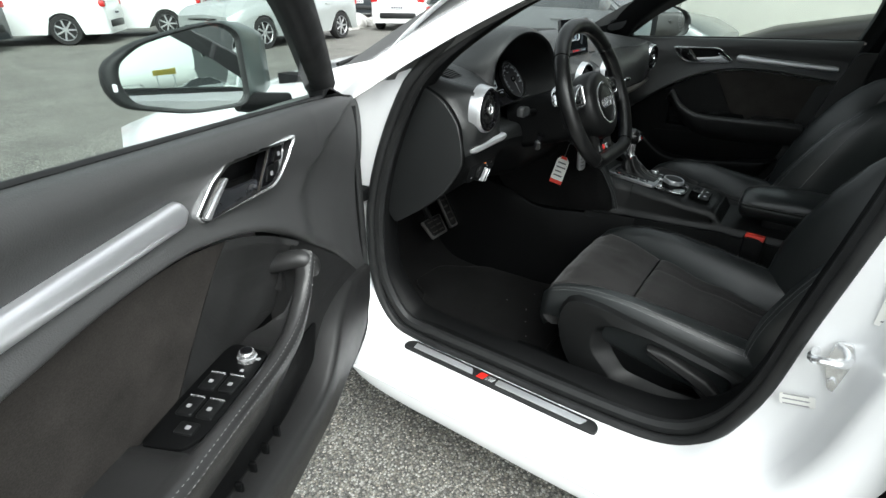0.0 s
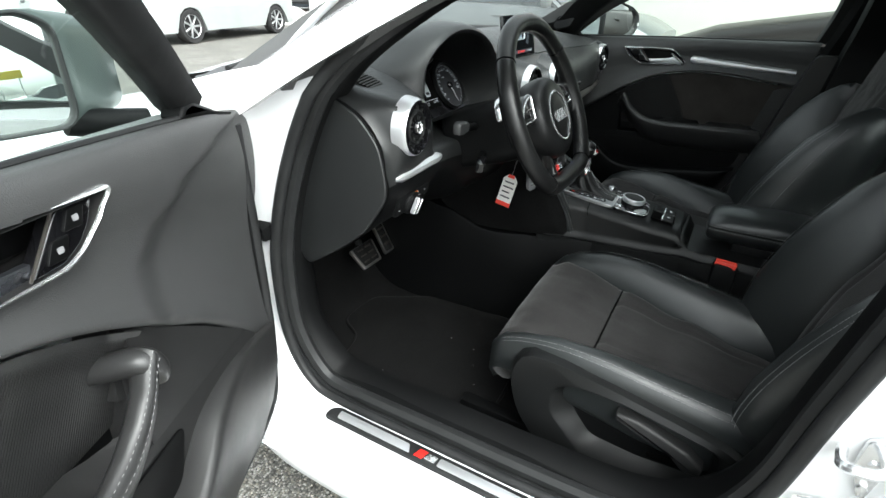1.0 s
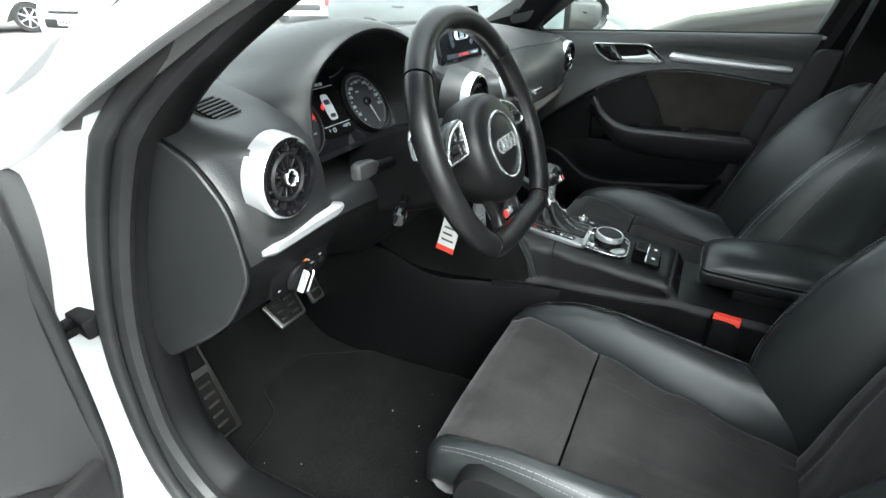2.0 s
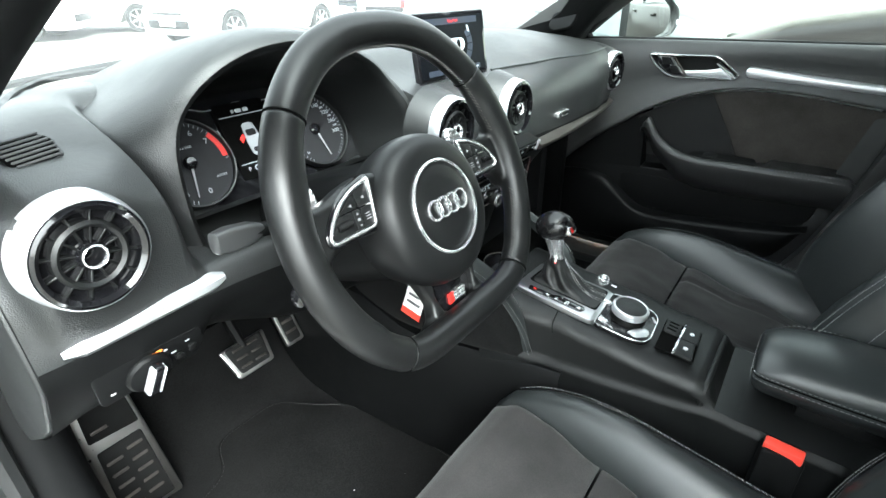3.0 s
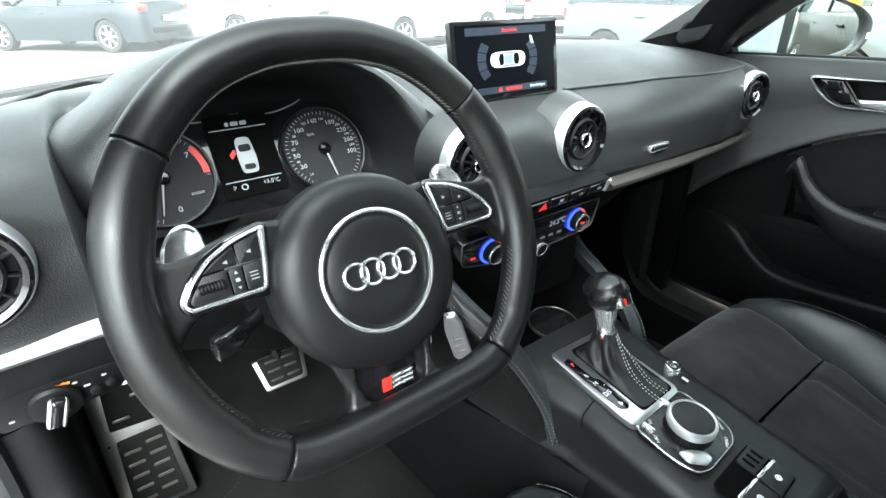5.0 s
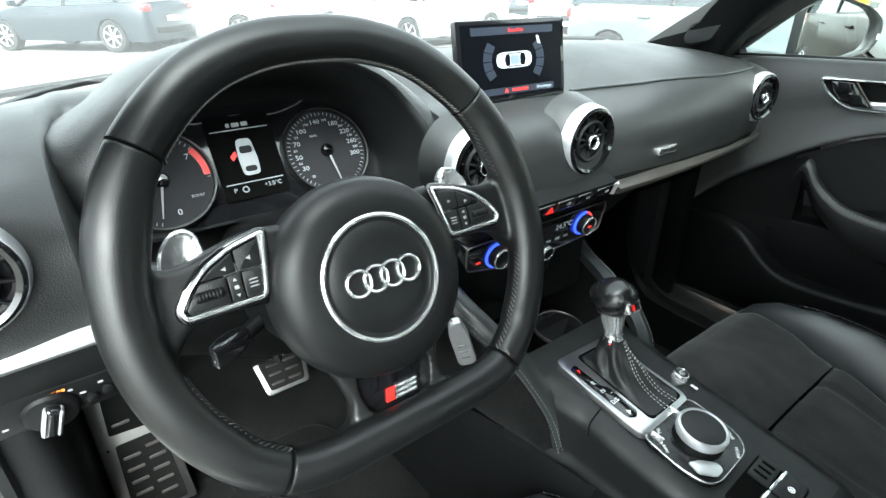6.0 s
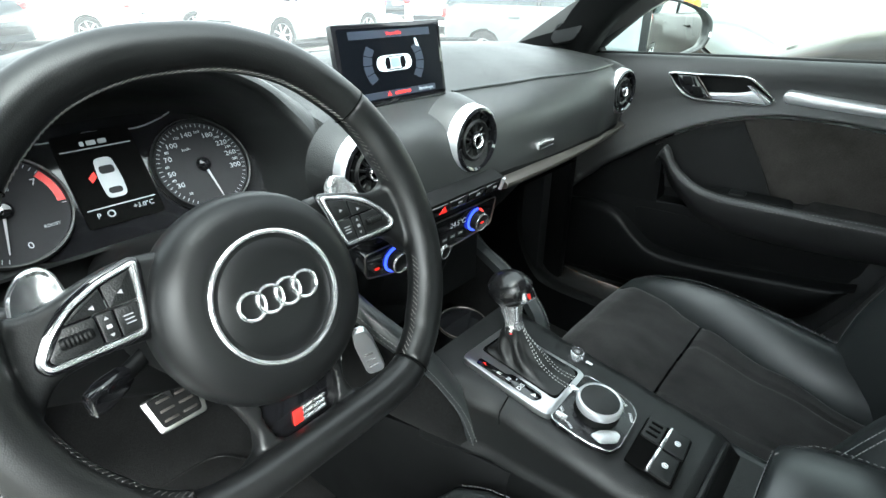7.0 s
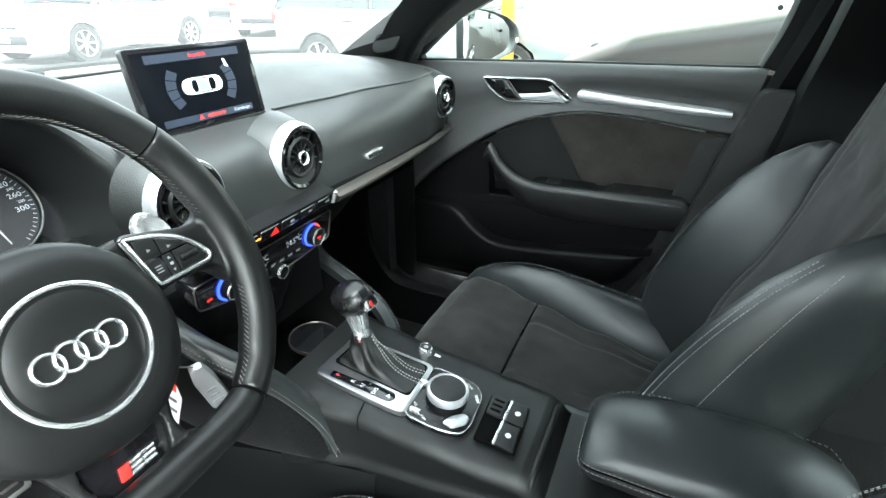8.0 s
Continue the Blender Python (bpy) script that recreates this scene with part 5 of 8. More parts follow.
slab(bm, rrect(0.014, 0.0022, 0.001, 2, -0.045, 0.0), 0.006, 0.007, 0, bar_f)
part("indicator_light", bm, LITORANGE, bar)
bm = B()
for i in (1, 3, 4, 5):
    slab(bm, rrect(0.008, 0.004, 0.001, 2, -0.102 + 0.041 * i + 0.004, 0.001), 0.0064, 0.0070, 0, bar_f)
pieces("switch_mark", bm, DIMMARK, bar)
bm = B()
tube(bm, [bar_f @ Vector((0.128, y, 0.004)) for y in (-0.010, 0.010)], 0.004, 8)
part("bar_end", bm, SATIN, stack)
cl_f = frame3((-0.036, 0.690, 0.815), (1, 0, 0), (0, -0.12, 1))
bm = B()
slab(bm, rounded([(-0.135, -0.012), (-0.06, -0.030), (0.06, -0.030), (0.132, -0.024), (0.138, 0.024), (-0.138, 0.024)], 0.008), -0.03, 0.0, 0.002, cl_f)
part("climate_face", bm, PIANO, stack)
bm = B()
o = rounded([(-0.135, -0.012), (-0.06, -0.030), (0.06, -0.030), (0.132, -0.024), (0.138, 0.024), (-0.138, 0.024)], 0.008)
tube(bm, [cl_f @ Vector((x, y, 0.0)) for x, y in o], 0.0012, 5, closed=True)
part("climate_edge", bm, DARKSATIN, stack)
BLUE = material("lit_blue_ring", (0.04, 0.08, 1.0), 0.4, emit=0.26)
REDRING = material("lit_red_ring", (1.0, 0.05, 0.04), 0.4, emit=0.20)
for kx in (-0.0865, 0.0865):
    kf = cl_f @ Matrix.Translation((kx, 0.0, 0.0))
    bm = B()
    lathe(bm, [(0.0155, 0.0), (0.0155, 0.010), (0.0145, 0.014), (0.012, 0.015), (0.0, 0.0145)], kf, 36)
    kb = part("temperature_knob", bm, HARD, stack, "black ribbed knob with a lit ring")
    bm = B()
    lathe(bm, [(0.0128, 0.0145), (0.0128, 0.0162), (0.0142, 0.0162), (0.0146, 0.0140)], kf, 36, close=True)
    part("knob_rim", bm, CHROME, kb)
    for mat, a0, a1, nm in ((BLUE, 80, 285, "blue_ring"), (REDRING, -75, 62, "red_ring")):
        bm = B()
        loft(bm, [[kf @ Vector((r * math.cos(radians(a)), r * math.sin(radians(a)), h)) for r, h in ((0.0160, 0.001), (0.0160, 0.0035), (0.0190, 0.0035), (0.0190, 0.001))] for a in np.linspace(a0, a1, 24)])
        part(nm, bm, mat, kb)
    bm = B()
    slab(bm, rrect(0.008, 0.0022, 0.001, 2, -0.030 if kx < 0 else 0.0, -0.004 if kx < 0 else 0.0), 0.0 if kx < 0 else 0.0145, 0.0014 if kx < 0 else 0.016, 0, kf)
    part("red_light", bm, LITRED, kb)
for txt, x in (("24.5°C", -0.028), ("24.5°C", 0.045)):
    letters(txt, 0.0125, cl_f @ Matrix.Translation((x, 0.007, 0.0008)), LIT, stack)
bm = B()
for i in range(7):
    slab(bm, rrect(0.009, 0.003, 0.001, 2, -0.055 + 0.018 * i, -0.012), 0.0004, 0.0012, 0, cl_f)
pieces("panel_mark", bm, DIMMARK, stack)
bm = B()
for i in range(7):
    slab(bm, rrect(0.015, 0.009, 0.001, 2, -0.055 + 0.018 * i, -0.013), 0.0, 0.0006, 0, cl_f)
pieces("panel_button", bm, HARD, stack)
bm = B()
lathe(bm, [(0.011, 0.0), (0.011, 0.012), (0.0095, 0.014), (0.0, 0.0135)], cl_f @ Matrix.Translation((0.005, -0.022, 0)), 28)
kb = part("fan_knob", bm, HARD, stack)
bm = B()
lathe(bm, [(0.0112, 0.011), (0.0112, 0.0142), (0.009, 0.0150), (0.009, 0.012)], cl_f @ Matrix.Translation((0.005, -0.022, 0)), 28, close=True)
part("knob_rim", bm, CHROME, kb)

# ---- centre console ----
con = thing("centre_console", (-0.01, 0.35, 0.22), "black centre console with gear selector surround", "console")
CON_ROWS = [  # y, left edge, right edge, top
    (-0.30, -0.080, 0.110, 0.545), (0.0, -0.080, 0.110, 0.550), (0.235, -0.080, 0.106, 0.556), (0.266, -0.080, 0.104, 0.562), (0.281, -0.080, 0.104, 0.598), (0.30, -0.085, 0.104, 0.608),
    (0.35, -0.091, 0.105, 0.615), (0.45, -0.095, 0.106, 0.628), (0.53, -0.097, 0.107, 0.638), (0.57, -0.106, 0.110, 0.643), (0.61, -0.114, 0.114, 0.648), (0.655, -0.120, 0.118, 0.652)]
bm = B()
rows = []
for y in sorted(set([r[0] for r in CON_ROWS] + list(np.linspace(-0.3, 0.655, 44)))):
    l, r, z = table(y, CON_ROWS)
    lip = min(0.544 + 0.010 * max(0.0, 0.55 - y), z - 0.012)
    tuck = 0.012 * max(0.0, min(1.0, (0.50 - y) / 0.2))
    half = [(0.030, 0.0), (0.014, -0.005), (0.005, -0.012), (0.001, -0.019), (0.0, -0.026)]
    low = [(tuck - 0.001, lip + 0.020), (tuck - 0.003, lip + 0.007), (tuck - 0.007, lip + 0.002), (tuck - 0.007, lip - 0.005), (tuck, lip - 0.010), (tuck + 0.002, 0.42), (tuck - 0.012, 0.22)]
    side = [(d, max(z + dz, lip + 0.021)) for d, dz in half] + low
    rows.append([(x, y, zz) for x, zz in [(l + d, zz) for d, zz in side][::-1] + [(r - d, zz) for d, zz in side]])
loft(bm, rows, closed=False, caps=False)
part("console_body", bm, SOFT, con, "grained black console body", angle=50)
# raised ridge across the console ahead of the armrest
bm = B()
tube(bm, spline([(-0.079, 0.286, 0.566), (-0.070, 0.286, 0.590), (-0.045, 0.285, 0.600), (0.03, 0.284, 0.602), (0.075, 0.284, 0.598), (0.096, 0.284, 0.575)], 5), 0.0045, 8)
part("ridge", bm, SOFT, con)
# tunnel below the dash
bm = B()
rows = []
for y in np.linspace(0.50, 1.3, 18):
    g = table(y, [(0.50, -0.004), (0.60, 0.006), (0.80, 0.036), (1.0, 0.046)])[0]
    t = table(y, [(0.50, 0.534), (0.66, 0.520), (0.80, 0.512), (0.95, 0.56), (1.1, 0.60)])[0]
    rows.append([(x, y, z) for x, z in ((-0.118 - g, 0.22), (-0.114 - g, 0.40), (-0.110 - g, t - 0.012), (-0.104 - g, t), (-0.09, t + 0.002), (0.09, t + 0.002), (0.104 + g, t), (0.110 + g, t - 0.012), (0.114 + g, 0.40), (0.118 + g, 0.22))])
loft(bm, rows, closed=False, caps=False)
part("tunnel_side", bm, HARD, con, angle=50)
# joints across the console
bm = B()
for y in (0.528,):
    l, r, z = table(y, CON_ROWS)
    tube(bm, [(l + 0.030, y + 0.002, z + 0.0002), (l + 0.014, y, z - 0.0048), (l + 0.005, y, z - 0.0118), (l + 0.001, y - 0.001, z - 0.0188), (l, y - 0.003, z - 0.030)], 0.0010, 5)
part("joint", bm, VOID, con)
# knee panels either side of the stack, each with a broad stitched leather edge that climbs to the dashboard
EDGE = [(0.100, 0.556, 0.541), (0.108, 0.574, 0.598), (0.124, 0.590, 0.641), (0.152, 0.612, 0.696), (0.180, 0.642, 0.735), (0.200, 0.685, 0.770), (0.206, 0.73, 0.80)]
LEDGE = [(0.100, 0.556, 0.541), (0.112, 0.66, 0.527), (0.118, 0.76, 0.517), (0.124, 0.865, 0.522), (0.130, 0.95, 0.565), (0.136, 1.00, 0.66)]
EDGE_FAR = [(0.106, 0.556, 0.541), (0.110, 0.566, 0.600), (0.122, 0.588, 0.642), (0.136, 0.625, 0.668), (0.148, 0.680, 0.690), (0.155, 0.74, 0.714), (0.158, 0.80, 0.75)]
for s in (-1, 1):
    way = EDGE if s < 0 else EDGE_FAR
    up, low = resample(spline(way, 6), 26), resample(spline(LEDGE, 6), 26)
    bm = B()
    grid = []
    for i, a in enumerate(up):
        # each row runs forward from the stitched edge
        k = i / 25
        row = []
        for t in np.linspace(0, 1, 22):
            b = low[int(round(t * 25))]
            far = Vector((mix(b.x, 0.19, k), mix(b.y, max(b.y, a.y + 0.30 * t), k), mix(b.z, a.z - 0.01 * t, k)))
            p = far if i else b
            if t == 0:
                p = a
            bow = 0.010 * math.sin(math.pi * k) * math.sin(math.pi * min(1.0, t * 1.4))
            row.append((s * (p.x + bow) + (0.0 if s < 0 else -0.008), p.y, p.z))
        grid.append(row)
    loft(bm, grid, closed=False, caps=False)
    pad = part("knee_pad", bm, CARPET, con, "dark knee panel with a stitched leather edge", angle=70)
    ed = [Vector((s * p.x + (0.0 if s < 0 else -0.008), p.y, p.z)) for p in resample(spline(way, 6), 40)]
    bm = B()
    rings = []
    for i, p in enumerate(ed):
        d = (ed[min(i + 1, 39)] - ed[max(i - 1, 0)]).normalized()
        o = Vector((s, -0.55, 0)).normalized()
        n = d.cross(o).normalized()
        if n.y > 0:
            n = -n
        w = mix(0.006, 0.016 if s < 0 else 0.007, min(1.0, i / 22))
        rings.append([p - n * 0.012 - o * 0.004, p - n * 0.011 + o * 0.002, p - n * 0.003 + o * 0.0048, p + n * w * 0.6 + o * 0.0030, p + n * w - o * 0.004, p + n * w * 0.9 - o * 0.018, p - n * 0.01 - o * 0.02])
    loft(bm, rings)
    part("pad_edge", bm, LEATHER, pad, "black leather edge", angle=70)
    for off in (-0.0035, 0.0035):
        bm = B()
        line = []
        for i, p in enumerate(ed):
            d = (ed[min(i + 1, 39)] - ed[max(i - 1, 0)]).normalized()
            o = Vector((s, -0.55, 0)).normalized()
            n = d.cross(o).normalized()
            line.append(p + n * off + o * (0.0052 if abs(off) < 1 else 0))
        stitches(bm, resample(line, 60), 0.0032, 0.0013, 0.0010, 0.0, (s, -0.55, 0))
        part("stitching", bm, THREAD, pad)
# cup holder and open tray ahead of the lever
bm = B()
# solid boxes, the open tray's inner shade put into their black
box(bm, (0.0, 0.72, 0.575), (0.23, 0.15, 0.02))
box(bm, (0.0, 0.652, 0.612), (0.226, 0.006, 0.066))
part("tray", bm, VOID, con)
CUP = frame3((0.026, 0.690, 0.634), (1, 0, 0), (0, 1, 0.10))
bm = B()
lathe(bm, [(0.0405, -0.004), (0.0405, 0.0004), (0.0412, 0.0010), (0.0420, 0.0004), (0.0425, -0.004)], CUP, 48, close=True)
cup = part("cup_holder", bm, DARKSATIN, con, "round cup holder with a thin metal rim")
bm = B()
lathe(bm, [(0.0430, -0.001), (0.0400, -0.001), (0.0375, -0.05), (0, -0.05)], CUP, 40)
part("cup_well", bm, PIANO, cup, "dark glossy cup well")
bm = B()
box(bm, (0.0, 0.0372, -0.018), (0.006, 0.004, 0.020), 0.0015, CUP)
part("cup_spring", bm, DARKSATIN, cup)
bm = B()
box(bm, (-0.02, 0.735, 0.735), (0.25, 0.02, 0.12))
part("stack_foot", bm, HARD, con)

# gear selector surround
PLATE = material("brushed_plate", (0.42, 0.42, 0.43), 0.30, metal=0.95, grain=0.1, grain_size=0.001, stretch=(1.0, 0.06, 1.0), rough_var=0.04)
gz = 0.6385
PF = frame3((-0.0135, 0.50, gz), (1, 0, -0.0), (0, 1, 0.125))
plate_o = rounded([(-0.055, 0.118), (0.050, 0.114), (0.052, -0.020), (0.046, -0.030), (-0.055, -0.034), (-0.058, -0.010)], 0.014, 5)
bm = B()
slab(bm, plate_o, -0.004, 0.005, 0.002, PF)
sel = thing("gear_selector", (-0.01, 0.53, 0.64), "gear selector lever with leather gaiter in a satin metal surround", "gear lever")
part("surround_plate", bm, PLATE, sel, "satin metal surround plate")
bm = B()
# thin black slab in place of the shaded opening round the gaiter
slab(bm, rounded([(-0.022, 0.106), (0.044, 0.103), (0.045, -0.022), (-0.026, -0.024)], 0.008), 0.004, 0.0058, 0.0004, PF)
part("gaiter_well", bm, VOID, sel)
# leather gaiter: a slim sleeve round the lever that spreads in soft folds to its frame
top = PF @ Vector((0.004, 0.075, 0.055))
base = rounded([(-0.020, 0.102), (0.042, 0.099), (0.043, -0.020), (-0.024, -0.022)], 0.012, 5)


def gaiter_pt(x, y, k, lift=0.0):
    """A point of the gaiter above the base point (x, y); k climbs from the frame to the lever."""
    c = Vector((0.004, 0.075))
    d = Vector((x, y)) - Vector((0.009, 0.048))
    a = math.atan2(d.y, d.x)
    t = k ** 0.50
    p = Vector((x, y)).lerp(c + d.normalized() * (0.0135 + 0.001 * math.sin(7 * a)), t)
    fold = 0.0055 * math.sin(5 * a + 2.2 * k + 0.6) * math.sin(math.pi * min(1.0, k * 1.25)) ** 1.0
    p += d.normalized() * (fold + lift)
    return PF @ Vector((p.x, p.y, 0.006 + lift + 0.053 * k ** 1.12 + 0.6 * fold * (1 - k)))


edge_pts = [(v.x, v.y) for v in resample([(x, y, 0) for x, y in base + base[:1]], 73)[:-1]]
bm = B()
loft(bm, [[gaiter_pt(x, y, k) for x, y in edge_pts] for k in np.linspace(0, 1, 22)], caps=False)
GAITER = material("matt_gaiter_leather", (0.009, 0.0092, 0.0095), 0.46, grain=0.2, grain_size=0.001, pattern="cells", stain=0.1, stain_size=0.04, spec=0.4)
gaiter = part("gaiter", bm, GAITER, sel, "black leather gaiter with double stitching", angle=70)
bm = B()
for x0, y0 in ((-0.0235, 0.064), (-0.0233, 0.072), (0.004, -0.0218), (0.010, -0.0218), (0.024, -0.0212), (0.030, -0.0210)):
    stitches(bm, resample([gaiter_pt(x0, y0, k, 0.0009) for k in np.linspace(0.0, 0.97, 30)], 40), 0.0024, 0.0007, 0.0010, 0.0, (-0.3, -0.5, 0.8))
part("stitching", bm, material("pale_gaiter_thread", (0.46, 0.46, 0.45), 0.8), gaiter)
# lever and knob
KNOB = material("polished_knob_leather", (0.008, 0.008, 0.0085), 0.24, grain=0.06, grain_size=0.0008, rough_var=0.05, stain=0.1, stain_size=0.02)
LF = frame3(top, (1, 0, 0), (0, 0.98, -0.20))
bm = B()
lathe(bm, [(0.0135, -0.006), (0.0140, 0.0), (0.0125, 0.004), (0.0125, 0.012), (0.016, 0.030), (0.019, 0.042)], LF, 28)
part("lever_neck", bm, CHROME, sel, "polished metal lever neck")
bm = B()
lathe(bm, [(0.0138, -0.0065), (0.0144, -0.0055), (0.0138, -0.0045)], LF, 28)
part("red_band", bm, RED, sel, "thin red band")
bm = B()
rings = []
for i in range(13):
    a = -math.pi / 2 * 0.62 + (math.pi / 2 * 1.62) * i / 12
    rr = 0.0300 * max(0.02, math.cos(a))
    h = 0.060 + 0.0265 * math.sin(a)
    rings.append([LF @ Vector((rr * math.cos(b) * 0.96, rr * math.sin(b) * 1.12 - 0.002, h)) for b in np.linspace(0, 2 * math.pi, 29)[:-1]])
loft(bm, rings)
part("lever_knob", bm, KNOB, sel, "round glossy black lever knob")
bm = B()
kfm = LF @ Matrix.Translation((-0.002, -0.0310, 0.055)) @ Matrix.Rotation(radians(75), 4, "X") @ Matrix.Rotation(radians(-4), 4, "Y")
slab(bm, rounded([(-0.012, -0.008), (0.012, -0.008), (0.012, 0.008), (-0.012, 0.008)], 0.004), -0.008, 0.005, 0.002, kfm)
pl = part("knob_badge_frame", bm, CHROME, sel)
bm = B()
slab(bm, rrect(0.018, 0.010, 0.002), 0.004, 0.0058, 0.0004, kfm)
part("knob_badge", bm, PIANO, pl)
bm = B()
slab(bm, rrect(0.005, 0.008, 0.001, 2, -0.004, 0), 0.0055, 0.0066, 0, kfm)
part("red_mark", bm, RED, pl)
# gear letters
bm = B()
slab(bm, rounded([(-0.050, 0.094), (-0.037, 0.096), (-0.036, 0.050), (-0.030, 0.044), (-0.030, -0.004), (-0.038, -0.010), (-0.049, -0.004)], 0.004), 0.004, 0.0062, 0.0006, PF)
gate = part("gear_gate", bm, PIANO, sel, "gloss black gear letter strip")
for txt, y, mt in (("P", 0.083, LITRED), ("R", 0.058, MARK), ("N", 0.042, MARK), ("D/S", 0.022, MARK)):
    letters(txt, 0.009, PF @ Matrix.Translation((-0.042, y, 0.0065)), mt, gate)
bm = B()
slab(bm, [(-0.043, -0.003), (-0.037, 0.001), (-0.043, 0.005)], 0.0062, 0.0066, 0, PF)
slab(bm, rrect(0.003, 0.0008, 0.0002, 1, -0.034, 0.034), 0.0062, 0.0066, 0, PF)
pieces("gate_mark", bm, MARK, gate)

# rotary controller
ctl = thing("rotary_controller", (-0.012, 0.43, 0.625), "chrome-rimmed rotary controller with push keys", "control knob")
RF = PF @ Matrix.Translation((0, -0.078, 0))
bm = B()
slab(bm, rounded([(-0.056, 0.046), (0.050, 0.050), (0.052, 0.000), (0.046, -0.026), (0.030, -0.038), (-0.030, -0.042), (-0.048, -0.036), (-0.056, -0.010)], 0.012, 5), -0.004, 0.004, 0.001, RF)
part("controller_panel", bm, material("half_gloss_black_panel", (0.007, 0.007, 0.008), 0.26, spec=0.35, rough_var=0.04, stain=0.1, stain_size=0.03), ctl, "half-gloss black control panel")
bm = B()
tube(bm, [RF @ Vector((x, y, 0.0035)) for x, y in rounded([(-0.056, 0.046), (0.050, 0.050), (0.052, 0.000), (0.046, -0.026), (0.030, -0.038), (-0.030, -0.042), (-0.048, -0.036), (-0.056, -0.010)], 0.012, 5)], 0.0010, 6, closed=True)
part("panel_edge", bm, CHROME, ctl, "bright panel edge")
KF = RF @ Matrix.Translation((-0.001, 0.006, 0.004))
bm = B()
lathe(bm, [(0.0290, 0.010), (0.0298, 0.012), (0.0302, 0.0195), (0.0290, 0.0222), (0.0270, 0.0230), (0.0257, 0.0222), (0.0252, 0.018)], KF, 56)
knob = part("controller_knob", bm, SATIN, ctl, "chrome ring of the knob")
bm = B()
lathe(bm, [(0.0257, 0.019), (0.0255, 0.0218), (0.0240, 0.0224), (0.0, 0.0215)], KF, 48)
part("knob_top", bm, SOFT, knob, "dark knob top")
bm = B()
lathe(bm, [(0.030, 0.0), (0.0295, 0.004), (0.0275, 0.007), (0.0275, 0.012)], KF, 48)
part("knob_foot", bm, HARD, knob)
bm = B()
slab(bm, rounded([(-0.043, -0.006), (-0.029, -0.012), (-0.014, -0.026), (-0.016, -0.036), (-0.030, -0.037), (-0.046, -0.022)], 0.004), 0.003, 0.007, 0.002, RF)
part("push_key", bm, SATIN, ctl, "satin metal push key")
for kx, ky in ((-0.046, 0.034), (0.008, 0.045)):
    bm = B()
    box(bm, (kx, ky, 0.008), (0.006, 0.016, 0.008), 0.0015, RF, 2)
    part("toggle_key", bm, CHROME, ctl)
letters("NAV", 0.0055, RF @ Matrix.Translation((-0.048, 0.020, 0.0046)) @ Matrix.Rotation(radians(60), 4, "Z"), MARK, ctl)
letters("TEL", 0.0055, RF @ Matrix.Translation((-0.032, 0.040, 0.0046)) @ Matrix.Rotation(radians(60), 4, "Z"), MARK, ctl)
letters("MENU", 0.0055, RF @ Matrix.Translation((0.022, -0.033, 0.0046)) @ Matrix.Rotation(radians(35), 4, "Z"), MARK, ctl)
letters("BACK", 0.0055, RF @ Matrix.Translation((0.040, -0.014, 0.0046)) @ Matrix.Rotation(radians(60), 4, "Z"), MARK, ctl)
# small volume knob
vk = thing("volume_knob", (0.071, 0.50, 0.63), "small chrome volume knob on the console", "control knob")
vf = frame3((0.068, 0.502, 0.636), (1, 0, 0), (0, 1, 0.125))
bm = B()
lathe(bm, [(0.0115, -0.006), (0.0115, 0.006), (0.0100, 0.0095), (0.0090, 0.0100), (0.0085, 0.0092)], vf, 32)
kk = part("knob_ring", bm, CHROME, vk)
bm = B()
lathe(bm, [(0.0088, 0.006), (0.0086, 0.0094), (0.0, 0.0090)], vf, 28)
part("knob_top", bm, SOFT, kk)
bm = B()
box(bm, (0.0, -0.022, 0.001), (0.004, 0.010, 0.0015), 0.0004, vf)
part("volume_mark", bm, MARK, vk)

# parking brake keys
pk = thing("parking_brake_keys", (-0.01, 0.34, 0.62), "parking brake and hold keys in a console recess", "switch")
BF = frame3((-0.012, 0.344, 0.6215), (1, 0, 0), (0, 1, 0.12))
bm = B()
# flat black slab that stands for the shaded recess behind the keys
slab(bm, rounded([(-0.046, 0.026), (0.040, 0.030), (0.042, -0.028), (-0.044, -0.032)], 0.004), -0.002, 0.0022, 0.0006, BF)
part("recess", bm, VOID, pk)
for i, (x0, x1) in enumerate(((-0.044, -0.003), (0.000, 0.040))):
    bm = B()
    slab(bm, rounded([(x0, -0.003), (x1, -0.001), (x1 + 0.001, -0.026), (x0, -0.029)], 0.003), -0.002, 0.0062, 0.002, BF)
    key = part("key", bm, SOFT, pk)
    bm = B()
    box(bm, ((x0 + x1) / 2, -0.001, 0.004), (x1 - x0, 0.004, 0.007), 0.001, BF)
    part("key_edge", bm, CHROME, key, "bright key edge")
    bm = B()
    lathe(bm, [(0.0028, 0), (0.0028, 0.0006), (0.0038, 0.0006), (0.0038, 0)], BF @ Matrix.Translation(((x0 + x1) / 2, -0.015, 0.0062)), 18, close=True)
    slab(bm, rrect(0.0025, 0.004, 0.0003, 1, (x0 + x1) / 2, -0.015), 0.006, 0.0068, 0, BF)
    part("key_mark", bm, MARK, key)
bm = B()
slab(bm, rounded([(0.002, 0.026), (0.038, 0.028), (0.038, 0.004), (0.002, 0.002)], 0.003), -0.002, 0.0062, 0.002, BF)
blank = part("blank_key", bm, SOFT, pk)
for i in range(3):
    bm = B()
    box(bm, (0.010 + 0.010 * i, 0.015, 0.006), (0.004, 0.015, 0.0015), 0.0004, BF)
    part("slot", bm, VOID, blank)

# armrest
arm = thing("armrest", (-0.01, 0.08, 0.56), "black leather console armrest with pale stitching", "armrest")
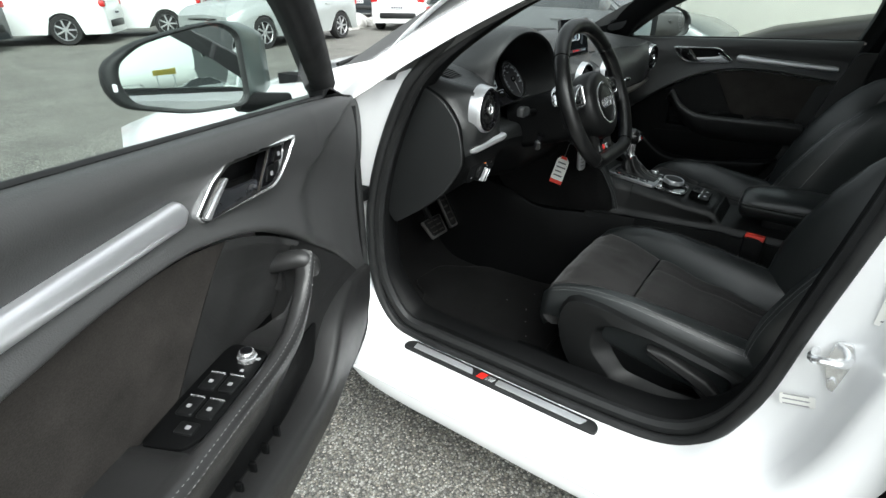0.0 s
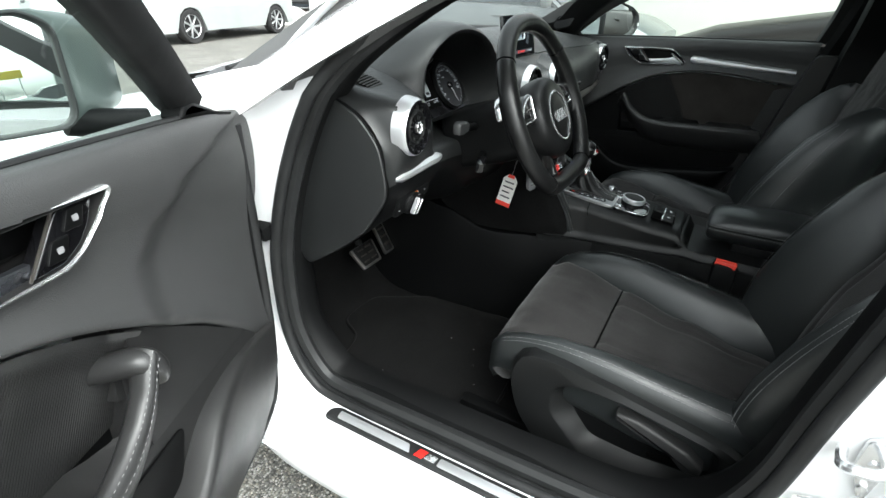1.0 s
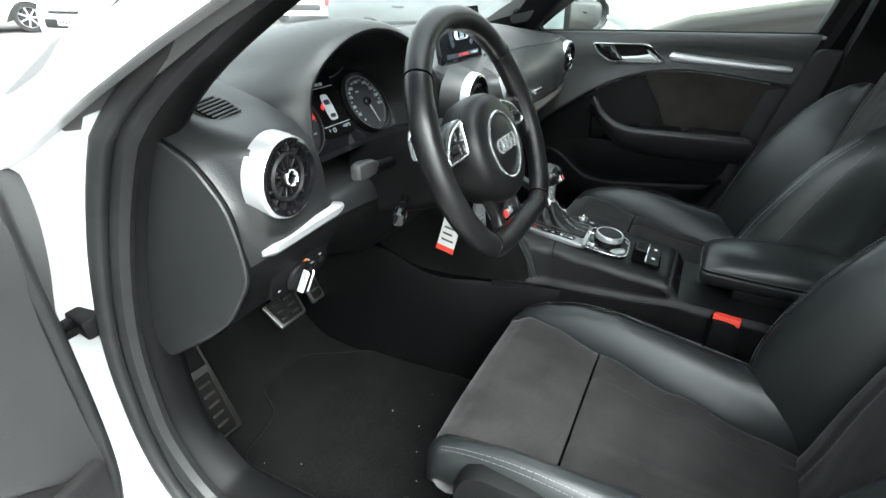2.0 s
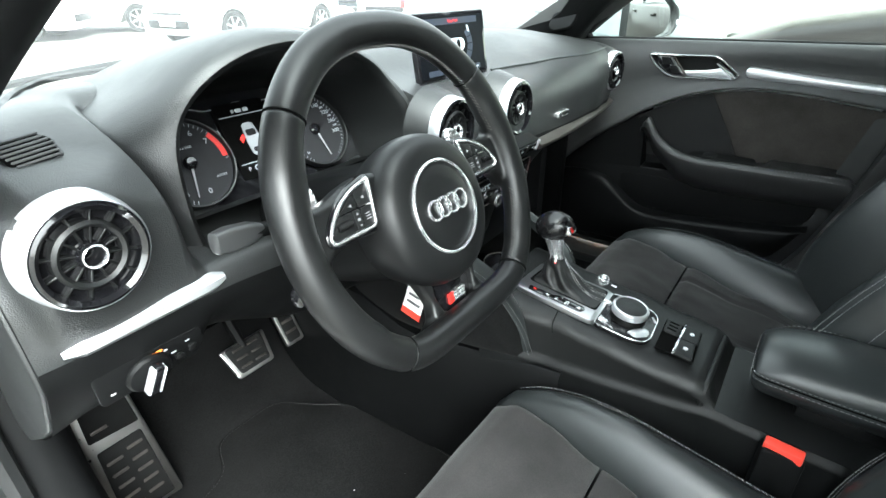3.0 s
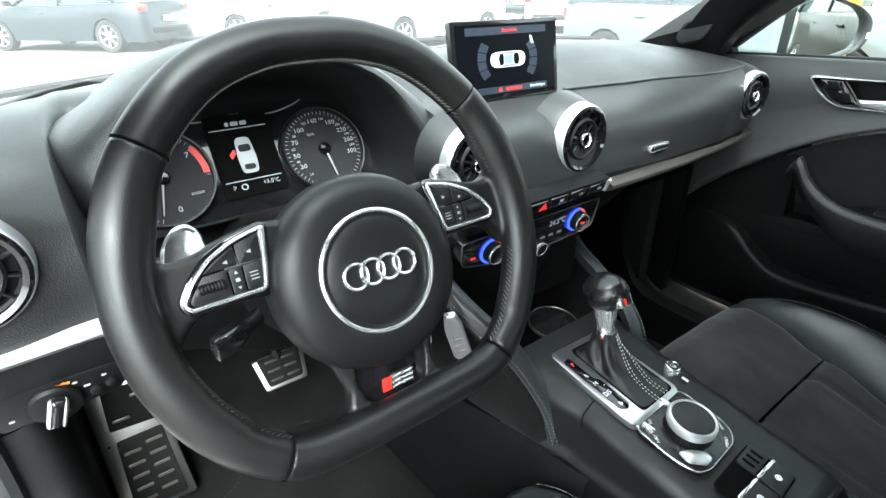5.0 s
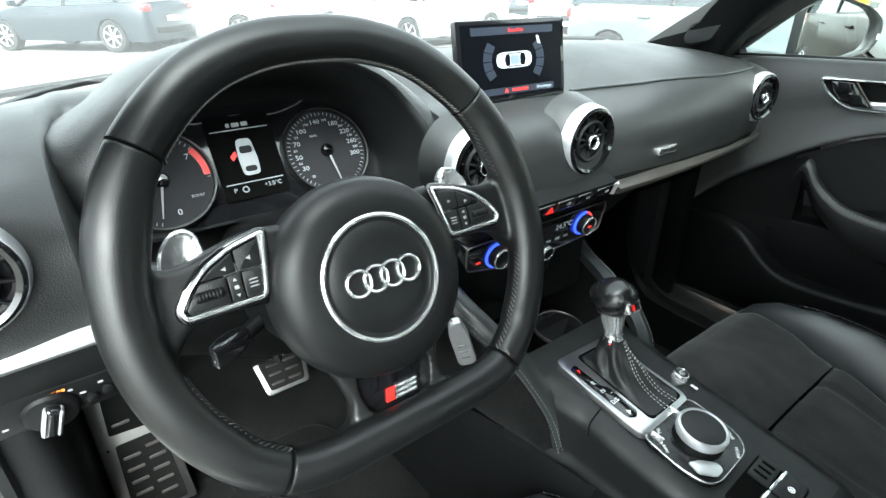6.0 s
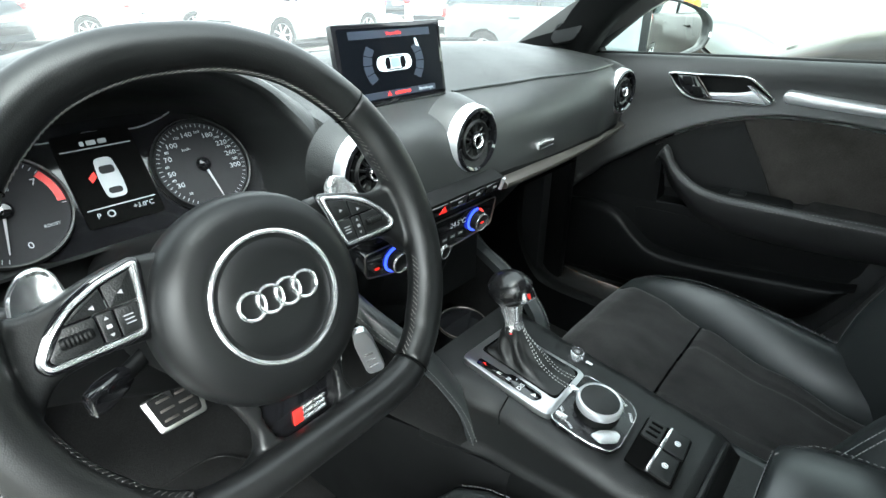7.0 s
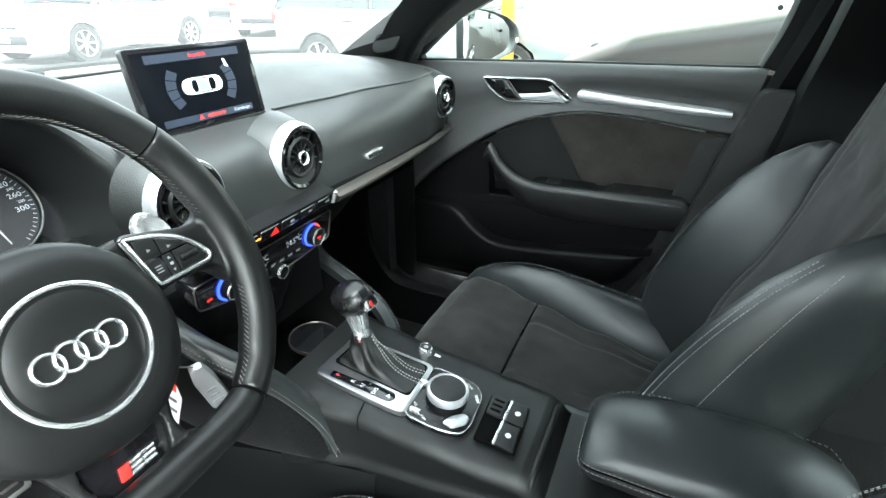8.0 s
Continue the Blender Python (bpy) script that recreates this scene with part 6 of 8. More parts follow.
def arm_ring(y, k, squeeze=1.0):
    """One section of the pad; k draws it in towards its middle."""
    l, r = table(y, [(-0.06, -0.030, 0.090), (0.0, -0.044, 0.108), (0.13, -0.047, 0.102), (0.232, -0.045, 0.086)])
    mid, zm = (l + r) / 2, 0.626
    top = table(y, [(-0.06, 0.652), (0.05, 0.664), (0.20, 0.660), (0.232, 0.652)])[0]
    pr = [(l + 0.040, 0.578), (l + 0.016, 0.592), (l + 0.003, 0.610), (l - 0.0005, 0.622), (l + 0.0015, 0.6265), (l, 0.631), (l + 0.004, top - 0.018), (l + 0.014, top - 0.008), (l + 0.035, top - 0.001), (mid, top + 0.003),
          (r - 0.030, top), (r - 0.012, top - 0.006), (r - 0.003, top - 0.016), (r, 0.628), (r - 0.006, 0.608), (r - 0.022, 0.590), (r - 0.045, 0.578)]
    return [Vector((mid + (x - mid) * k, y, zm + (z - zm) * squeeze)) for x, z in pr]


bm = B()
loft(bm, [arm_ring(y, k, q) for y, k, q in ((0.236, 0.66, 0.30), (0.2355, 0.80, 0.55), (0.233, 0.90, 0.78), (0.227, 0.965, 0.92), (0.216, 0.995, 0.99), (0.19, 1, 1), (0.14, 1, 1), (0.08, 1, 1), (0.02, 1, 1), (-0.02, 1, 1), (-0.045, 0.98, 0.96), (-0.062, 0.90, 0.85), (-0.070, 0.75, 0.6))])
pad = part("arm_pad", bm, LEATHER, arm, "padded black leather top", angle=70)
for dz in (-0.0048, 0.0048):
    bm = B()
    line = [(arm_ring(y, 1)[4].x - 0.0022, y, 0.6265 + dz) for y in (-0.04, 0.02, 0.08, 0.14, 0.19, 0.214)] + [(-0.0425, 0.228, 0.6265 + dz), (-0.036, 0.2345, 0.6265 + dz), (-0.026, 0.2372, 0.6265 + dz), (0.02, 0.2378, 0.6265 + dz), (0.07, 0.2368, 0.6265 + dz)]
    stitches(bm, resample(spline(line, 5), 60), 0.0042, 0.0009, 0.0011, 0.0, (-1, 0.4, 0.1))
    part("stitching", bm, THREAD, pad)
bm = B()
tube(bm, resample(spline([(arm_ring(y, 1)[4].x - 0.0006, y, 0.6265) for y in (-0.04, 0.02, 0.08, 0.14, 0.19, 0.214)] + [(-0.0412, 0.228, 0.6265), (-0.034, 0.2338, 0.6265), (-0.022, 0.2362, 0.6265), (0.06, 0.2364, 0.6265)], 5), 40), 0.0013, 6)
part("seam", bm, VOID, pad)
bm = B()
edge = [(0.045, 0.234, 0.646)] + [tuple(arm_ring(y, 1)[11] + Vector((0.001, 0, 0.0014))) for y in (0.20, 0.14, 0.08, 0.02, -0.02)] + [(0.090, -0.048, 0.648), (0.06, -0.062, 0.645)]
stitches(bm, resample(spline(edge, 5), 50), 0.0036, 0.0010, 0.0011, 0.0010)
part("stitching", bm, THREAD, pad)
bm = B()
box(bm, (0.028, 0.06, 0.565), (0.09, 0.22, 0.05), 0.01)
part("arm_foot", bm, HARD, arm)

# ---- front seats ----
def polar(poly, mid, n):
    """The outline met by n even rays from a point within it."""
    out = []
    for i in range(n):
        a = 2 * math.pi * i / n
        dx, dz = math.cos(a), math.sin(a)
        best = 0.0
        for (y0, z0), (y1, z1) in zip(poly, list(poly[1:]) + [poly[0]]):
            ey, ez = y1 - y0, z1 - z0
            den = dx * ez - dz * ey
            if abs(den) < 1e-9:
                continue
            r = ((y0 - mid[0]) * ez - (z0 - mid[1]) * ey) / den
            q = ((y0 - mid[0]) * dz - (z0 - mid[1]) * dx) / den
            if -1e-6 <= q <= 1 + 1e-6 and r > best:
                best = r
        out.append((mid[0] + dx * best, mid[1] + dz * best))
    return out


def seat(cx, mirror, dy, dz, back, label):
    """A sports seat; mirror=-1 puts the valance on the left (towards the driver's door)."""
    st = thing("seat", (cx, 0.25, 0.22), label, "car seat", "front seats")

    def W(u, y, z):
        return Vector((cx - mirror * u, y + dy, z + dz))

    def top_z(y):
        """Height of the middle of the cushion along its length."""
        return table(y, [(0.02, 0.415), (0.10, 0.425), (0.25, 0.448), (0.40, 0.470), (0.50, 0.492), (0.555, 0.497), (0.59, 0.480), (0.61, 0.445)])[0]

    def half(y):
        """Half the width of the suede between the bolsters."""
        return table(y, [(0.03, 0.112), (0.14, 0.120), (0.25, 0.138), (0.40, 0.166), (0.54, 0.184), (0.61, 0.180)])[0]

    def panel(y0, y1, ny, crown, seams, name, lab):
        """A suede cushion panel with turned-down edges, soft folds and sewn channels."""
        bm = B()
        rows = []
        nu = 40
        for j in range(ny + 1):
            y = mix(y0, y1, j / ny)
            row = []
            for i in range(nu + 1):
                k = 2 * i / nu - 1
                u = k * half(y)
                e = min((1 - abs(k)) * half(y), (y - y0) if y0 > 0.1 else 1, (y1 - y) if y1 < 0.5 else 1)
                z = top_z(y) + crown * (1 - k * k) - 0.009 * math.exp(-(e / 0.006) ** 2)
                if seams:
                    z -= 0.006 * math.exp(-((abs(k) - mix(0.64, 0.52, (y - y0) / (y1 - y0))) / 0.035) ** 2)
                z += 0.0030 * noise.noise((u * 11, y * 14, 3.0)) + 0.0014 * noise.noise((u * 34, y * 30, 5.0))
                row.append(W(u, y, z))
            rows.append(row)
        loft(bm, rows, closed=False, caps=False)
        return part(name, bm, SUEDE, st, lab, angle=80)

    panel(0.402, 0.606, 16, 0.006, False, "thigh_support", "dark grey suede thigh support")
    panel(0.02, 0.398, 26, 0.004, True, "seat_centre", "dark grey suede seat centre with sewn channels")
    # bolsters
    RIDGE = ((0.00, 0.480, 0.225), (0.06, 0.490, 0.232), (0.16, 0.503, 0.238), (0.28, 0.520, 0.240), (0.38, 0.533, 0.240), (0.46, 0.533, 0.238), (0.53, 0.518, 0.232), (0.575, 0.496, 0.224), (0.602, 0.462, 0.212))
    for s in (-1, 1):
        bm = B()
        rings, seam = [], []
        for y, zr, uo in RIDGE:
            zc, ui = top_z(y), half(y)
            ur = mix(ui, uo, 0.62)
            up = max(zr - zc, 0.002)
            o = [(ui - 0.004, zc - 0.03), (ui, zc - 0.010), (mix(ui, ur, 0.22), zc + up * 0.34), (mix(ui, ur, 0.5), zc + up * 0.70), (mix(ui, ur, 0.8), zc + up * 0.95), (ur, zc + up), (mix(ur, uo, 0.55), zc + up - 0.006), (uo - 0.004, zc + up - 0.018), (uo, zc + up - 0.036), (uo + 0.002, zc - 0.06), (uo - 0.03, zc - 0.11), (ui, zc - 0.10)]
            rings.append([W(s * u, y, z + 0.0012 * noise.noise((u * 20, y * 20, 2.0))) for u, z in o])
            seam.append(((mix(ur, uo, 0.62), zc + up - 0.0065), (uo - 0.006, zc + up - 0.0145), y))
        loft(bm, rings)
        bol = part("seat_bolster", bm, LEATHER, st, "black leather side bolster", angle=80)
        for j in (0, 1):
            bm = B()
            line = [W(s * q[j][0], q[2], q[j][1] + 0.001) for q in seam[1:-1]]
            stitches(bm, resample(spline(line, 6), 50), 0.0030, 0.0014, 0.0010, 0.0018)
            part("stitching", bm, SEAT_THREAD, bol)
    # front roll under the thigh support
    bm = B()
    rings = []
    for u in np.linspace(-0.215, 0.215, 14):
        e = 1 - 0.35 * (abs(u) / 0.215) ** 6
        rings.append([W(u, 0.565 + 0.045 * e * math.cos(a), 0.415 + 0.050 * e * math.sin(a)) for a in np.linspace(0, 2 * math.pi, 13)[:-1]])
    loft(bm, rings)
    part("cushion_front", bm, SUEDE, st, "dark grey suede cushion front", angle=80)

    # backrest, leaning
    def Q(u, h, d):
        return Vector((cx - mirror * u, 0.075 + dy - back - 0.33 * h + d * 0.95 + 0.05 * h * h, 0.44 + dz + h * 0.95 + d * 0.31))

    def bw(h):
        return table(h, [(-0.03, 0.118), (0.10, 0.125), (0.25, 0.140), (0.36, 0.165), (0.45, 0.200), (0.60, 0.190), (0.72, 0.150), (0.80, 0.125), (0.86, 0.10)])[0]

    bm = B()
    rows = []
    for j in range(49):
        h = mix(-0.03, 0.86, j / 48)
        row = []
        for i in range(41):
            k = 2 * i / 40 - 1
            u = k * bw(h)
            g = math.exp(-((abs(u) - mix(0.050, 0.150, (max(0, h) / 0.6) ** 1.3)) / 0.006) ** 2) * (h < 0.62)
            g += math.exp(-((h - 0.47 - 0.10 * (u / 0.15) ** 2) / 0.006) ** 2) * (abs(u) < 0.11)
            d = 0.010 * (1 - k * k) + 0.020 * math.exp(-((h - 0.16) / 0.13) ** 2) - 0.006 * g - 0.030 * abs(k) ** 14 + 0.05 * max(0, h - 0.5)
            d += 0.0028 * noise.noise((u * 12, h * 12, 7.0)) + 0.0012 * noise.noise((u * 34, h * 34, 9.0))
            row.append(Q(u, h, d))
        rows.append(row)
    loft(bm, rows, closed=False, caps=False)
    part("back_centre", bm, SUEDE, st, "dark grey suede backrest centre with sewn channels", angle=80)
    BACK = ((-0.04, 0.222, 0.085), (0.02, 0.236, 0.118), (0.10, 0.244, 0.132), (0.19, 0.246, 0.130), (0.28, 0.244, 0.116), (0.36, 0.238, 0.094), (0.42, 0.228, 0.066), (0.46, 0.216, 0.036), (0.48, 0.206, 0.012))
    for s in (-1, 1):
        bm = B()
        rings, seam = [], []
        for h, uo, d in BACK:
            ui = bw(h) - 0.004
            ur = mix(ui, uo, 0.72)
            o = [(ui, -0.03), (ui + 0.002, 0.0), (mix(ui, ur, 0.25), d * 0.36), (mix(ui, ur, 0.55), d * 0.74), (mix(ui, ur, 0.85), d * 0.96), (ur, d), (mix(ur, uo, 0.6), d - 0.006), (uo, d - 0.022), (uo + 0.006, d * 0.5), (uo + 0.004, -0.02), (uo - 0.03, -0.07), (ui, -0.07)]
            rings.append([Q(s * u, h, dd) for u, dd in o])
            seam.append(((mix(ur, uo, 0.70), d - 0.0065), (mix(ur, uo, 0.88), d - 0.0125), (uo + 0.006, d * 0.52), h))
        loft(bm, rings)
        bol = part("back_bolster", bm, LEATHER, st, "black leather backrest bolster", angle=80)
        for j in (0, 1, 2):
            bm = B()
            line = [Q(s * (q[j][0] + 0.0006), q[3], q[j][1] + 0.001) for q in seam[:-2]]
            stitches(bm, resample(spline(line, 6), 50), 0.0030, 0.0014, 0.0010, 0.0018, (0, 0.9, 0.4))
            part("stitching", bm, SEAT_THREAD, bol)
    # back shell
    bm = B()
    rings = []
    for h, w in ((-0.04, 0.20), (0.1, 0.225), (0.3, 0.23), (0.45, 0.212), (0.6, 0.195), (0.72, 0.155), (0.80, 0.128), (0.87, 0.10)):
        e = 0.05 * max(0, h - 0.5)
        rings.append([Q(u, h, d + e) for u, d in ((-w, -0.03), (-w * 0.9, -0.075), (0, -0.10), (w * 0.9, -0.075), (w, -0.03), (w * 0.7, -0.025), (-w * 0.7, -0.025))])
    loft(bm, rings)
    part("back_shell", bm, LEATHER, st, angle=60)
    # base with valance on the door side
    bm = B()
    box(bm, (cx, 0.28, 0.33), (0.36, 0.46, 0.12), 0.03)
    part("seat_base", bm, HARD, st)
    for s in (-1, 1):
        if s != mirror:
            vf = frame3((cx + s * 0.228, dy, 0), (0, s, 0), (0, 0, 1))
            bm = B()
            val = [(0.560, 0.455), (0.585, 0.42), (0.580, 0.36), (0.545, 0.30), (0.48, 0.275), (0.20, 0.325), (0.10, 0.345), (0.05, 0.36), (0.05, 0.42), (0.12, 0.425), (0.30, 0.430), (0.48, 0.455)]
            slab(bm, [(s * y, z) for y, z in rounded(val, 0.025, 4)], -0.03, 0.012, 0.012, vf, 4)
            part("side_valance", bm, LOWSKIN, st, "black plastic seat side cover")
            continue
        # door side: a bulged cover with a deep tray for the lever
        vf = frame3((cx + s * 0.262, dy + 0.015, 0), (0, s, 0), (0, 0, 1))
        mid = (0.27, 0.385)
        outer = rounded([(0.500, 0.508), (0.525, 0.46), (0.523, 0.40), (0.502, 0.34), (0.445, 0.268), (0.33, 0.24), (0.07, 0.26), (0.06, 0.40), (0.085, 0.437), (0.15, 0.458), (0.30, 0.488), (0.42, 0.508)], 0.025, 5)
        lip = rounded([(0.425, 0.452), (0.428, 0.385), (0.335, 0.288), (0.161, 0.288), (0.118, 0.32), (0.118, 0.430), (0.145, 0.440), (0.29, 0.468), (0.38, 0.470)], 0.02, 5)
        floor_ = rounded([(0.405, 0.442), (0.385, 0.385), (0.345, 0.337), (0.25, 0.328), (0.15, 0.335), (0.130, 0.36), (0.130, 0.420), (0.28, 0.455), (0.37, 0.458)], 0.016, 5)
        loops = [polar(p, mid, 72) for p in (outer, outer, outer, lip, lip, floor_)]
        rings = []
        for lp, k, d in zip(loops, (1.0, 1.0, 0.97, 1.035, 0.995, 1.0), (-0.05, -0.020, -0.006, 0.0, -0.002, -0.034)):
            rings.append([vf @ Vector((s * (mid[0] + (y - mid[0]) * k), mid[1] + (z - mid[1]) * k, d)) for y, z in lp])
        bm = B()
        loft(bm, rings, caps=False)
        va = part("side_valance", bm, SOFT, st, "black plastic seat side cover", angle=35)
        bm = B()
        slab(bm, [(s * y, z) for y, z in polar(floor_, mid, 72)], -0.044, -0.033, 0, vf)
        part("side_recess", bm, HARD, va)
        bm = B()
        slab(bm, [(s * y, z) for y, z in rounded([(0.235, 0.352), (0.232, 0.338), (0.165, 0.338), (0.135, 0.352), (0.14, 0.365), (0.18, 0.356)], 0.006, 4)], -0.034, -0.030, 0.001, vf)
        part("lever_slot", bm, VOID, va)
        bm = B()
        lev = [(s * y, z) for y, z in rounded([(0.302, 0.446), (0.300, 0.430), (0.26, 0.412), (0.20, 0.395), (0.168, 0.366), (0.140, 0.368), (0.136, 0.388), (0.165, 0.412), (0.215, 0.430), (0.26, 0.444)], 0.006, 4)]
        slab(bm, lev, -0.03, 0.004, 0.007, vf, 4)
        part("seat_lever", bm, LOWSKIN, va, "black seat height lever")
    # rails
    for u in (-0.19, 0.19):
        bm = B()
        box(bm, (cx + u, 0.36, 0.246), (0.035, 0.60, 0.03), 0.006)
        part("seat_rail", bm, HARD, st)
    return st


seat(-0.352, -1, -0.015, 0.0, 0.045, "black leather and dark suede driver's seat")
seat(0.338, 1, 0.022, 0.028, 0.0, "black leather and dark suede passenger seat")

# belt buckle beside the driver's seat
bk = thing("belt_buckle", (-0.085, 0.17, 0.45), "black belt buckle with a red release button", "belt buckle")
bm = B()
slab(bm, rrect(0.054, 0.105, 0.008, 4), -0.013, 0.013, 0.004, frame3((-0.093, 0.172, 0.505), (0.10, -1, 0), (0, 0, 1)))
b1 = part("buckle_body", bm, HARD, bk)
bm = B()
box(bm, (0, 0, 0), (0.019, 0.049, 0.016), 0.003, pose(-0.093, 0.172, 0.5575, 0, 0, -6))
part("release_button", bm, BUCKLE_RED, b1, "red release button")
bm = B()
tube(bm, [(-0.083, 0.168, 0.46), (-0.084, 0.16, 0.40), (-0.085, 0.15, 0.30)], 0.012, 8)
part("buckle_stem", bm, HARD, bk)

# ---- front doors ----
# A door is drawn lying along s (rearwards from its front edge), w (into the cabin) and z (up).
def door(name, M, driver, label):
    dr = thing(name, M @ Vector((0.4, 0, 0.35)), label, "car door", "front doors")

    def P(nm, bm, mat, parent=dr, lab="", angle=45):
        if not driver:
            # the closed door's lines sit further forward and climb rearwards
            for v in bm.verts:
                k = max(0.0, min(1.0, (0.93 - v.co.x) / 0.33))
                v.co.z += 0.05 * v.co.x * max(0.0, min(1.0, (0.95 - v.co.z) / 0.22))
                v.co.x -= 0.024 * k * k * (3 - 2 * k)
        return part(nm, bm, mat, parent, lab, M, angle)

    def lay(bm, pts, w0, w1, bev=0.0, seg=3):
        """A flat outline (s, z) raised from w0 to w1."""
        f = Matrix(((1, 0, 0, 0), (0, 0, 1, 0), (0, 1, 0, 0), (0, 0, 0, 1)))
        slab(bm, pts, w0, w1, bev, f, seg)

    belt = [(0.02, 0.962), (0.10, 0.984), (0.30, 0.994), (0.60, 1.003), (0.93, 1.012)]
    # outer skin
    bm = B()
    rows = []
    for z in np.linspace(0.33, 0.985, 12):
        k = (z - 0.33) / 0.655
        bulge = -0.085 - 0.030 * math.sin(math.pi * min(1, k * 0.95)) + 0.02 * k
        s1 = mix(0.70, 0.98, min(1, k * 1.6) ** 0.7)
        rows.append([(mix(-0.015, s1, t), bulge + 0.028 * (2 * t - 1) ** 6 - 0.006 * math.exp(-((k - 0.72) / 0.03) ** 2), z) for t in np.linspace(0, 1, 15)])
    loft(bm, rows, closed=False, caps=False)
    P("outer_skin", bm, WHITE, lab="white painted outer skin")
    bm = B()
    lay(bm, rounded([(-0.01, 0.96), (-0.012, 0.50), (0.05, 0.355), (0.30, 0.335), (0.67, 0.345), (0.78, 0.43), (0.86, 0.62), (0.955, 0.985)], 0.03), -0.080, -0.062, 0.006)
    P("door_shell", bm, WHITE, lab="white painted inner shell edge")
    # rubber edge
    bm = B()
    tube(bm,
         [(v.x, -0.012, v.y) for v in spline([(a, b, 0) for a, b in ((0.0, 0.95), (-0.004, 0.60), (0.012, 0.46), (0.06, 0.372), (0.30, 0.343), (0.665, 0.355), (0.765, 0.42), (0.835, 0.58), (0.935, 0.98))], 5)], 0.009, 8)
    P("edge_seal", bm, RUBBER, lab="black rubber edge seal")
    # lower part of the inner panel, leaving the inset free
    bm = B()
    lay(bm, rounded([(0.83, 0.625), (0.80, 0.53), (0.745, 0.42), (0.66, 0.365), (0.30, 0.352), (0.12, 0.36), (0.06, 0.40), (0.025, 0.48), (0.012, 0.51), (0.05, 0.56), (0.115, 0.625)], 0.01, 3), -0.062, 0.0, 0.006)
    lay(bm, [(0.113, 0.620), (0.20, 0.69), (0.30, 0.765), (0.345, 0.79), (0.352, 0.70), (0.356, 0.620)], -0.060, 0.001, 0.0)
    lay(bm, [(0.012, 0.49), (0.06, 0.58), (0.12, 0.65), (0.19, 0.71), (0.27, 0.765), (0.345, 0.81), (0.365, 0.70), (0.2, 0.6)], -0.06, -0.017, 0.0)
    # same panel on both doors; the passenger's shade is put into a darker plastic
    P("lower_panel", bm, LOWSKIN if driver else HARD, lab="charcoal plastic lower door panel, darkened on the shaded passenger side")
    bm = B()
    lay(bm, [(0.28, 0.56), (0.84, 0.58), (0.88, 0.74), (0.28, 0.76)], -0.060, -0.052, 0.0)
    P("bin_backing", bm, HARD)
    bm = B()
    lay(bm, [(s, z - 0.022) for s, z in belt] + [(0.93, 0.955), (0.02, 0.90)], -0.062, -0.010, 0.0)
    P("belt_channel", bm, HARD)
    # upper pad with a soft roll along the belt; its lower border arches over the inset
    arch = [(0.012, 0.515), (0.10, 0.60), (0.19, 0.685), (0.265, 0.738), (0.335, 0.788), (0.41, 0.832), (0.48, 0.861), (0.55, 0.878), (0.61, 0.884), (0.70, 0.880), (0.79, 0.866), (0.897, 0.848)]
    A = spline([(s, z, 0) for s, z in arch], 6)
    T = resample(spline([(-0.046 if driver else 0.02, 0.966, 0)] + [(s, z, 0) for s, z in belt[1:]], 8), 240)
    A = resample(A, 240)
    ho = rounded([(0.334, 0.961), (0.42, 0.963), (0.500, 0.9655), (0.520, 0.954), (0.558, 0.918), (0.548, 0.9065), (0.40, 0.9035), (0.378, 0.912), (0.350, 0.936)], 0.010, 5)

    def in_bowl(s, z):
        odd = False
        for (x0, z0), (x1, z1) in zip(ho, ho[1:] + ho[:1]):
            if (z0 > z) != (z1 > z) and s < x0 + (z - z0) / (z1 - z0) * (x1 - x0):
                odd = not odd
        return odd

    def dish(s, z):
        """The pad falls back towards its front edge behind a soft crease."""
        edge = table(z, [(0.60, 0.335), (0.78, 0.335), (0.84, 0.325), (0.88, 0.295), (0.92, 0.235), (0.95, 0.13), (0.97, 0.02), (0.98, -0.06)])[0]
        k = max(0.0, min(1.0, (edge - s) / 0.07))
        return -0.07 * max(0.0, 0.25 - s) - (0.012 * k * k * (3 - 2 * k) if driver else 0.0)

    steps = [(0.0, -0.012), (0.0, 0.004), (0.02, 0.014), (0.08, 0.021), (0.18, 0.024), (0.29, 0.021), (0.38, 0.015), (0.47, 0.010), (0.60, 0.008), (0.72, 0.010), (0.83, 0.015), (0.93, 0.021), (0.985, 0.016), (1.0, 0.004), (1.0, -0.01)]
    fine = [(min(1.0, max(0.0, v.x)), v.y) for v in spline([(k, w, 0) for k, w in steps], 7)]
    bm = B()
    rows = []
    for k, w in fine:
        rows.append([(mix(t.x, a.x, k), w + dish(mix(t.x, a.x, k), mix(t.y, a.y, k)), mix(t.y, a.y, k)) for t, a in zip(T, A)])
    loft(bm, rows, closed=False, caps=False)
    gone = [f for f in bm.faces if in_bowl(f.calc_center_median().x, f.calc_center_median().z)]
    bmesh.ops.delete(bm, geom=gone, context="FACES")
    pad = P("upper_pad", bm, DOORSKIN, lab="soft charcoal upper door pad", angle=70)
    # belt weatherstrip and its dark gap
    bm = B()
    tube(bm, [(v.x, -0.012, v.y + 0.001) for v in spline([(s, z, 0) for s, z in belt], 8)], 0.0042, 8)
    P("belt_strip", bm, RUBBER, pad, "black belt weatherstrip")
    # inset sloping back under the arch: speaker mesh in front, suede behind
    def top(s):
        for a, b in zip(A, A[1:]):
            if a.x <= s <= b.x:
                return mix(a.y, b.y, (s - a.x) / (b.x - a.x)) - 0.006
        return 0.845

    def patch(bm, l0, l1, lift=0.0, nu=16, nv=10):
        rows = []
        for v in np.linspace(0, 1, nv):
            row = []
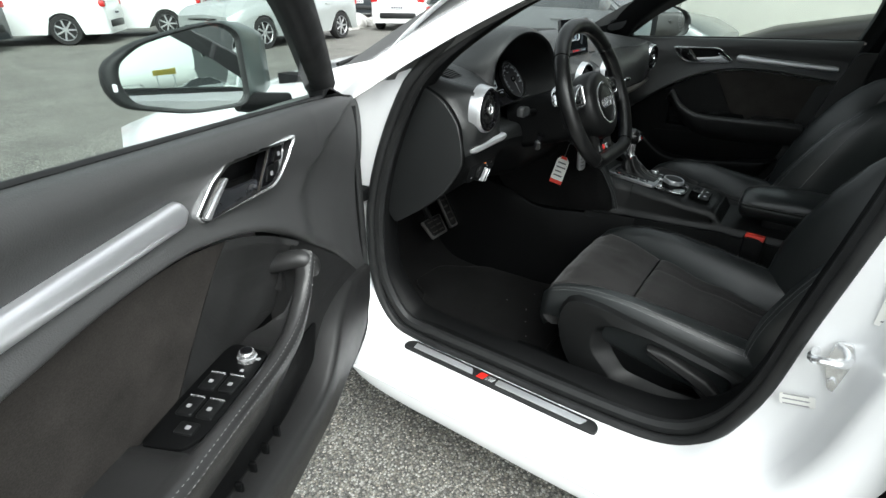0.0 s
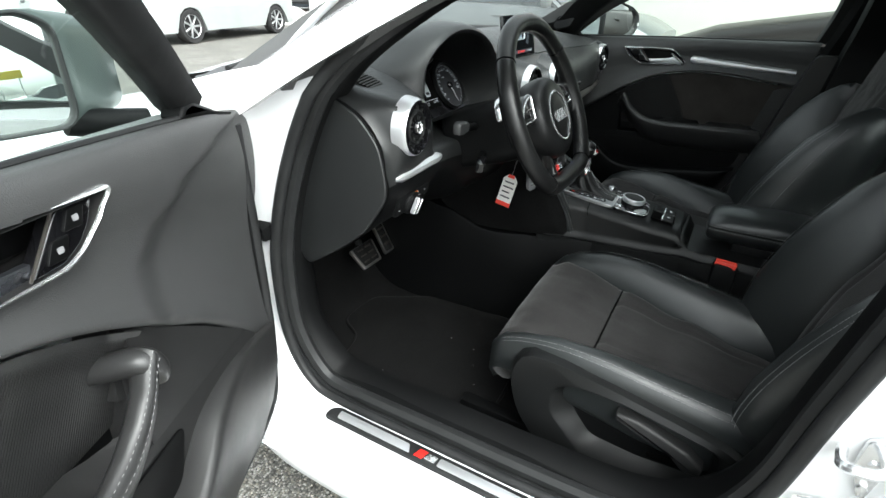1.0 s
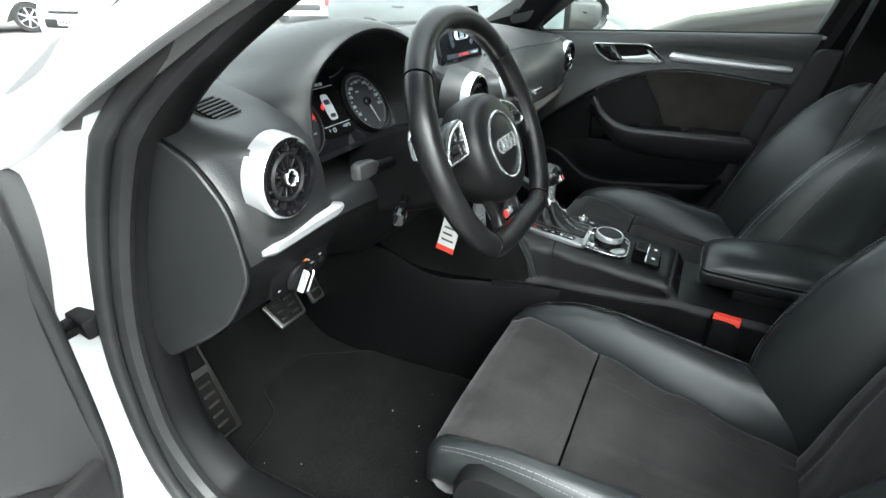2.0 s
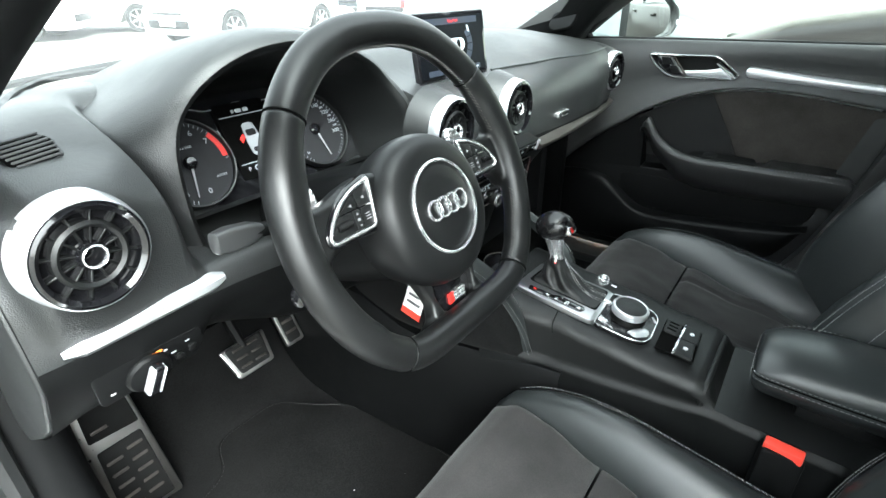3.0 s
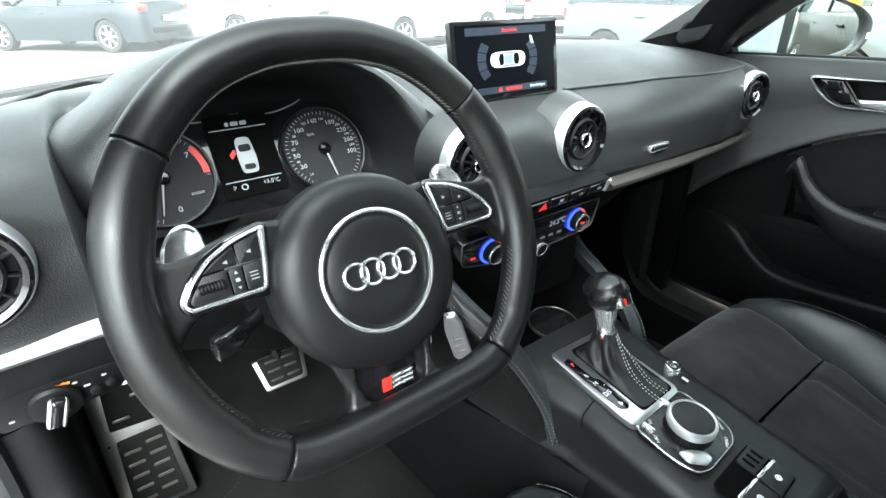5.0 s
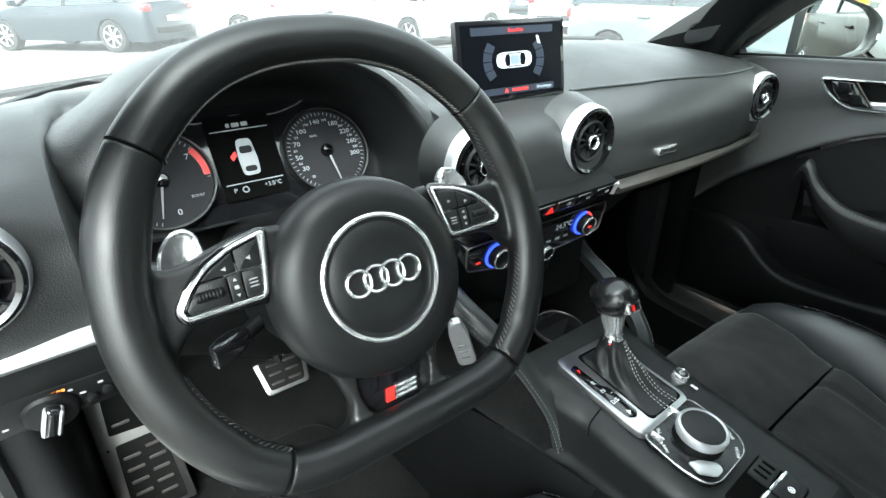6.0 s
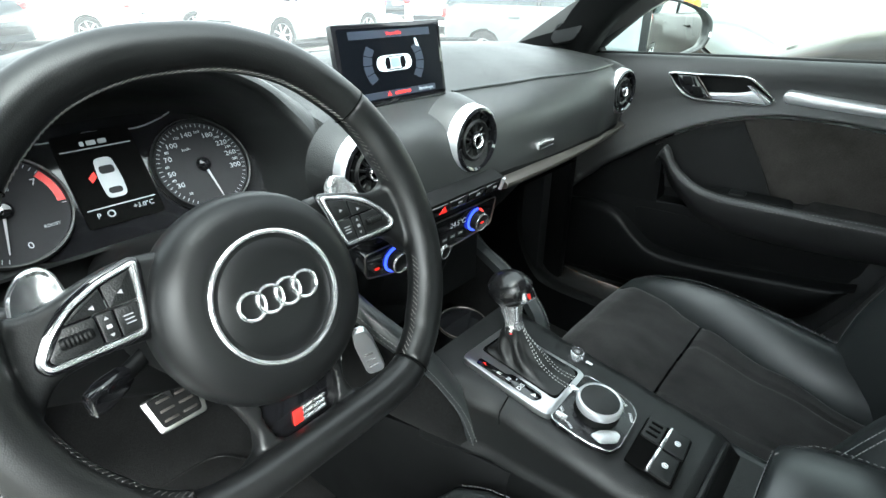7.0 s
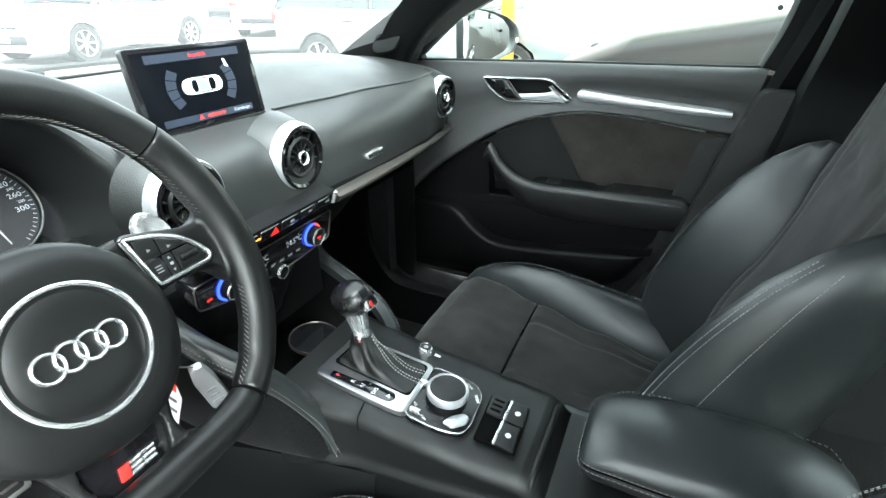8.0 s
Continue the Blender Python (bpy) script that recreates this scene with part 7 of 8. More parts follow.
            for u in np.linspace(0, 1, nu):
                st, sb = mix(l0[0], l1[0], u), mix(l0[1], l1[1], u)
                row.append((mix(st, sb, v), 0.006 - 0.052 * v ** 0.8 + lift, mix(top(st), 0.650, v)))
            rows.append(row)
        loft(bm, rows, closed=False, caps=False)

    bm = B()
    patch(bm, (0.325, 0.335), (0.895, 0.872), -0.003)
    ins = P("inset_base", bm, HARD, angle=70)
    bm = B()
    patch(bm, (0.508, 0.606), (0.893, 0.870))
    P("suede_inset", bm, SUEDE_BROWN, ins, "brown-grey suede inset", 70)
    bm = B()
    patch(bm, (0.327, 0.337), (0.5065, 0.6045))
    gr = P("speaker_cover", bm, DOOR_LEATHER, ins, "black speaker cover", 70)
    bm = B()
    for i in range(70):
        t = (i + 0.5) / 70
        st, sb = mix(0.33, 0.505, t), mix(0.34, 0.603, t)
        tube(bm, [(mix(st, sb, v), 0.0062 - 0.052 * v ** 0.8, mix(top(st), 0.650, v)) for v in (0.03, 0.25, 0.5, 0.75, 1.0)], 0.0004, 4)
    P("speaker_ribs", bm, DOOR_LEATHER, gr)
    # metal strip
    bm = B()
    rows = []
    for t in [0.0, 0.003, 0.008, 0.016, 0.028, 0.045] + list(np.linspace(0.08, 1, 18)):
        s = mix(0.572, 0.885, t)
        zc = mix(0.931, 0.906, t)
        h = 0.0160 * min(1.0, (1 - (1 - min(1, t / 0.045)) ** 2) ** 0.5 + 0.05) * (1 if t < 0.975 else 0.8) * mix(1.0, 0.75, t)
        w0 = 0.010
        rows.append([(s, w0 - 0.006, zc + h), (s, w0 + 0.004, zc + h), (s, w0 + 0.0075, zc + h * 0.88), (s, w0 + 0.0095, zc + h * 0.3), (s, w0 + 0.0095, zc - h * 0.3), (s, w0 + 0.0075, zc - h * 0.88), (s, w0 + 0.004, zc - h), (s, w0 - 0.006, zc - h)])
    loft(bm, rows)
    P("trim_strip", bm, SATIN, pad, "satin aluminium trim strip", 60)
    # handle bowl with a bright frame
    cx, cz = 0.455, 0.934

    def ring(ds, w):
        out = []
        n = len(ho)
        for i in range(n):
            d = Vector((ho[(i + 1) % n][0] - ho[i - 1][0], ho[(i + 1) % n][1] - ho[i - 1][1])).normalized()
            nv = Vector((d.y, -d.x))
            if nv.x * (ho[i][0] - cx) + nv.y * (ho[i][1] - cz) < 0:
                nv = -nv
            z = ho[i][1] + nv.y * ds
            out.append((ho[i][0] + nv.x * ds, w + table(z, [(0.915, 0.0), (0.940, 0.0015), (0.964, 0.0075)])[0], z))
        return out


    def bead(ds, w):
        """The bright frame is broad at its front and fades to a hair line above and along the lower edge; the thinning
        stands for dark reflections.
        """
        full, thin = ring(ds, w), ring(min(ds, 0.0) * 0.35 + max(ds, 0.0) * 0.12, w)
        out = []
        for p, q, (s, z) in zip(full, thin, ho):
            lower = z < 0.9635 - 0.10 * max(0.0, s - 0.34)
            k = table(s, [(0.335, 1.0), (0.40, 0.9), (0.47, 0.25), (0.50, 0.2), (0.56, 0.15)])[0] if lower else 0.0
            k = max(k, table(s, [(0.500, 0.0), (0.512, 0.2)])[0])
            k = k if driver else max(k, 0.55)
            q = (q[0], q[1] - 0.007, q[2])
            out.append(tuple(mix(b, a, k) for a, b in zip(p, q)))
        return out
    bm = B()
    loft(bm, [bead(0.0042, -0.004), bead(0.0042, 0.0185), bead(0.0030, 0.0215), bead(0.0, 0.0225), bead(-0.0014, 0.0205), bead(-0.0018, 0.012)], caps=False)
    hf = P("handle_frame", bm, CHROME, pad, "bright metal frame of the door handle", 60)
    bm = B()
    bm.faces.new(loft(bm, [ring(-0.0020, 0.0190), ring(-0.0035, 0.008), ring(-0.006, -0.012), ring(-0.012, -0.022)], caps=False)[-1])
    P("handle_bowl", bm, LOWSKIN, hf, "dark recessed handle bowl", 50)
    # lever: a bright upright end and a polished blade that narrows along the lower edge
    bm = B()
    loft(bm, [[(0.5010, w, 0.9475), (0.5080, w, 0.9495), (0.5535, w, 0.9155), (0.5490, w, 0.9105), (0.5435, w, 0.9115)] for w in (0.008, 0.0225)] + [[(0.5030, 0.0245, 0.9465), (0.5072, 0.0245, 0.9478), (0.5515, 0.0245, 0.9152), (0.5482, 0.0245, 0.9122), (0.5450, 0.0245, 0.9128)]])
    P("handle_tip", bm, CHROME, hf, "bright chrome handle end", 40)
    bm = B()
    rows = []
    for t in np.linspace(0, 1, 18):
        s = mix(0.386, 0.542, t)
        hi = table(t, [(0.0, 0.9120), (0.30, 0.9215), (0.55, 0.9255), (0.72, 0.9300), (0.86, 0.9400), (1.0, 0.9440 - 0.004)])[0]
        hi = min(hi, 0.9520 - max(0.0, s - 0.498) * 0.76)
        w0 = 0.006 + 0.010 * t
        rows.append([(s, w0 - 0.004, hi), (s, w0 + 0.002, hi - 0.0008), (s, w0 + 0.004, mix(0.9075, hi, 0.55)), (s, w0 + 0.001, 0.9075), (s, w0 - 0.006, 0.9075)])
    loft(bm, rows)
    # one lever metal: darkened for the driver's dark reflection, bright for the passenger
    P("door_handle", bm, BLADE if driver else SATIN, hf, "polished inner door handle lever", 40)
    bm = B()
    lay(bm, rounded([(0.350, 0.9575), (0.392, 0.9585), (0.434, 0.908), (0.400, 0.9075), (0.378, 0.918), (0.362, 0.934)], 0.004), 0.004, 0.019, 0.002)
    P("lock_key_plate", bm, PIANO, hf)
    bm = B()
    tube(bm, [(0.396, 0.018, 0.958), (0.436, 0.018, 0.908)], 0.0016, 6)
    P("plate_edge", bm, DARKSATIN, hf)
    for j in range(2):
        bm = B()
        c = (mix(0.376, 0.401, j), mix(0.9455, 0.9235, j))
        lay(bm, rounded([(c[0] - 0.012, c[1] + 0.010), (c[0] + 0.007, c[1] + 0.010), (c[0] + 0.018, c[1] - 0.009), (c[0] - 0.004, c[1] - 0.010)], 0.003), 0.018, 0.0215, 0.0008)
        ky = P("lock_key", bm, HARD, hf)
        bm = B()
        lay(bm, rrect(0.0065, 0.006, 0.001, 2, c[0] + 0.002, c[1]), 0.021, 0.0222, 0)
        P("lock_mark", bm, DIMMARK if driver else HARD, ky)
    # armrest: the crest rises in front into a curved pull; a bowl and the switches lie behind it
    CR = [(0.346, 0.750, 0.640), (0.350, 0.762, 0.640), (0.356, 0.772, 0.640), (0.364, 0.783, 0.642), (0.374, 0.774, 0.645), (0.388, 0.747, 0.650), (0.41, 0.722, 0.653), (0.44, 0.702, 0.655),
          (0.462, 0.693, 0.655), (0.470, 0.690, 0.665), (0.50, 0.684, 0.666), (0.53, 0.681, 0.666), (0.63, 0.679, 0.664), (0.664, 0.678, 0.664), (0.676, 0.678, 0.676), (0.70, 0.677, 0.676), (0.77, 0.675, 0.674), (0.832, 0.670, 0.668), (0.846, 0.655, 0.654)]
    bm = B()
    rings = []
    seam = []
    for s, zc, zf in CR:
        wo = table(s, [(0.34, 0.036), (0.37, 0.052), (0.45, 0.056), (0.70, 0.056), (0.846, 0.044)])[0]
        wi = table(s, [(0.34, 0.012), (0.40, 0.026), (0.47, 0.032), (0.60, 0.034), (0.664, 0.030)])[0]
        zb = table(s, [(0.346, 0.738), (0.364, 0.722), (0.39, 0.680), (0.43, 0.636), (0.48, 0.602), (0.56, 0.585)])[0]
        k = max(0.0, min(1.0, (s - 0.372) / 0.05))
        zf, back, under = mix(zb + 0.006, zf, k), mix(wi - 0.006, -0.050, k), mix(wi - 0.004, -0.02, k)
        rings.append([(s, back, zf), (s, wi - 0.004, zf), (s, wi, min(zc - 0.006, zf + 0.4)) if zc - zf > 0.012 else (s, wi, zf + 0.001), (s, wi + 0.005, zc - 0.001), (s, (wi + wo) / 2, zc + 0.001), (s, wo - 0.006, zc - 0.002), (s, wo - 0.001, zc - 0.008),
                      (s, wo, zc - 0.016), (s, wo - 0.003, max(zc - 0.034, mix(zc, zb, 0.5))), (s, wo - 0.012, mix(zc, zb, 0.6)), (s, wo - 0.028, zb), (s, under, zb - 0.010 * k), (s, back, min(zf - 0.002, zb + 0.015))])
        seam.append((s, wo, zc - 0.011))
    loft(bm, rings)
    ar = P("door_armrest", bm, DOOR_LEATHER, dr, "black leather armrest and pull with twin stitching", 60)
    bm = B()
    tube(bm, spline([(0.361, 0.041, 0.738), (0.362, 0.042, 0.755), (0.366, 0.033, 0.765), (0.370, 0.018, 0.766), (0.374, -0.002, 0.762), (0.377, -0.025, 0.756)], 5), 0.017, 16, radii=[mix(0.010, 0.0165, min(1.0, i / 9)) for i in range(26)])
    if driver:
        P("pull_foot", bm, DOOR_LEATHER, ar, angle=80)
    else:
        bm.free()
    line = spline(seam[3:-1], 4)
    for off, up in ((-0.0045, 0.0090), (0.0007, -0.0010)):
        bm = B()
        stitches(bm, resample([(v.x, v.y + off, v.z + up) for v in line], 70), 0.0032, 0.0010, 0.0009, 0.0003, (0, 0.8, 0.6))
        P("stitching", bm, THREAD, ar)
    # pocket: a raised lower shelf with an open bin behind its lip
    lip = [(0.03, 0.575), (0.12, 0.590), (0.20, 0.592), (0.27, 0.575), (0.335, 0.525), (0.385, 0.498), (0.46, 0.492), (0.60, 0.500), (0.735, 0.512), (0.79, 0.525)]
    L = spline([(s, z, 0) for s, z in lip], 5)
    bm = B()
    rows = []
    low = resample([(0.03, 0.47, 0), (0.07, 0.40, 0), (0.12, 0.372, 0), (0.66, 0.372, 0), (0.74, 0.43, 0), (0.785, 0.52, 0)], len(L))
    for k, w in ((0.0, 0.0), (0.0, 0.034), (0.03, 0.044), (0.10, 0.048), (0.5, 0.040), (0.9, 0.030), (1.0, 0.0)):
        rows.append([(mix(a.x, b.x, k), w * table(mix(a.x, b.x, k), [(0.10, 0.30), (0.36, 1.0)])[0], mix(a.y, b.y, k)) for a, b in zip(L, low)])
    loft(bm, rows, closed=False, caps=False)
    # the passenger's pocket takes the darker plastic to stand for cabin shade
    P("door_pocket", bm, LOWSKIN if driver else HARD, dr, "charcoal plastic door pocket lip, darkened on the shaded passenger side", 60)
    bm = B()
    # flat slab on the panel, dark to stand for the shade inside the bin
    lay(bm, rounded([(0.30, 0.60), (0.36, 0.600), (0.80, 0.60), (0.785, 0.53), (0.46, 0.497), (0.33, 0.525)], 0.02), 0.001, 0.004, 0.001)
    P("pocket_shade_slab", bm, HARD, dr)
    bm = B()
    for i in range(4):
        s0 = 0.485 + 0.035 * i
        box(bm, (s0, 0.008, 0.505), (0.006, 0.012, 0.022), 0.002)
    if driver:
        pieces("pocket_rib", bm, HARD, dr, at=M)
    else:
        bm.free()
    # window pane, frame and mirror triangle
    top_f = [(0.105, 0.995), (0.22, 1.085), (0.34, 1.165), (0.50, 1.235), (0.70, 1.29), (0.88, 1.31), (0.955, 1.255), (0.955, 1.12), (0.93, 1.01)]
    def tilt(s, z, w):
        return (s, w + 0.42 * max(0.0, z - 1.0), z)
    F = spline([(s, z, 0) for s, z in top_f], 6)
    bm = B()
    rings = []
    for i, v in enumerate(F):
        d = (F[min(i + 1, len(F) - 1)] - F[max(i - 1, 0)]).normalized()
        nrm = Vector((-d.y, d.x))
        rings.append([tilt(v.x + nrm.x * a, v.y + nrm.y * a, w) for a, w in ((-0.018, -0.045), (0.020, -0.045), (0.024, -0.03), (0.018, -0.008), (-0.012, -0.008), (-0.020, -0.022))])
    loft(bm, rings)
    P("window_frame", bm, RUBBER, dr, "black window frame", 50)
    bm = B()
    inner = [(v.x, v.y) for v in F]
    lay_pts = [tilt(s, z, -0.030) for s, z in inner] + [tilt(0.6, 0.985, -0.03), tilt(0.13, 0.975, -0.03)]
    vs = [bm.verts.new(p) for p in lay_pts]
    bm.faces.new(vs)
    bmesh.ops.triangulate(bm, faces=bm.faces[:])
    P("window_pane", bm, DARKGLASS, dr, "clear side window pane", 80)
    bm = B()
    lay(bm, rounded([(0.02, 0.968), (0.09, 0.983), (0.150, 0.988), (0.140, 1.004), (0.12, 1.008)], 0.006), -0.035, -0.004, 0.006)
    P("mirror_triangle", bm, HARD, dr, "black mirror triangle cover")
    return dr


SH = 0.05
MD = Matrix(((-0.906 * 1.08, 0.423, 0, -0.80 - 0.04 * 0.906), (-0.423 * 1.08, -0.906, 0, 0.96 - 0.04 * 0.423), (SH, 0, 1, 0.0), (0, 0, 0, 1)))
MP = Matrix(((0, -1, 0, 0.772), (-1, 0, 0, 0.98), (0, 0, 1, 0.0), (0, 0, 0, 1)))
ddoor = door("driver_door", MD, True, "open white driver's door with charcoal inner panel")
pdoor = door("passenger_door", MP, False, "closed passenger door with charcoal inner panel")

# black seal between the passenger door and its pillar
bm = B()
loft(bm, [[(0.776, y + 0.05, z), (0.768, y + 0.02, z), (0.768, y - 0.02, z), (0.776, y - 0.05, z)] for y, z in ((0.058, 1.0), (0.09, 0.87), (0.135, 0.70), (0.175, 0.57), (0.22, 0.46), (0.29, 0.38), (0.36, 0.34))], closed=False, caps=False)
part("pillar_seal", bm, RUBBER, car, "black rubber seal at the passenger's pillar", angle=60)

# window switches on the driver's armrest
WSF = frame3(MD @ Vector((0.560, -0.006, 0.6665)), (MD @ Vector((0.660, -0.006, 0.6645))) - (MD @ Vector((0.560, -0.006, 0.6665))), (MD @ Vector((0.560, -0.056, 0.6685))) - (MD @ Vector((0.560, -0.006, 0.6665))))
WSF = WSF @ Matrix.Diagonal((1, 1, -1, 1))
bm = B()
slab(bm, rounded([(-0.088, 0.030), (-0.080, -0.028), (-0.02, -0.035), (0.085, -0.034), (0.112, -0.020), (0.116, 0.034), (-0.06, 0.040)], 0.010, 5), -0.012, 0.005, 0.003, WSF)

swp = part("switch_panel", bm, HARD, ddoor, "black window switch panel")
bm = B()
kf = WSF @ Matrix.Translation((-0.055, -0.008, 0.006))
lathe(bm, [(0.014, 0), (0.014, 0.006), (0.0115, 0.007), (0.0115, 0.013), (0.010, 0.015), (0.0, 0.0145)], kf, 32)
mk = part("mirror_knob", bm, CHROME, swp, "chrome mirror adjusting knob")
bm = B()
lathe(bm, [(0.0085, 0.0145), (0.0085, 0.0158), (0.0, 0.0160)], kf, 24)
part("knob_face", bm, PIANO, mk)
for i in range(2):
    for j in range(2):
        sx, sy = 0.0 + 0.048 * i, -0.016 + 0.028 * j
        bm = B()
        slab(bm, rrect(0.034, 0.024, 0.004, 4, sx, sy), -0.002, 0.0095, 0.003, WSF)
        wsw = part("window_switch", bm, SOFT, swp, "black window switch with a bright edge")
        bm = B()
        box(bm, (sx - 0.015, sy, 0.0085), (0.0025, 0.021, 0.005), 0.001, WSF)
        part("switch_edge", bm, CHROME, wsw)
        bm = B()
        slab(bm, rrect(0.006, 0.006, 0.001, 2, sx + 0.003, sy), 0.0095, 0.0101, 0, WSF)
        part("switch_mark", bm, DIMMARK, wsw)
bm = B()
slab(bm, rrect(0.020, 0.026, 0.004, 4, 0.083, -0.006), 0.0, 0.008, 0.002, WSF)
csw = part("child_lock_switch", bm, SOFT, swp)
bm = B()
slab(bm, rrect(0.006, 0.006, 0.001, 2, 0.083, -0.008), 0.008, 0.0086, 0, WSF)
slab(bm, rrect(0.005, 0.005, 0.001, 2, -0.03, -0.014), 0.006, 0.0066, 0, WSF)
slab(bm, rrect(0.005, 0.005, 0.001, 2, -0.058, -0.024), 0.006, 0.0066, 0, WSF)
part("switch_mark", bm, DIMMARK, csw)
# single switch on the passenger's armrest
PSF = frame3((0.742, 0.444, 0.711), (0, -1, 0.02), (1, 0, 0.25))
bm = B()
slab(bm, rounded([(-0.085, -0.012), (0.095, -0.016), (0.085, 0.016), (-0.06, 0.018)], 0.008), -0.006, 0.005, 0.002, PSF)
psp = part("switch_panel", bm, HARD, pdoor, "black window switch panel")
bm = B()
slab(bm, rrect(0.034, 0.022, 0.004, 4, -0.02, 0.0), 0.0, 0.009, 0.003, PSF)
pw = part("window_switch", bm, SOFT, psp)
bm = B()
box(bm, (-0.035, 0.0, 0.0070), (0.002, 0.018, 0.003), 0.0008, PSF)
part("switch_edge", bm, DARKSATIN, pw)


# ---- door mirrors ----
def door_mirror(name, mf, wide, parent_label, cap_mat, inner=0.0):
    """mf: x outwards along the glass, y up, z towards the driver."""
    mr = thing(name, mf @ Vector((0, -0.07, 0)), parent_label, "door mirror", "door mirrors")
    o = rounded([(-0.115, -0.072), (-0.118, 0.060), (-0.085, 0.078), (0.00, 0.070), (0.085, 0.048), (0.128, 0.018), (0.132, -0.020), (0.115, -0.052), (0.02, -0.075)], 0.03, 5)
    o = [(x + inner * max(0.0, min(1.0, -x / 0.09)), y) for x, y in o]
    bm = B()
    rings = []
    def lap(k, z, grow=0.0):
        """A loop of the housing: thicker on the outer end of the rim, thin above and below."""
        return [mf @ Vector(((x * k + (grow * 0.013 if x > 0 else 0.0) * (x / 0.132)) * wide, y * k, z)) for x, y in o]
    for k, z, g in ((0.935, -0.010, 0), (0.940, 0.002, 0), (0.955, 0.006, 0), (0.985, 0.008, 0.6), (1.015, 0.004, 1.0), (1.035, -0.008, 1.1), (1.04, -0.022, 1.1)):
        rings.append(lap(k, z, g))
    loft(bm, rings, caps=False)
    part("mirror_rim", bm, TRIM, mr, "dark rim round the glass", angle=60)
    bm = B()
    rings = []
    for k, z, dx in ((1.02, -0.012, 0.0), (1.035, -0.030, -0.012), (1.00, -0.060, -0.040), (0.90, -0.095, -0.066), (0.70, -0.122, -0.082), (0.40, -0.138, -0.088), (0.1, -0.142, -0.09)):
        rings.append([mf @ Vector(((x * k + (0.013 * (x / 0.132) * k if x > 0 else 0.0) + dx * (1 + 18 * inner)) * wide, y * k + 0.002, z)) for x, y in o])
    loft(bm, rings)
    part("mirror_cap", bm, cap_mat, mr, "smooth painted mirror cap", angle=70)
    bm = B()
    # bulging glass
    loft(bm, [[mf @ Vector((x * k * wide, y * k, -0.001 - ((x * k * wide) ** 2 + (y * k) ** 2) / 3.2)) for x, y in o] for k in (0.945, 0.8, 0.6, 0.4, 0.2, 0.01)], caps=False)
    part("mirror_glass", bm, MIRROR, mr, "slightly bulging mirror glass", angle=80)
    bm = B()
    slab(bm, rrect(0.007, 0.013, 0.002, 3, 0.134 * wide, -0.018), 0.0, 0.0082, 0, mf)
    part("side_lamp", bm, MARK, mr, "small pale warning lamp")
    bm = B()
    tube(bm, [mf @ Vector(p) for p in ((-0.08 * wide, -0.066, -0.04), (-0.13 * wide, -0.078, -0.045), (-0.19 * wide, -0.085, -0.045))], 0.022, 10)
    part("mirror_foot", bm, HARD, mr)
    return mr


TRIM = material("dull_dark_rim", (0.012, 0.013, 0.0135), 0.6, stain=0.1, stain_size=0.03)
# the silver cap for the driver's side, darkened for the black door it reflects
DARKCAP = material("darkened_silver_mirror_cap", (0.085, 0.105, 0.10), 0.32, metal=0.3, coat=0.3, stain=0.08, stain_size=0.1)
CAP = material("silver_grey_mirror_cap", (0.42, 0.47, 0.48), 0.25, metal=0.5, coat=0.5)
def dpos(s, w, z):
    return Vector((-0.80 - 0.906 * s + 0.423 * w, 0.96 - 0.423 * s - 0.906 * w, z))
a, b = dpos(0.165, -0.135, 1.045), dpos(0.31, -0.335, 1.045)
mn = Vector((-0.255, -0.958, 0.092)).normalized()
mdf = frame3((a + b) / 2, Vector((0, 0, -1)).cross(mn), Vector((0, 0, 1)) - mn * mn.z)
if mdf.col[2].xyz.dot(mn) < 0:
    mdf = mdf @ Matrix.Diagonal((1, 1, -1, 1))
door_mirror("driver_mirror", mdf, 0.99, "driver's door mirror, its silver cap coloured dark for what it reflects", DARKCAP, 0.024)
mpf = frame3((1.03, 0.765, 1.035), (0.92, -0.39, 0), (0, 0, 1))
if mpf.col[2].xyz.y > 0:
    mpf = mpf @ Matrix.Diagonal((1, 1, -1, 1))
door_mirror("passenger_mirror", mpf, 0.95, "passenger's door mirror with a silver cap", CAP)

# ---- footwell ----
mat_ob = thing("floor_mat", (-0.36, 0.85, 0.218), "black carpet floor mat with a sewn border", "floor mat")
outl = rounded([(-0.600, 0.575), (-0.150, 0.60), (-0.135, 0.86), (-0.165, 1.00), (-0.215, 1.06), (-0.26, 1.14), (-0.42, 1.145), (-0.455, 1.06), (-0.52, 1.04), (-0.600, 1.03)], 0.04, 5)
def mat_h(x, y):
    return 0.222 + 0.08 * max(0, y - 1.02) ** 1.3 + 0.0025 * noise.noise((x * 9, y * 9, 0))
bm2 = B()
cxm, cym = -0.37, 0.84
rings = []
for k, dz in ((1.0, 0.0), (1.0, 0.009), (0.985, 0.011), (0.8, 0.011), (0.6, 0.011), (0.4, 0.011), (0.2, 0.011), (0.02, 0.011)):
    rings.append([(cxm + (x - cxm) * k, cym + (y - cym) * k, mat_h(cxm + (x - cxm) * k, cym + (y - cym) * k) + dz) for x, y in outl])
loft(bm2, rings)
part("mat_sheet", bm2, CARPET, mat_ob, angle=60)
bm = B()
stitches(bm, [(cxm + (x - cxm) * 0.975, cym + (y - cym) * 0.975, mat_h(cxm + (x - cxm) * 0.975, cym + (y - cym) * 0.975) + 0.012) for x, y in outl + outl[:1]], 0.004, 0.003, 0.0012, 0.0)
part("stitching", bm, LOWSKIN, mat_ob)
bm = B()
rc = [rnd.uniform(-0.58, -0.18) for _ in range(9)]
for x in rc:
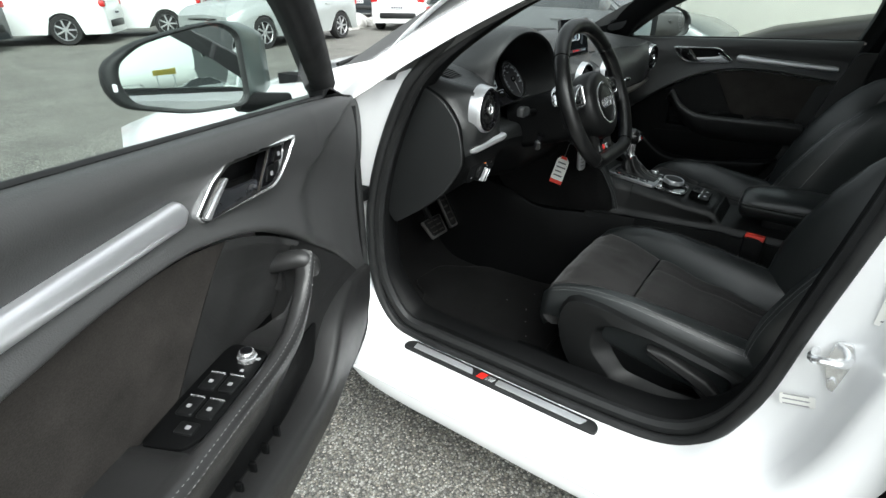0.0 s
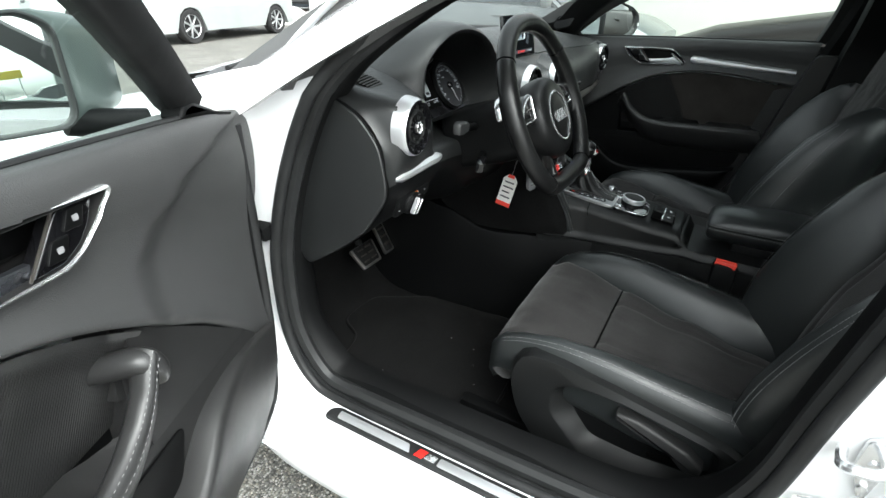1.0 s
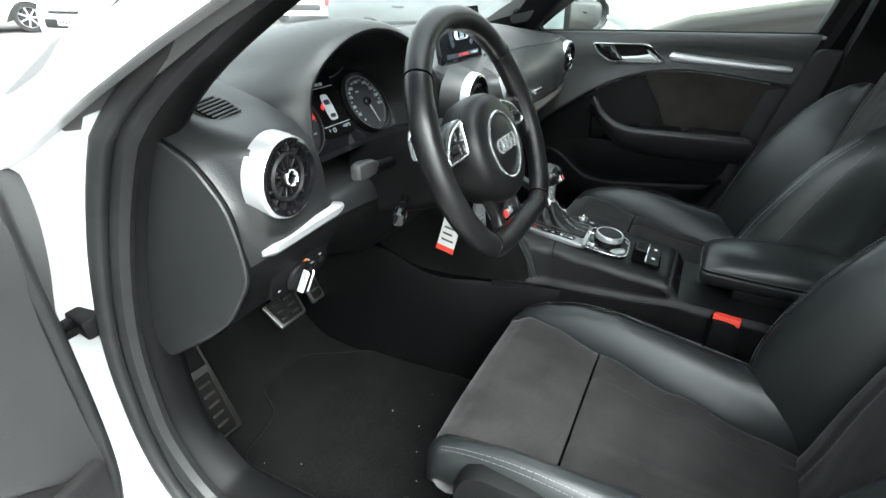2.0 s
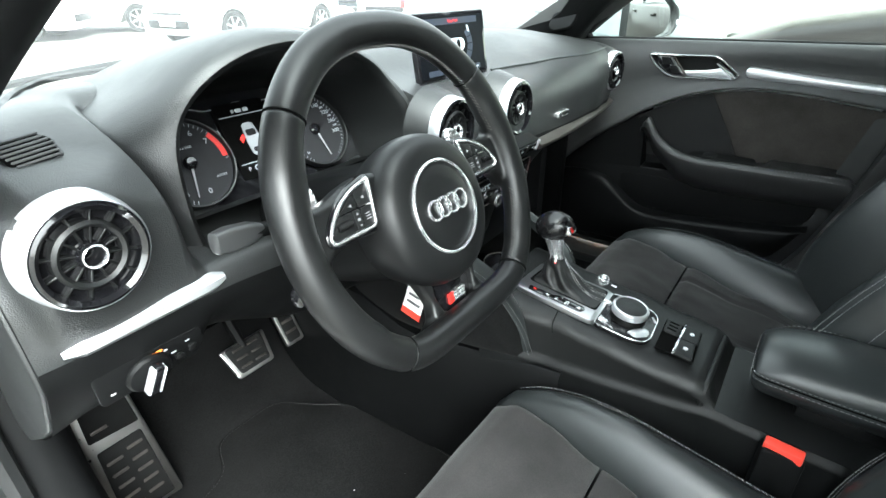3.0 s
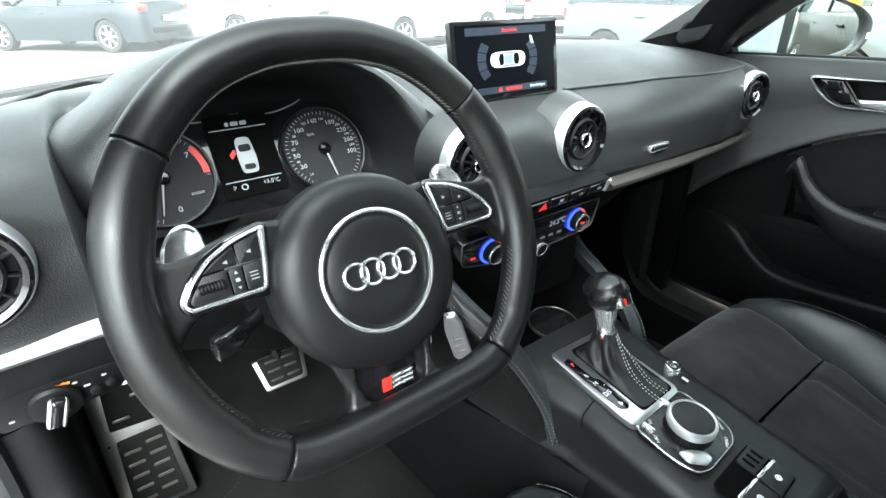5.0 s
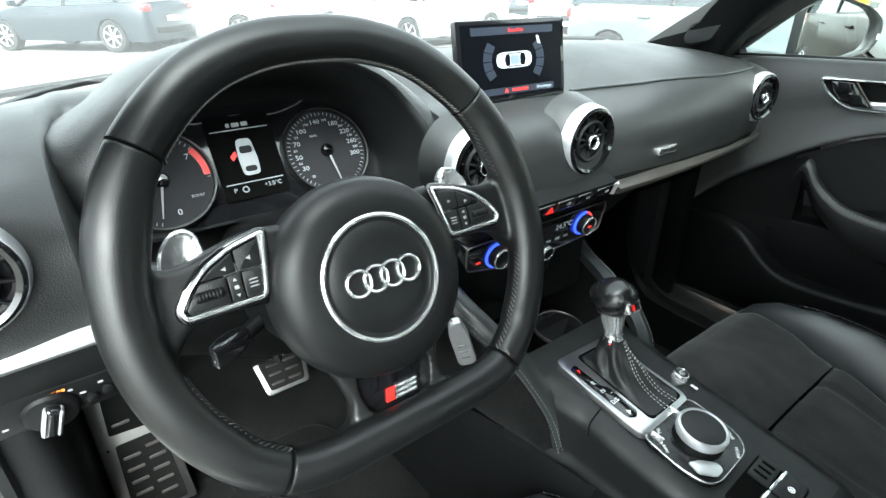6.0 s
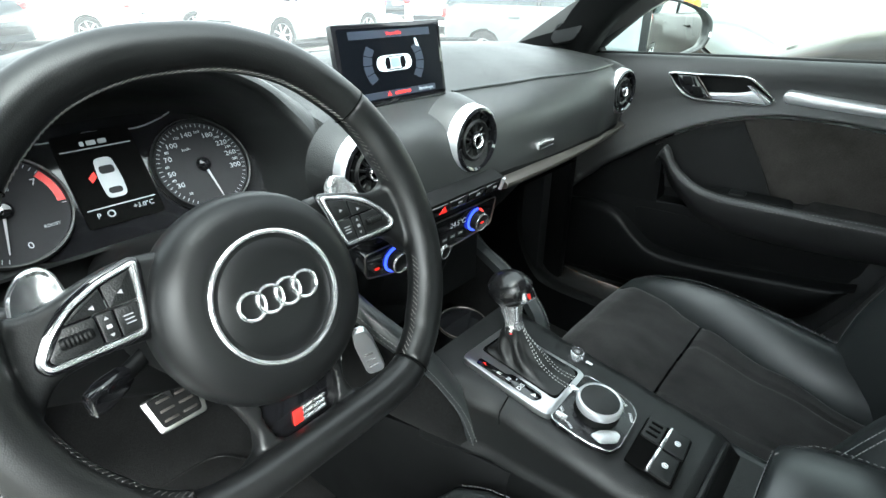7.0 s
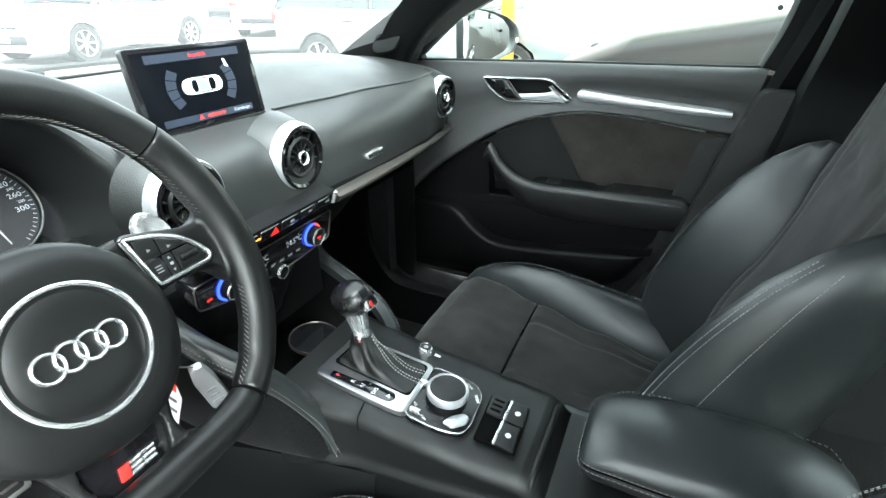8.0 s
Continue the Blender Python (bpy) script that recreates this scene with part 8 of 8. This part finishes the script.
    y = rnd.uniform(0.60, 1.0)
    box(bm, (x, y, mat_h(x, y) + 0.0125), (rnd.uniform(0.001, 0.003), rnd.uniform(0.001, 0.003), 0.0012))
tagged(part("mat_crumbs", bm, DIMMARK), "pale crumbs on the floor mat", "crumbs", kind="stuff")


PEDAL_RUBBER = material("worn_black_pedal_rubber", (0.007, 0.007, 0.007), 0.7, spec=0.15, stain=0.2, stain_size=0.02)


def pedal(name, pf, w, h, rows, cols, label, taper=0.0):
    pd = thing(name, pf.translation, label, "pedal", "pedals")
    o = rounded([(-w / 2 - taper, h / 2), (w / 2 + taper, h / 2), (w / 2, -h / 2), (-w / 2, -h / 2)], 0.008)
    bm = B()
    slab(bm, o, -0.008, 0.0, 0.003, pf)
    part("pedal_plate", bm, STEEL, pd, "brushed steel pedal plate")
    bm = B()
    slab(bm, [(x * (1 - 0.016 / w), y * (1 - 0.011 / h) + 0.0025) for x, y in o], -0.004, 0.0015, 0.001, pf)
    part("rubber_pad", bm, PEDAL_RUBBER, pd, "black rubber pad")
    for i in range(rows):
        for j in range(cols):
            bm = B()
            cx = (j - (cols - 1) / 2) * w * 0.80 / cols
            cy = (i - (rows - 1) / 2) * h * 0.80 / rows
            slab(bm, rrect(w * 0.60 / cols, h * 0.20 / rows, 0.0015, 3, cx, cy + 0.003), 0.001, 0.0035, 0.001, pf)
            part("grip_bar", bm, DARKSATIN, pd)
    return pd


brake_f = frame3((-0.310, 1.119, 0.420), (1, 0.0, 0.0), (0, 0.64, 0.77))
pb = pedal("brake_pedal", brake_f, 0.088, 0.072, 3, 2, "brushed steel brake pedal with rubber pad", 0.011)
bm = B()
tube(bm, [(-0.310, 1.140, 0.43), (-0.32, 1.18, 0.52), (-0.33, 1.20, 0.68)], 0.012, 8)
part("pedal_arm", bm, HARD, pb)
gas_f = frame3((-0.188, 1.160, 0.444), (1, 0.0, 0.0), (0, 0.5, 0.86))
pg = pedal("accelerator_pedal", gas_f, 0.050, 0.16, 5, 1, "tall brushed steel accelerator pedal")
bm = B()
tube(bm, [(-0.188, 1.177, 0.474), (-0.195, 1.23, 0.55)], 0.01, 8)
part("pedal_arm", bm, HARD, pg)
# foot rest
fr_f = frame3((-0.585, 1.122, 0.362), (1, 0.0, 0.0), (0, 0.30, 0.95))
fr = thing("foot_rest", (-0.585, 1.12, 0.25), "brushed steel foot rest with slotted rubber pads", "foot rest")
bm = B()
slab(bm, rounded([(-0.064, 0.150), (0.044, 0.150), (0.060, -0.125), (-0.064, -0.112)], 0.008), -0.012, 0.0, 0.003, fr_f)
part("rest_plate", bm, STEEL, fr)
for y0, y1, rr in ((0.052, 0.135, 2), (-0.114, 0.036, 5)):
    bm = B()
    wt = lambda y: 0.041 - 0.045 * (y - 0.13) * 0.35
    slab(bm, rounded([(-wt(y1) + 0.004, y1), (wt(y1) - 0.004, y1), (wt(y0), y0), (-wt(y0), y0 + 0.006)], 0.005), -0.004, 0.002, 0.001, fr_f)
    pad_ob = part("rubber_pad", bm, PEDAL_RUBBER, fr, "black rubber pad")
    for i in range(rr):
        y = mix(y0 + 0.012, y1 - 0.012, (i + 0.5) / rr)
        for x in (-0.019, 0.019):
            if rr == 2 and (i + (x > 0)) % 2:
                continue
            bm = B()
            slab(bm, rrect(0.028, 0.006, 0.002, 3, x, y + (0.004 if x > 0 else -0.004)), 0.001, 0.0042, 0.001, fr_f)
            part("grip_bar", bm, DARKSATIN, pad_ob)
# kick panel ahead of the door
bm = B()
loft(bm, [[(-0.665 + 0.02 * math.sin(k * 3), y, z) for k, (y, z) in enumerate(((0.93, 0.30), (1.02, 0.40), (1.04, 0.52), (1.02, 0.64)))],
          [(-0.655, y, z) for y, z in ((1.10, 0.24), (1.16, 0.40), (1.18, 0.52), (1.16, 0.66))], [(-0.66, y, z) for y, z in ((1.22, 0.24), (1.28, 0.40), (1.3, 0.52), (1.28, 0.66))]], closed=False, caps=False)
part("kick_panel", bm, HARD, car, "black plastic kick panel")
# lower dash closing panel, near black to hold the shade under the dash
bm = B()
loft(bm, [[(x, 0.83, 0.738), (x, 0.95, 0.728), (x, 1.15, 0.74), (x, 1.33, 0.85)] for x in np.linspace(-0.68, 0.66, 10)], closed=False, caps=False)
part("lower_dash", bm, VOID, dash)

# ---- key with its paper tag ----
key = thing("car_key", (-0.27, 0.66, 0.74), "car key in the ignition with silver fob and paper tag", "key")
bm = B()
tube(bm, [(-0.262, 0.690, 0.800), (-0.258, 0.665, 0.790), (-0.252, 0.655, 0.775)], 0.006, 8)
part("key_head", bm, HARD, key)
ff = frame3((-0.205, 0.657, 0.727), (0.80, -0.55, 0.25), (-0.34, -0.05, 0.94))
bm = B()
slab(bm, rounded([(-0.007, 0.044), (0.007, 0.044), (0.012, 0.020), (0.0125, -0.036), (0.008, -0.042), (-0.008, -0.042), (-0.0125, -0.036), (-0.012, 0.020)], 0.004, 4), -0.005, 0.005, 0.003, ff)
fob = part("key_fob", bm, SATIN, key, "silver metal key fob")
bm = B()
for yy in (0.0, -0.012, -0.024):
    slab(bm, rrect(0.012, 0.003, 0.001, 2, 0, yy), 0.005, 0.0056, 0, ff)
pieces("fob_print", bm, DIMMARK, fob)
tf = frame3((-0.231, 0.711, 0.686), (-0.06, -0.673, -0.096), (0.25, -0.15, 0.9))
bm = B()
slab(bm, rounded([(-0.020, -0.040), (0.020, -0.040), (0.020, 0.030), (0.008, 0.042), (-0.008, 0.042), (-0.020, 0.030)], 0.002), -0.0005, 0.0005, 0, tf)
tg = part("paper_tag", bm, PAPER, key, "white paper tag with red ends and written bars")
bm = B()
slab(bm, [(-0.0202, -0.041), (0.0202, -0.041), (0.0202, -0.030), (-0.0202, -0.030)], -0.0008, 0.0009, 0, tf)
slab(bm, [(-0.0100, 0.034), (0.0100, 0.034), (0.008, 0.0425), (-0.008, 0.0425)], -0.0008, 0.0009, 0, tf)
pieces("tag_end", bm, BUCKLE_RED, tg)
bm = B()
for i, (w, x) in enumerate(((0.026, 0.0), (0.030, 0.001), (0.022, -0.003), (0.028, 0.0))):
    slab(bm, rrect(w, 0.0040, 0.001, 2, x, 0.022 - 0.013 * i), -0.0008, 0.0009, 0, tf)
pieces("tag_writing", bm, INK, tg)
bm = B()
tube(bm, [tf @ Vector((0, 0.040, 0)), (-0.230, 0.690, 0.770), (-0.252, 0.660, 0.780)], 0.0008, 5)
part("tag_string", bm, THREAD, key)
bm = B()
tube(bm, [(-0.252, 0.655, 0.778), (-0.238, 0.655, 0.782), (-0.220, 0.656, 0.768)], 0.0012, 6)
part("key_ring", bm, STEEL, key)

# ---- the rest of our own car's outside ----
for s in (-1, 1):
    bm = B()
    rows = []
    for y in np.linspace(-0.105, -2.15, 16):
        k = (-0.105 - y) / 2.05
        arch = max(0.0, 1 - ((y + 1.06) / 0.36) ** 2) ** 0.5 * 0.50 + 0.17
        inn = 0.10 * k ** 4
        rows.append([(s * (x - inn), y, max(z, arch) if x > 0.8 else z) for x, z in ((0.78, 1.005), (0.845, 0.985), (0.875, 0.86), (0.895, 0.70), (0.895, 0.45), (0.885, 0.28), (0.86, 0.18))])
    loft(bm, rows, closed=False, caps=False)
    part("rear_side_panel", bm, WHITE, car, "white rear door and quarter panel", angle=60)
    bm = B()
    loft(bm, [[(s * (0.79 - 0.42 * dz), y, 1.0 + dz) for y in np.linspace(-0.12, -0.12 - L, 8)] for dz, L in ((0.0, 1.35), (0.15, 1.20), (0.29, 0.95))], closed=False, caps=False)
    part("rear_side_window", bm, DARKGLASS, car, "rear side window", angle=80)
    for y in (1.62, -1.06):
        bm = B()
        lathe(bm, [(0.20, -0.10), (0.30, -0.11), (0.315, -0.08), (0.315, 0.08), (0.30, 0.11), (0.21, 0.10)], frame3((s * 0.78, y, 0.315), (0, s, 0), (0, 0, 1)), 36)
        wh = part("car_wheel", bm, RUBBER, car, "black tyre on an alloy rim")
        bm = B()
        for i in range(10):
            box(bm, (0.11, 0, 0.07), (0.20, 0.02, 0.03), 0.005, frame3((s * 0.78, y, 0.315), (0, s, 0), (0, 0, 1)) @ Matrix.Rotation(i * math.pi / 5, 4, "Z"), 1)
        lathe(bm, [(0.205, 0.10), (0.215, 0.105), (0.22, 0.09)], frame3((s * 0.78, y, 0.315), (0, s, 0), (0, 0, 1)), 36)
        part("rim", bm, SATIN, wh)
bm = B()
loft(bm, [[(x, y - 0.12 * (1 - (x / 0.8) ** 2), z) for x in np.linspace(-0.79, 0.79, 13)] for y, z in ((-1.30, 1.33), (-1.75, 1.05), (-2.10, 1.01), (-2.18, 0.95), (-2.2, 0.6), (-2.1, 0.3))][1:], closed=False, caps=False)
part("boot", bm, WHITE, car, "white boot lid and tail", angle=50)
bm = B()
loft(bm, [[(x, y - 0.10 * (1 - (x / 0.6) ** 2), z) for x in np.linspace(-w, w, 11)] for y, z, w in ((-1.14, 1.335, 0.56), (-1.72, 1.04, 0.70))], closed=False, caps=False)
rw = part("rear_window", bm, DARKGLASS, car, "rear window", angle=80)

# ---- parked cars ----
PWHITE = material("white_parked_paint", (0.76, 0.77, 0.76), 0.3, coat=0.5, stain=0.03, stain_size=0.4)
PSILVER = material("silver_parked_paint", (0.46, 0.49, 0.48), 0.3, metal=0.4, coat=0.5, stain=0.04, stain_size=0.4)
PDARK = material("dark_blue_parked_paint", (0.010, 0.015, 0.020), 0.3, coat=0.25, stain=0.1, stain_size=0.4)
PBLACK = material("black_parked_paint", (0.010, 0.008, 0.007), 0.30, spec=0.22, stain=0.2, stain_size=0.3)
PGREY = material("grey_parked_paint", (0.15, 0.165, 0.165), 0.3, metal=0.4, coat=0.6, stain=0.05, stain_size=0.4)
TYRE = material("tyre_rubber", (0.02, 0.02, 0.02), 0.85, stain=0.3, stain_size=0.05)
ALLOY = material("alloy_wheel", (0.55, 0.56, 0.57), 0.35, metal=0.8)
CARGLASS = material("dark_car_glass", (0.02, 0.028, 0.028), 0.06, spec=0.8)
TAIL = material("red_tail_lamp", (0.55, 0.02, 0.02), 0.2, coat=0.6)
LAMP = material("clear_headlamp", (0.6, 0.62, 0.63), 0.12, metal=0.3, coat=0.8)

SHAPES = {  # stations along the car: x, lower body top, roof height (0: none), half width
    "hatch": [(-2.02, 0.86, 0), (-1.98, 0.93, 0.96), (-1.75, 0.95, 1.32), (-1.35, 0.95, 1.43), (-0.5, 0.94, 1.47), (0.25, 0.93, 1.42), (0.95, 0.92, 1.05), (1.15, 0.91, 0), (1.70, 0.80, 0), (2.0, 0.64, 0)],
    "estate": [(-2.20, 0.86, 0), (-2.15, 0.93, 0.96), (-1.90, 0.95, 1.38), (-1.40, 0.95, 1.45), (-0.5, 0.94, 1.47), (0.20, 0.93, 1.42), (0.95, 0.91, 1.0), (1.15, 0.90, 0), (1.80, 0.80, 0), (2.15, 0.64, 0)],
    "coupe": [(-2.20, 0.84, 0), (-2.12, 0.95, 0), (-1.75, 0.97, 0), (-1.60, 0.95, 0.98), (-0.95, 0.92, 1.30), (-0.3, 0.90, 1.36), (0.20, 0.89, 1.30), (0.95, 0.88, 0.93), (1.10, 0.87, 0), (1.85, 0.76, 0), (2.2, 0.60, 0)],
    "suv": [(-2.2, 0.95, 0), (-2.1, 1.05, 1.08), (-1.85, 1.07, 1.58), (-1.2, 1.07, 1.68), (-0.3, 1.07, 1.68), (0.3, 1.07, 1.60), (0.98, 1.04, 1.12), (1.10, 1.015, 0), (1.75, 0.905, 0), (2.15, 0.76, 0)],
}


def parked_car(x, y, heading, paint, shape, label, rims=ALLOY, half=0.88):
    """heading: the way that the nose points, as a flat vector."""
    h = Vector((heading[0], heading[1], 0)).normalized()
    m = frame3((x, y, 0), h, Vector((0, 0, 1)).cross(h))
    pc = thing("parked_car", (x, y, 0), label, "car", "parked cars")

    def P(nm, bm, mat, parent=pc, lab="", angle=40):
        return part(nm, bm, mat, parent, lab, m, angle)

    st = SHAPES[shape]
    xs, xe = st[0][0], st[-1][0]
    wheels = (xs + 0.85, xe - 0.80)
    rows = []
    bm = B()
    px = sorted(set([s[0] for s in st] + list(np.linspace(xs, xe, 34))))
    for q in px:
        z = np.interp(q, [s[0] for s in st], [s[1] for s in st])
        e = min(1.0, min(q - xs, xe - q) / 0.5 + 0.0)
        w = half * (0.80 + 0.20 * math.sqrt(max(0.0, 1 - (1 - e) ** 2)))
        low = 0.22
        for wx in wheels:
            if abs(q - wx) < 0.36:
                low = max(low, 0.30 + math.sqrt(0.36 ** 2 - (q - wx) ** 2))
        rows.append([(q, -w * 0.86, min(low, z - 0.12)), (q, -w, min(low, z - 0.10)), (q, -w, mix(low, z, 0.6) if low < 0.4 else max(low, z - 0.2)), (q, -w * 0.985, z - 0.05), (q, -w * 0.93, z), (q, 0, z + 0.035),
                     (q, w * 0.93, z), (q, w * 0.985, z - 0.05), (q, w, mix(low, z, 0.6) if low < 0.4 else max(low, z - 0.2)), (q, w, min(low, z - 0.10)), (q, w * 0.86, min(low, z - 0.12))])
    loft(bm, rows)
    body = P("body", bm, paint, angle=45)
    # cabin: dark glass block, painted roof and pillars
    cab = [s for s in st if s[2] > 0]
    cx = np.linspace(cab[0][0], cab[-1][0], 22)
    def roof(q):
        return np.interp(q, [s[0] for s in cab], [s[2] for s in cab])
    def belt(q):
        return np.interp(q, [s[0] for s in st], [s[1] for s in st])
    bm = B()
    loft(bm, [[(q, -half * 0.91, belt(q)), (q, -mix(half * 0.91, half * 0.70, min(1, (roof(q) - belt(q)) / 0.5)), roof(q) - 0.03), (q, -half * 0.4, roof(q) - 0.005), (q, half * 0.4, roof(q) - 0.005),
               (q, mix(half * 0.91, half * 0.70, min(1, (roof(q) - belt(q)) / 0.5)), roof(q) - 0.03), (q, half * 0.91, belt(q))] for q in cx])
    P("windows", bm, CARGLASS, lab="dark car windows", angle=35)
    top = [q for q in np.linspace(cab[1][0] if shape != "coupe" else cab[1][0], cab[-2][0], 14)]
    bm = B()
    loft(bm, [[(q, s2 * half * 0.71 * (1 if abs(s2) < 1 else 1.0), roof(q) + 0.012 - 0.03 * abs(s2) ** 3) for s2 in (-1, -0.7, -0.3, 0.3, 0.7, 1)] for q in top], closed=False, caps=False)
    P("roof", bm, paint, angle=50)
    for s2 in (-1, 1):
        for a, b in ((cab[0], cab[1]), (cab[-1], cab[-2])):
            bm = B()
            za, zb = belt(a[0]), roof(b[0])
            tube(bm, [(a[0], s2 * half * 0.91, za), (b[0], s2 * half * 0.71, zb)], 0.035, 6)
            P("pillar", bm, paint)
        bm = B()
        mid = mix(cab[0][0], cab[-1][0], 0.52)
        tube(bm, [(mid, s2 * half * 0.915, belt(mid)), (mid - 0.05, s2 * half * 0.71, roof(mid))], 0.03, 6)
        P("pillar", bm, RUBBER)
        for lx, mat, nm in ((xs + 0.10, TAIL, "tail_lamp"), (xe - 0.24, LAMP, "headlamp")):
            bm = B()
            zz = belt(lx) - 0.10
            box(bm, (lx, s2 * half * 0.78, zz), (0.22, 0.22, 0.14 if mat is TAIL else 0.12), 0.04)
            P(nm, bm, mat)
        bm = B()
        box(bm, (cab[-1][0] - 0.12, s2 * (half + 0.09), belt(cab[-1][0]) + 0.07), (0.10, 0.17, 0.12), 0.03)
        P("mirror", bm, paint)
        for hx in (0.15, -0.85):
            bm = B()
            box(bm, (hx, s2 * half * 1.005, belt(hx) - 0.13), (0.18, 0.03, 0.025), 0.008)
            P("door_handle", bm, paint)
    for lx, zz in ((xs + 0.02, 0.42), (xe - 0.03, 0.40)):
        bm = B()
        box(bm, (lx, 0, zz), (0.10, half * 1.25, 0.16), 0.04)
        P("bumper_insert", bm, RUBBER)
        bm = B()
        box(bm, (lx + (-0.055 if lx < 0 else 0.055), 0, zz + (0.22 if lx < 0 else 0.02)), (0.012, 0.42, 0.10), 0.004)
        pl = P("number_plate", bm, MARK)
        bm = B()
        for i in range(5):
            box(bm, (lx + (-0.063 if lx < 0 else 0.063), -0.14 + 0.07 * i, zz + (0.22 if lx < 0 else 0.02)), (0.004, 0.045, 0.055))
        pieces("plate_bar", bm, INK, pl, at=m)
    bm = B()
    box(bm, (xe - 0.035, 0, 0.585), (0.07, half * 0.95, 0.085), 0.02)
    P("grille", bm, RUBBER)
    for wx in wheels:
        for s2 in (-1, 1):
            wf = frame3((wx, s2 * (half - 0.10), 0.315), (-s2, 0, 0), (0, 0, 1))
            bm = B()
            lathe(bm, [(0.20, -0.09), (0.30, -0.10), (0.315, -0.07), (0.315, 0.07), (0.30, 0.10), (0.22, 0.095), (0.21, 0.05), (0.0, 0.05)], wf, 28)
            wheel_ob = P("wheel", bm, TYRE)
            bm = B()
            lathe(bm, [(0.205, 0.08), (0.215, 0.097), (0.222, 0.08)], wf, 28, close=True)
            for i in range(7):
                box(bm, (0.11, 0, 0.075), (0.20, 0.035, 0.025), 0.006, wf @ Matrix.Rotation(2 * math.pi * i / 7, 4, "Z"), 1)
            lathe(bm, [(0.04, 0.06), (0.04, 0.09), (0, 0.092)], wf, 12)
            P("rim", bm, rims, wheel_ob)
    return pc


parked_car(3.1, 15.4, (-0.79, 0.61), PWHITE, "hatch", "white parked hatchback with dark bumper insert")
parked_car(5.5, 15.9, (-0.79, 0.61), PWHITE, "estate", "white parked estate car on alloy wheels")
parked_car(6.85, 11.0, (-0.985, -0.17), PSILVER, "estate", "silver parked estate car facing the yard")
parked_car(0.49, 15.13, (-0.66, 0.75), PDARK, "coupe", "dark blue parked coupe on bright wheels")
parked_car(16.5, 17.5, (0.75, 0.66), PDARK, "hatch", "dark blue parked hatchback seen from behind")
parked_car(12.8, 11.6, (0.9, 0.42), PWHITE, "hatch", "white parked hatchback with red tail lamps")
parked_car(-4.5, 17.5, (-0.79, 0.61), PWHITE, "estate", "white parked estate car further along the row")
parked_car(6.30, 3.40, (-0.03, -1.0), PGREY, "estate", "silver-grey parked estate car standing side on")
parked_car(2.98, -1.25, (0.0, 1.0), PBLACK, "suv", "glossy black parked off-road car alongside")
parked_car(-1.3, -12.9, (-1.0, 0.05), PWHITE, "coupe", "white parked coupe standing behind")

parked_car(-5.6, -17.0, (0.6, 0.8), PDARK, "hatch", "dark blue parked hatchback in the row behind")

# heap of stones and old snow
SNOW = material("old_snow_and_stone", (0.55, 0.54, 0.52), 0.9, grain=1.0, grain_size=0.06, stain=0.45, stain_size=0.3)
bm = B()
for i in range(26):
    c = Vector((11.2 + rnd.uniform(-1.3, 1.3), 13.2 + rnd.uniform(-0.7, 0.7), 0.1))
    g = bmesh.ops.create_icosphere(bm, subdivisions=2, radius=rnd.uniform(0.18, 0.42))
    for v in g["verts"]:
        v.co = Vector((v.co.x * 1.2, v.co.y, v.co.z * 0.8)) * (1 + 0.25 * noise.noise(v.co * 4 + c)) + c
tagged(part("stone_heap", bm, SNOW), "heap of grey stones and old snow", "heap", kind="stuff")

# ---- buildings ----
WALL = material("pale_cream_render", (0.80, 0.79, 0.72), 0.9, grain=0.5, grain_size=0.02, stain=0.05, stain_size=0.8)
ROOFM = material("dark_eaves", (0.06, 0.055, 0.05), 0.7, stain=0.2, stain_size=0.3)
POST = material("orange_post_paint", (0.75, 0.24, 0.02), 0.5, stain=0.1, stain_size=0.2)
hall = thing("hall", (7.5, -2.5, 0), "pale cream rendered hall wall with dark eaves", "building")
bm = B()
box(bm, (8.2, -4.2, 1.9), (0.4, 13.0, 3.8), 0.02)
part("wall", bm, WALL, hall)
bm = B()
box(bm, (8.0, -4.2, 3.9), (1.4, 13.4, 0.25), 0.03)
part("roof", bm, ROOFM, hall)
post = thing("post", (5.2, 2.05, 0), "orange painted square post", "post")
bm = B()
box(bm, (5.2, 2.05, 1.6), (0.13, 0.13, 3.2), 0.015)
part("post_shaft", bm, POST, post)
GREYWALL = material("grey_render", (0.24, 0.25, 0.25), 0.9, grain=0.4, grain_size=0.02, stain=0.08, stain_size=0.7)
shop = thing("grey_house", (1.5, -20, 0), "grey rendered house with a tall barred window", "house")
bm = B()
box(bm, (2.0, -20.0, 3.2), (5.9, 6.0, 6.4), 0.03)
hw = part("wall", bm, GREYWALL, shop)
bm = B()
box(bm, (2.0, -20.0, 6.5), (6.4, 6.6, 0.25), 0.03)
part("roof", bm, ROOFM, shop)
for i in range(2):
    bm = B()
    box(bm, (0.04 + 2.4 * i, -16.98, 3.4), (0.9, 0.05, 1.2), 0.01)
    wp = part("window", bm, CARGLASS, shop)
    for j in range(4):
        bm = B()
        box(bm, (0.04 + 2.4 * i - 0.42 + 0.28 * j, -16.94, 3.4), (0.05, 0.05, 1.2), 0.008)
        part("window_bar", bm, PWHITE, wp)
sign = thing("yellow_sign", (-4.1, -25, 0), "yellow blank sign board on two posts", "sign")
bm = B()
box(bm, (-4.1, -25, 2.5), (2.2, 0.1, 0.5), 0.02)
part("board", bm, material("yellow_sign_paint", (0.75, 0.58, 0.04), 0.5, stain=0.05, stain_size=0.3), sign)
for dx in (-0.8, 0.8):
    bm = B()
    tube(bm, [(-4.1 + dx, -25, 0), (-4.1 + dx, -25, 2.3)], 0.05, 8)
    part("sign_post", bm, ALLOY, sign)
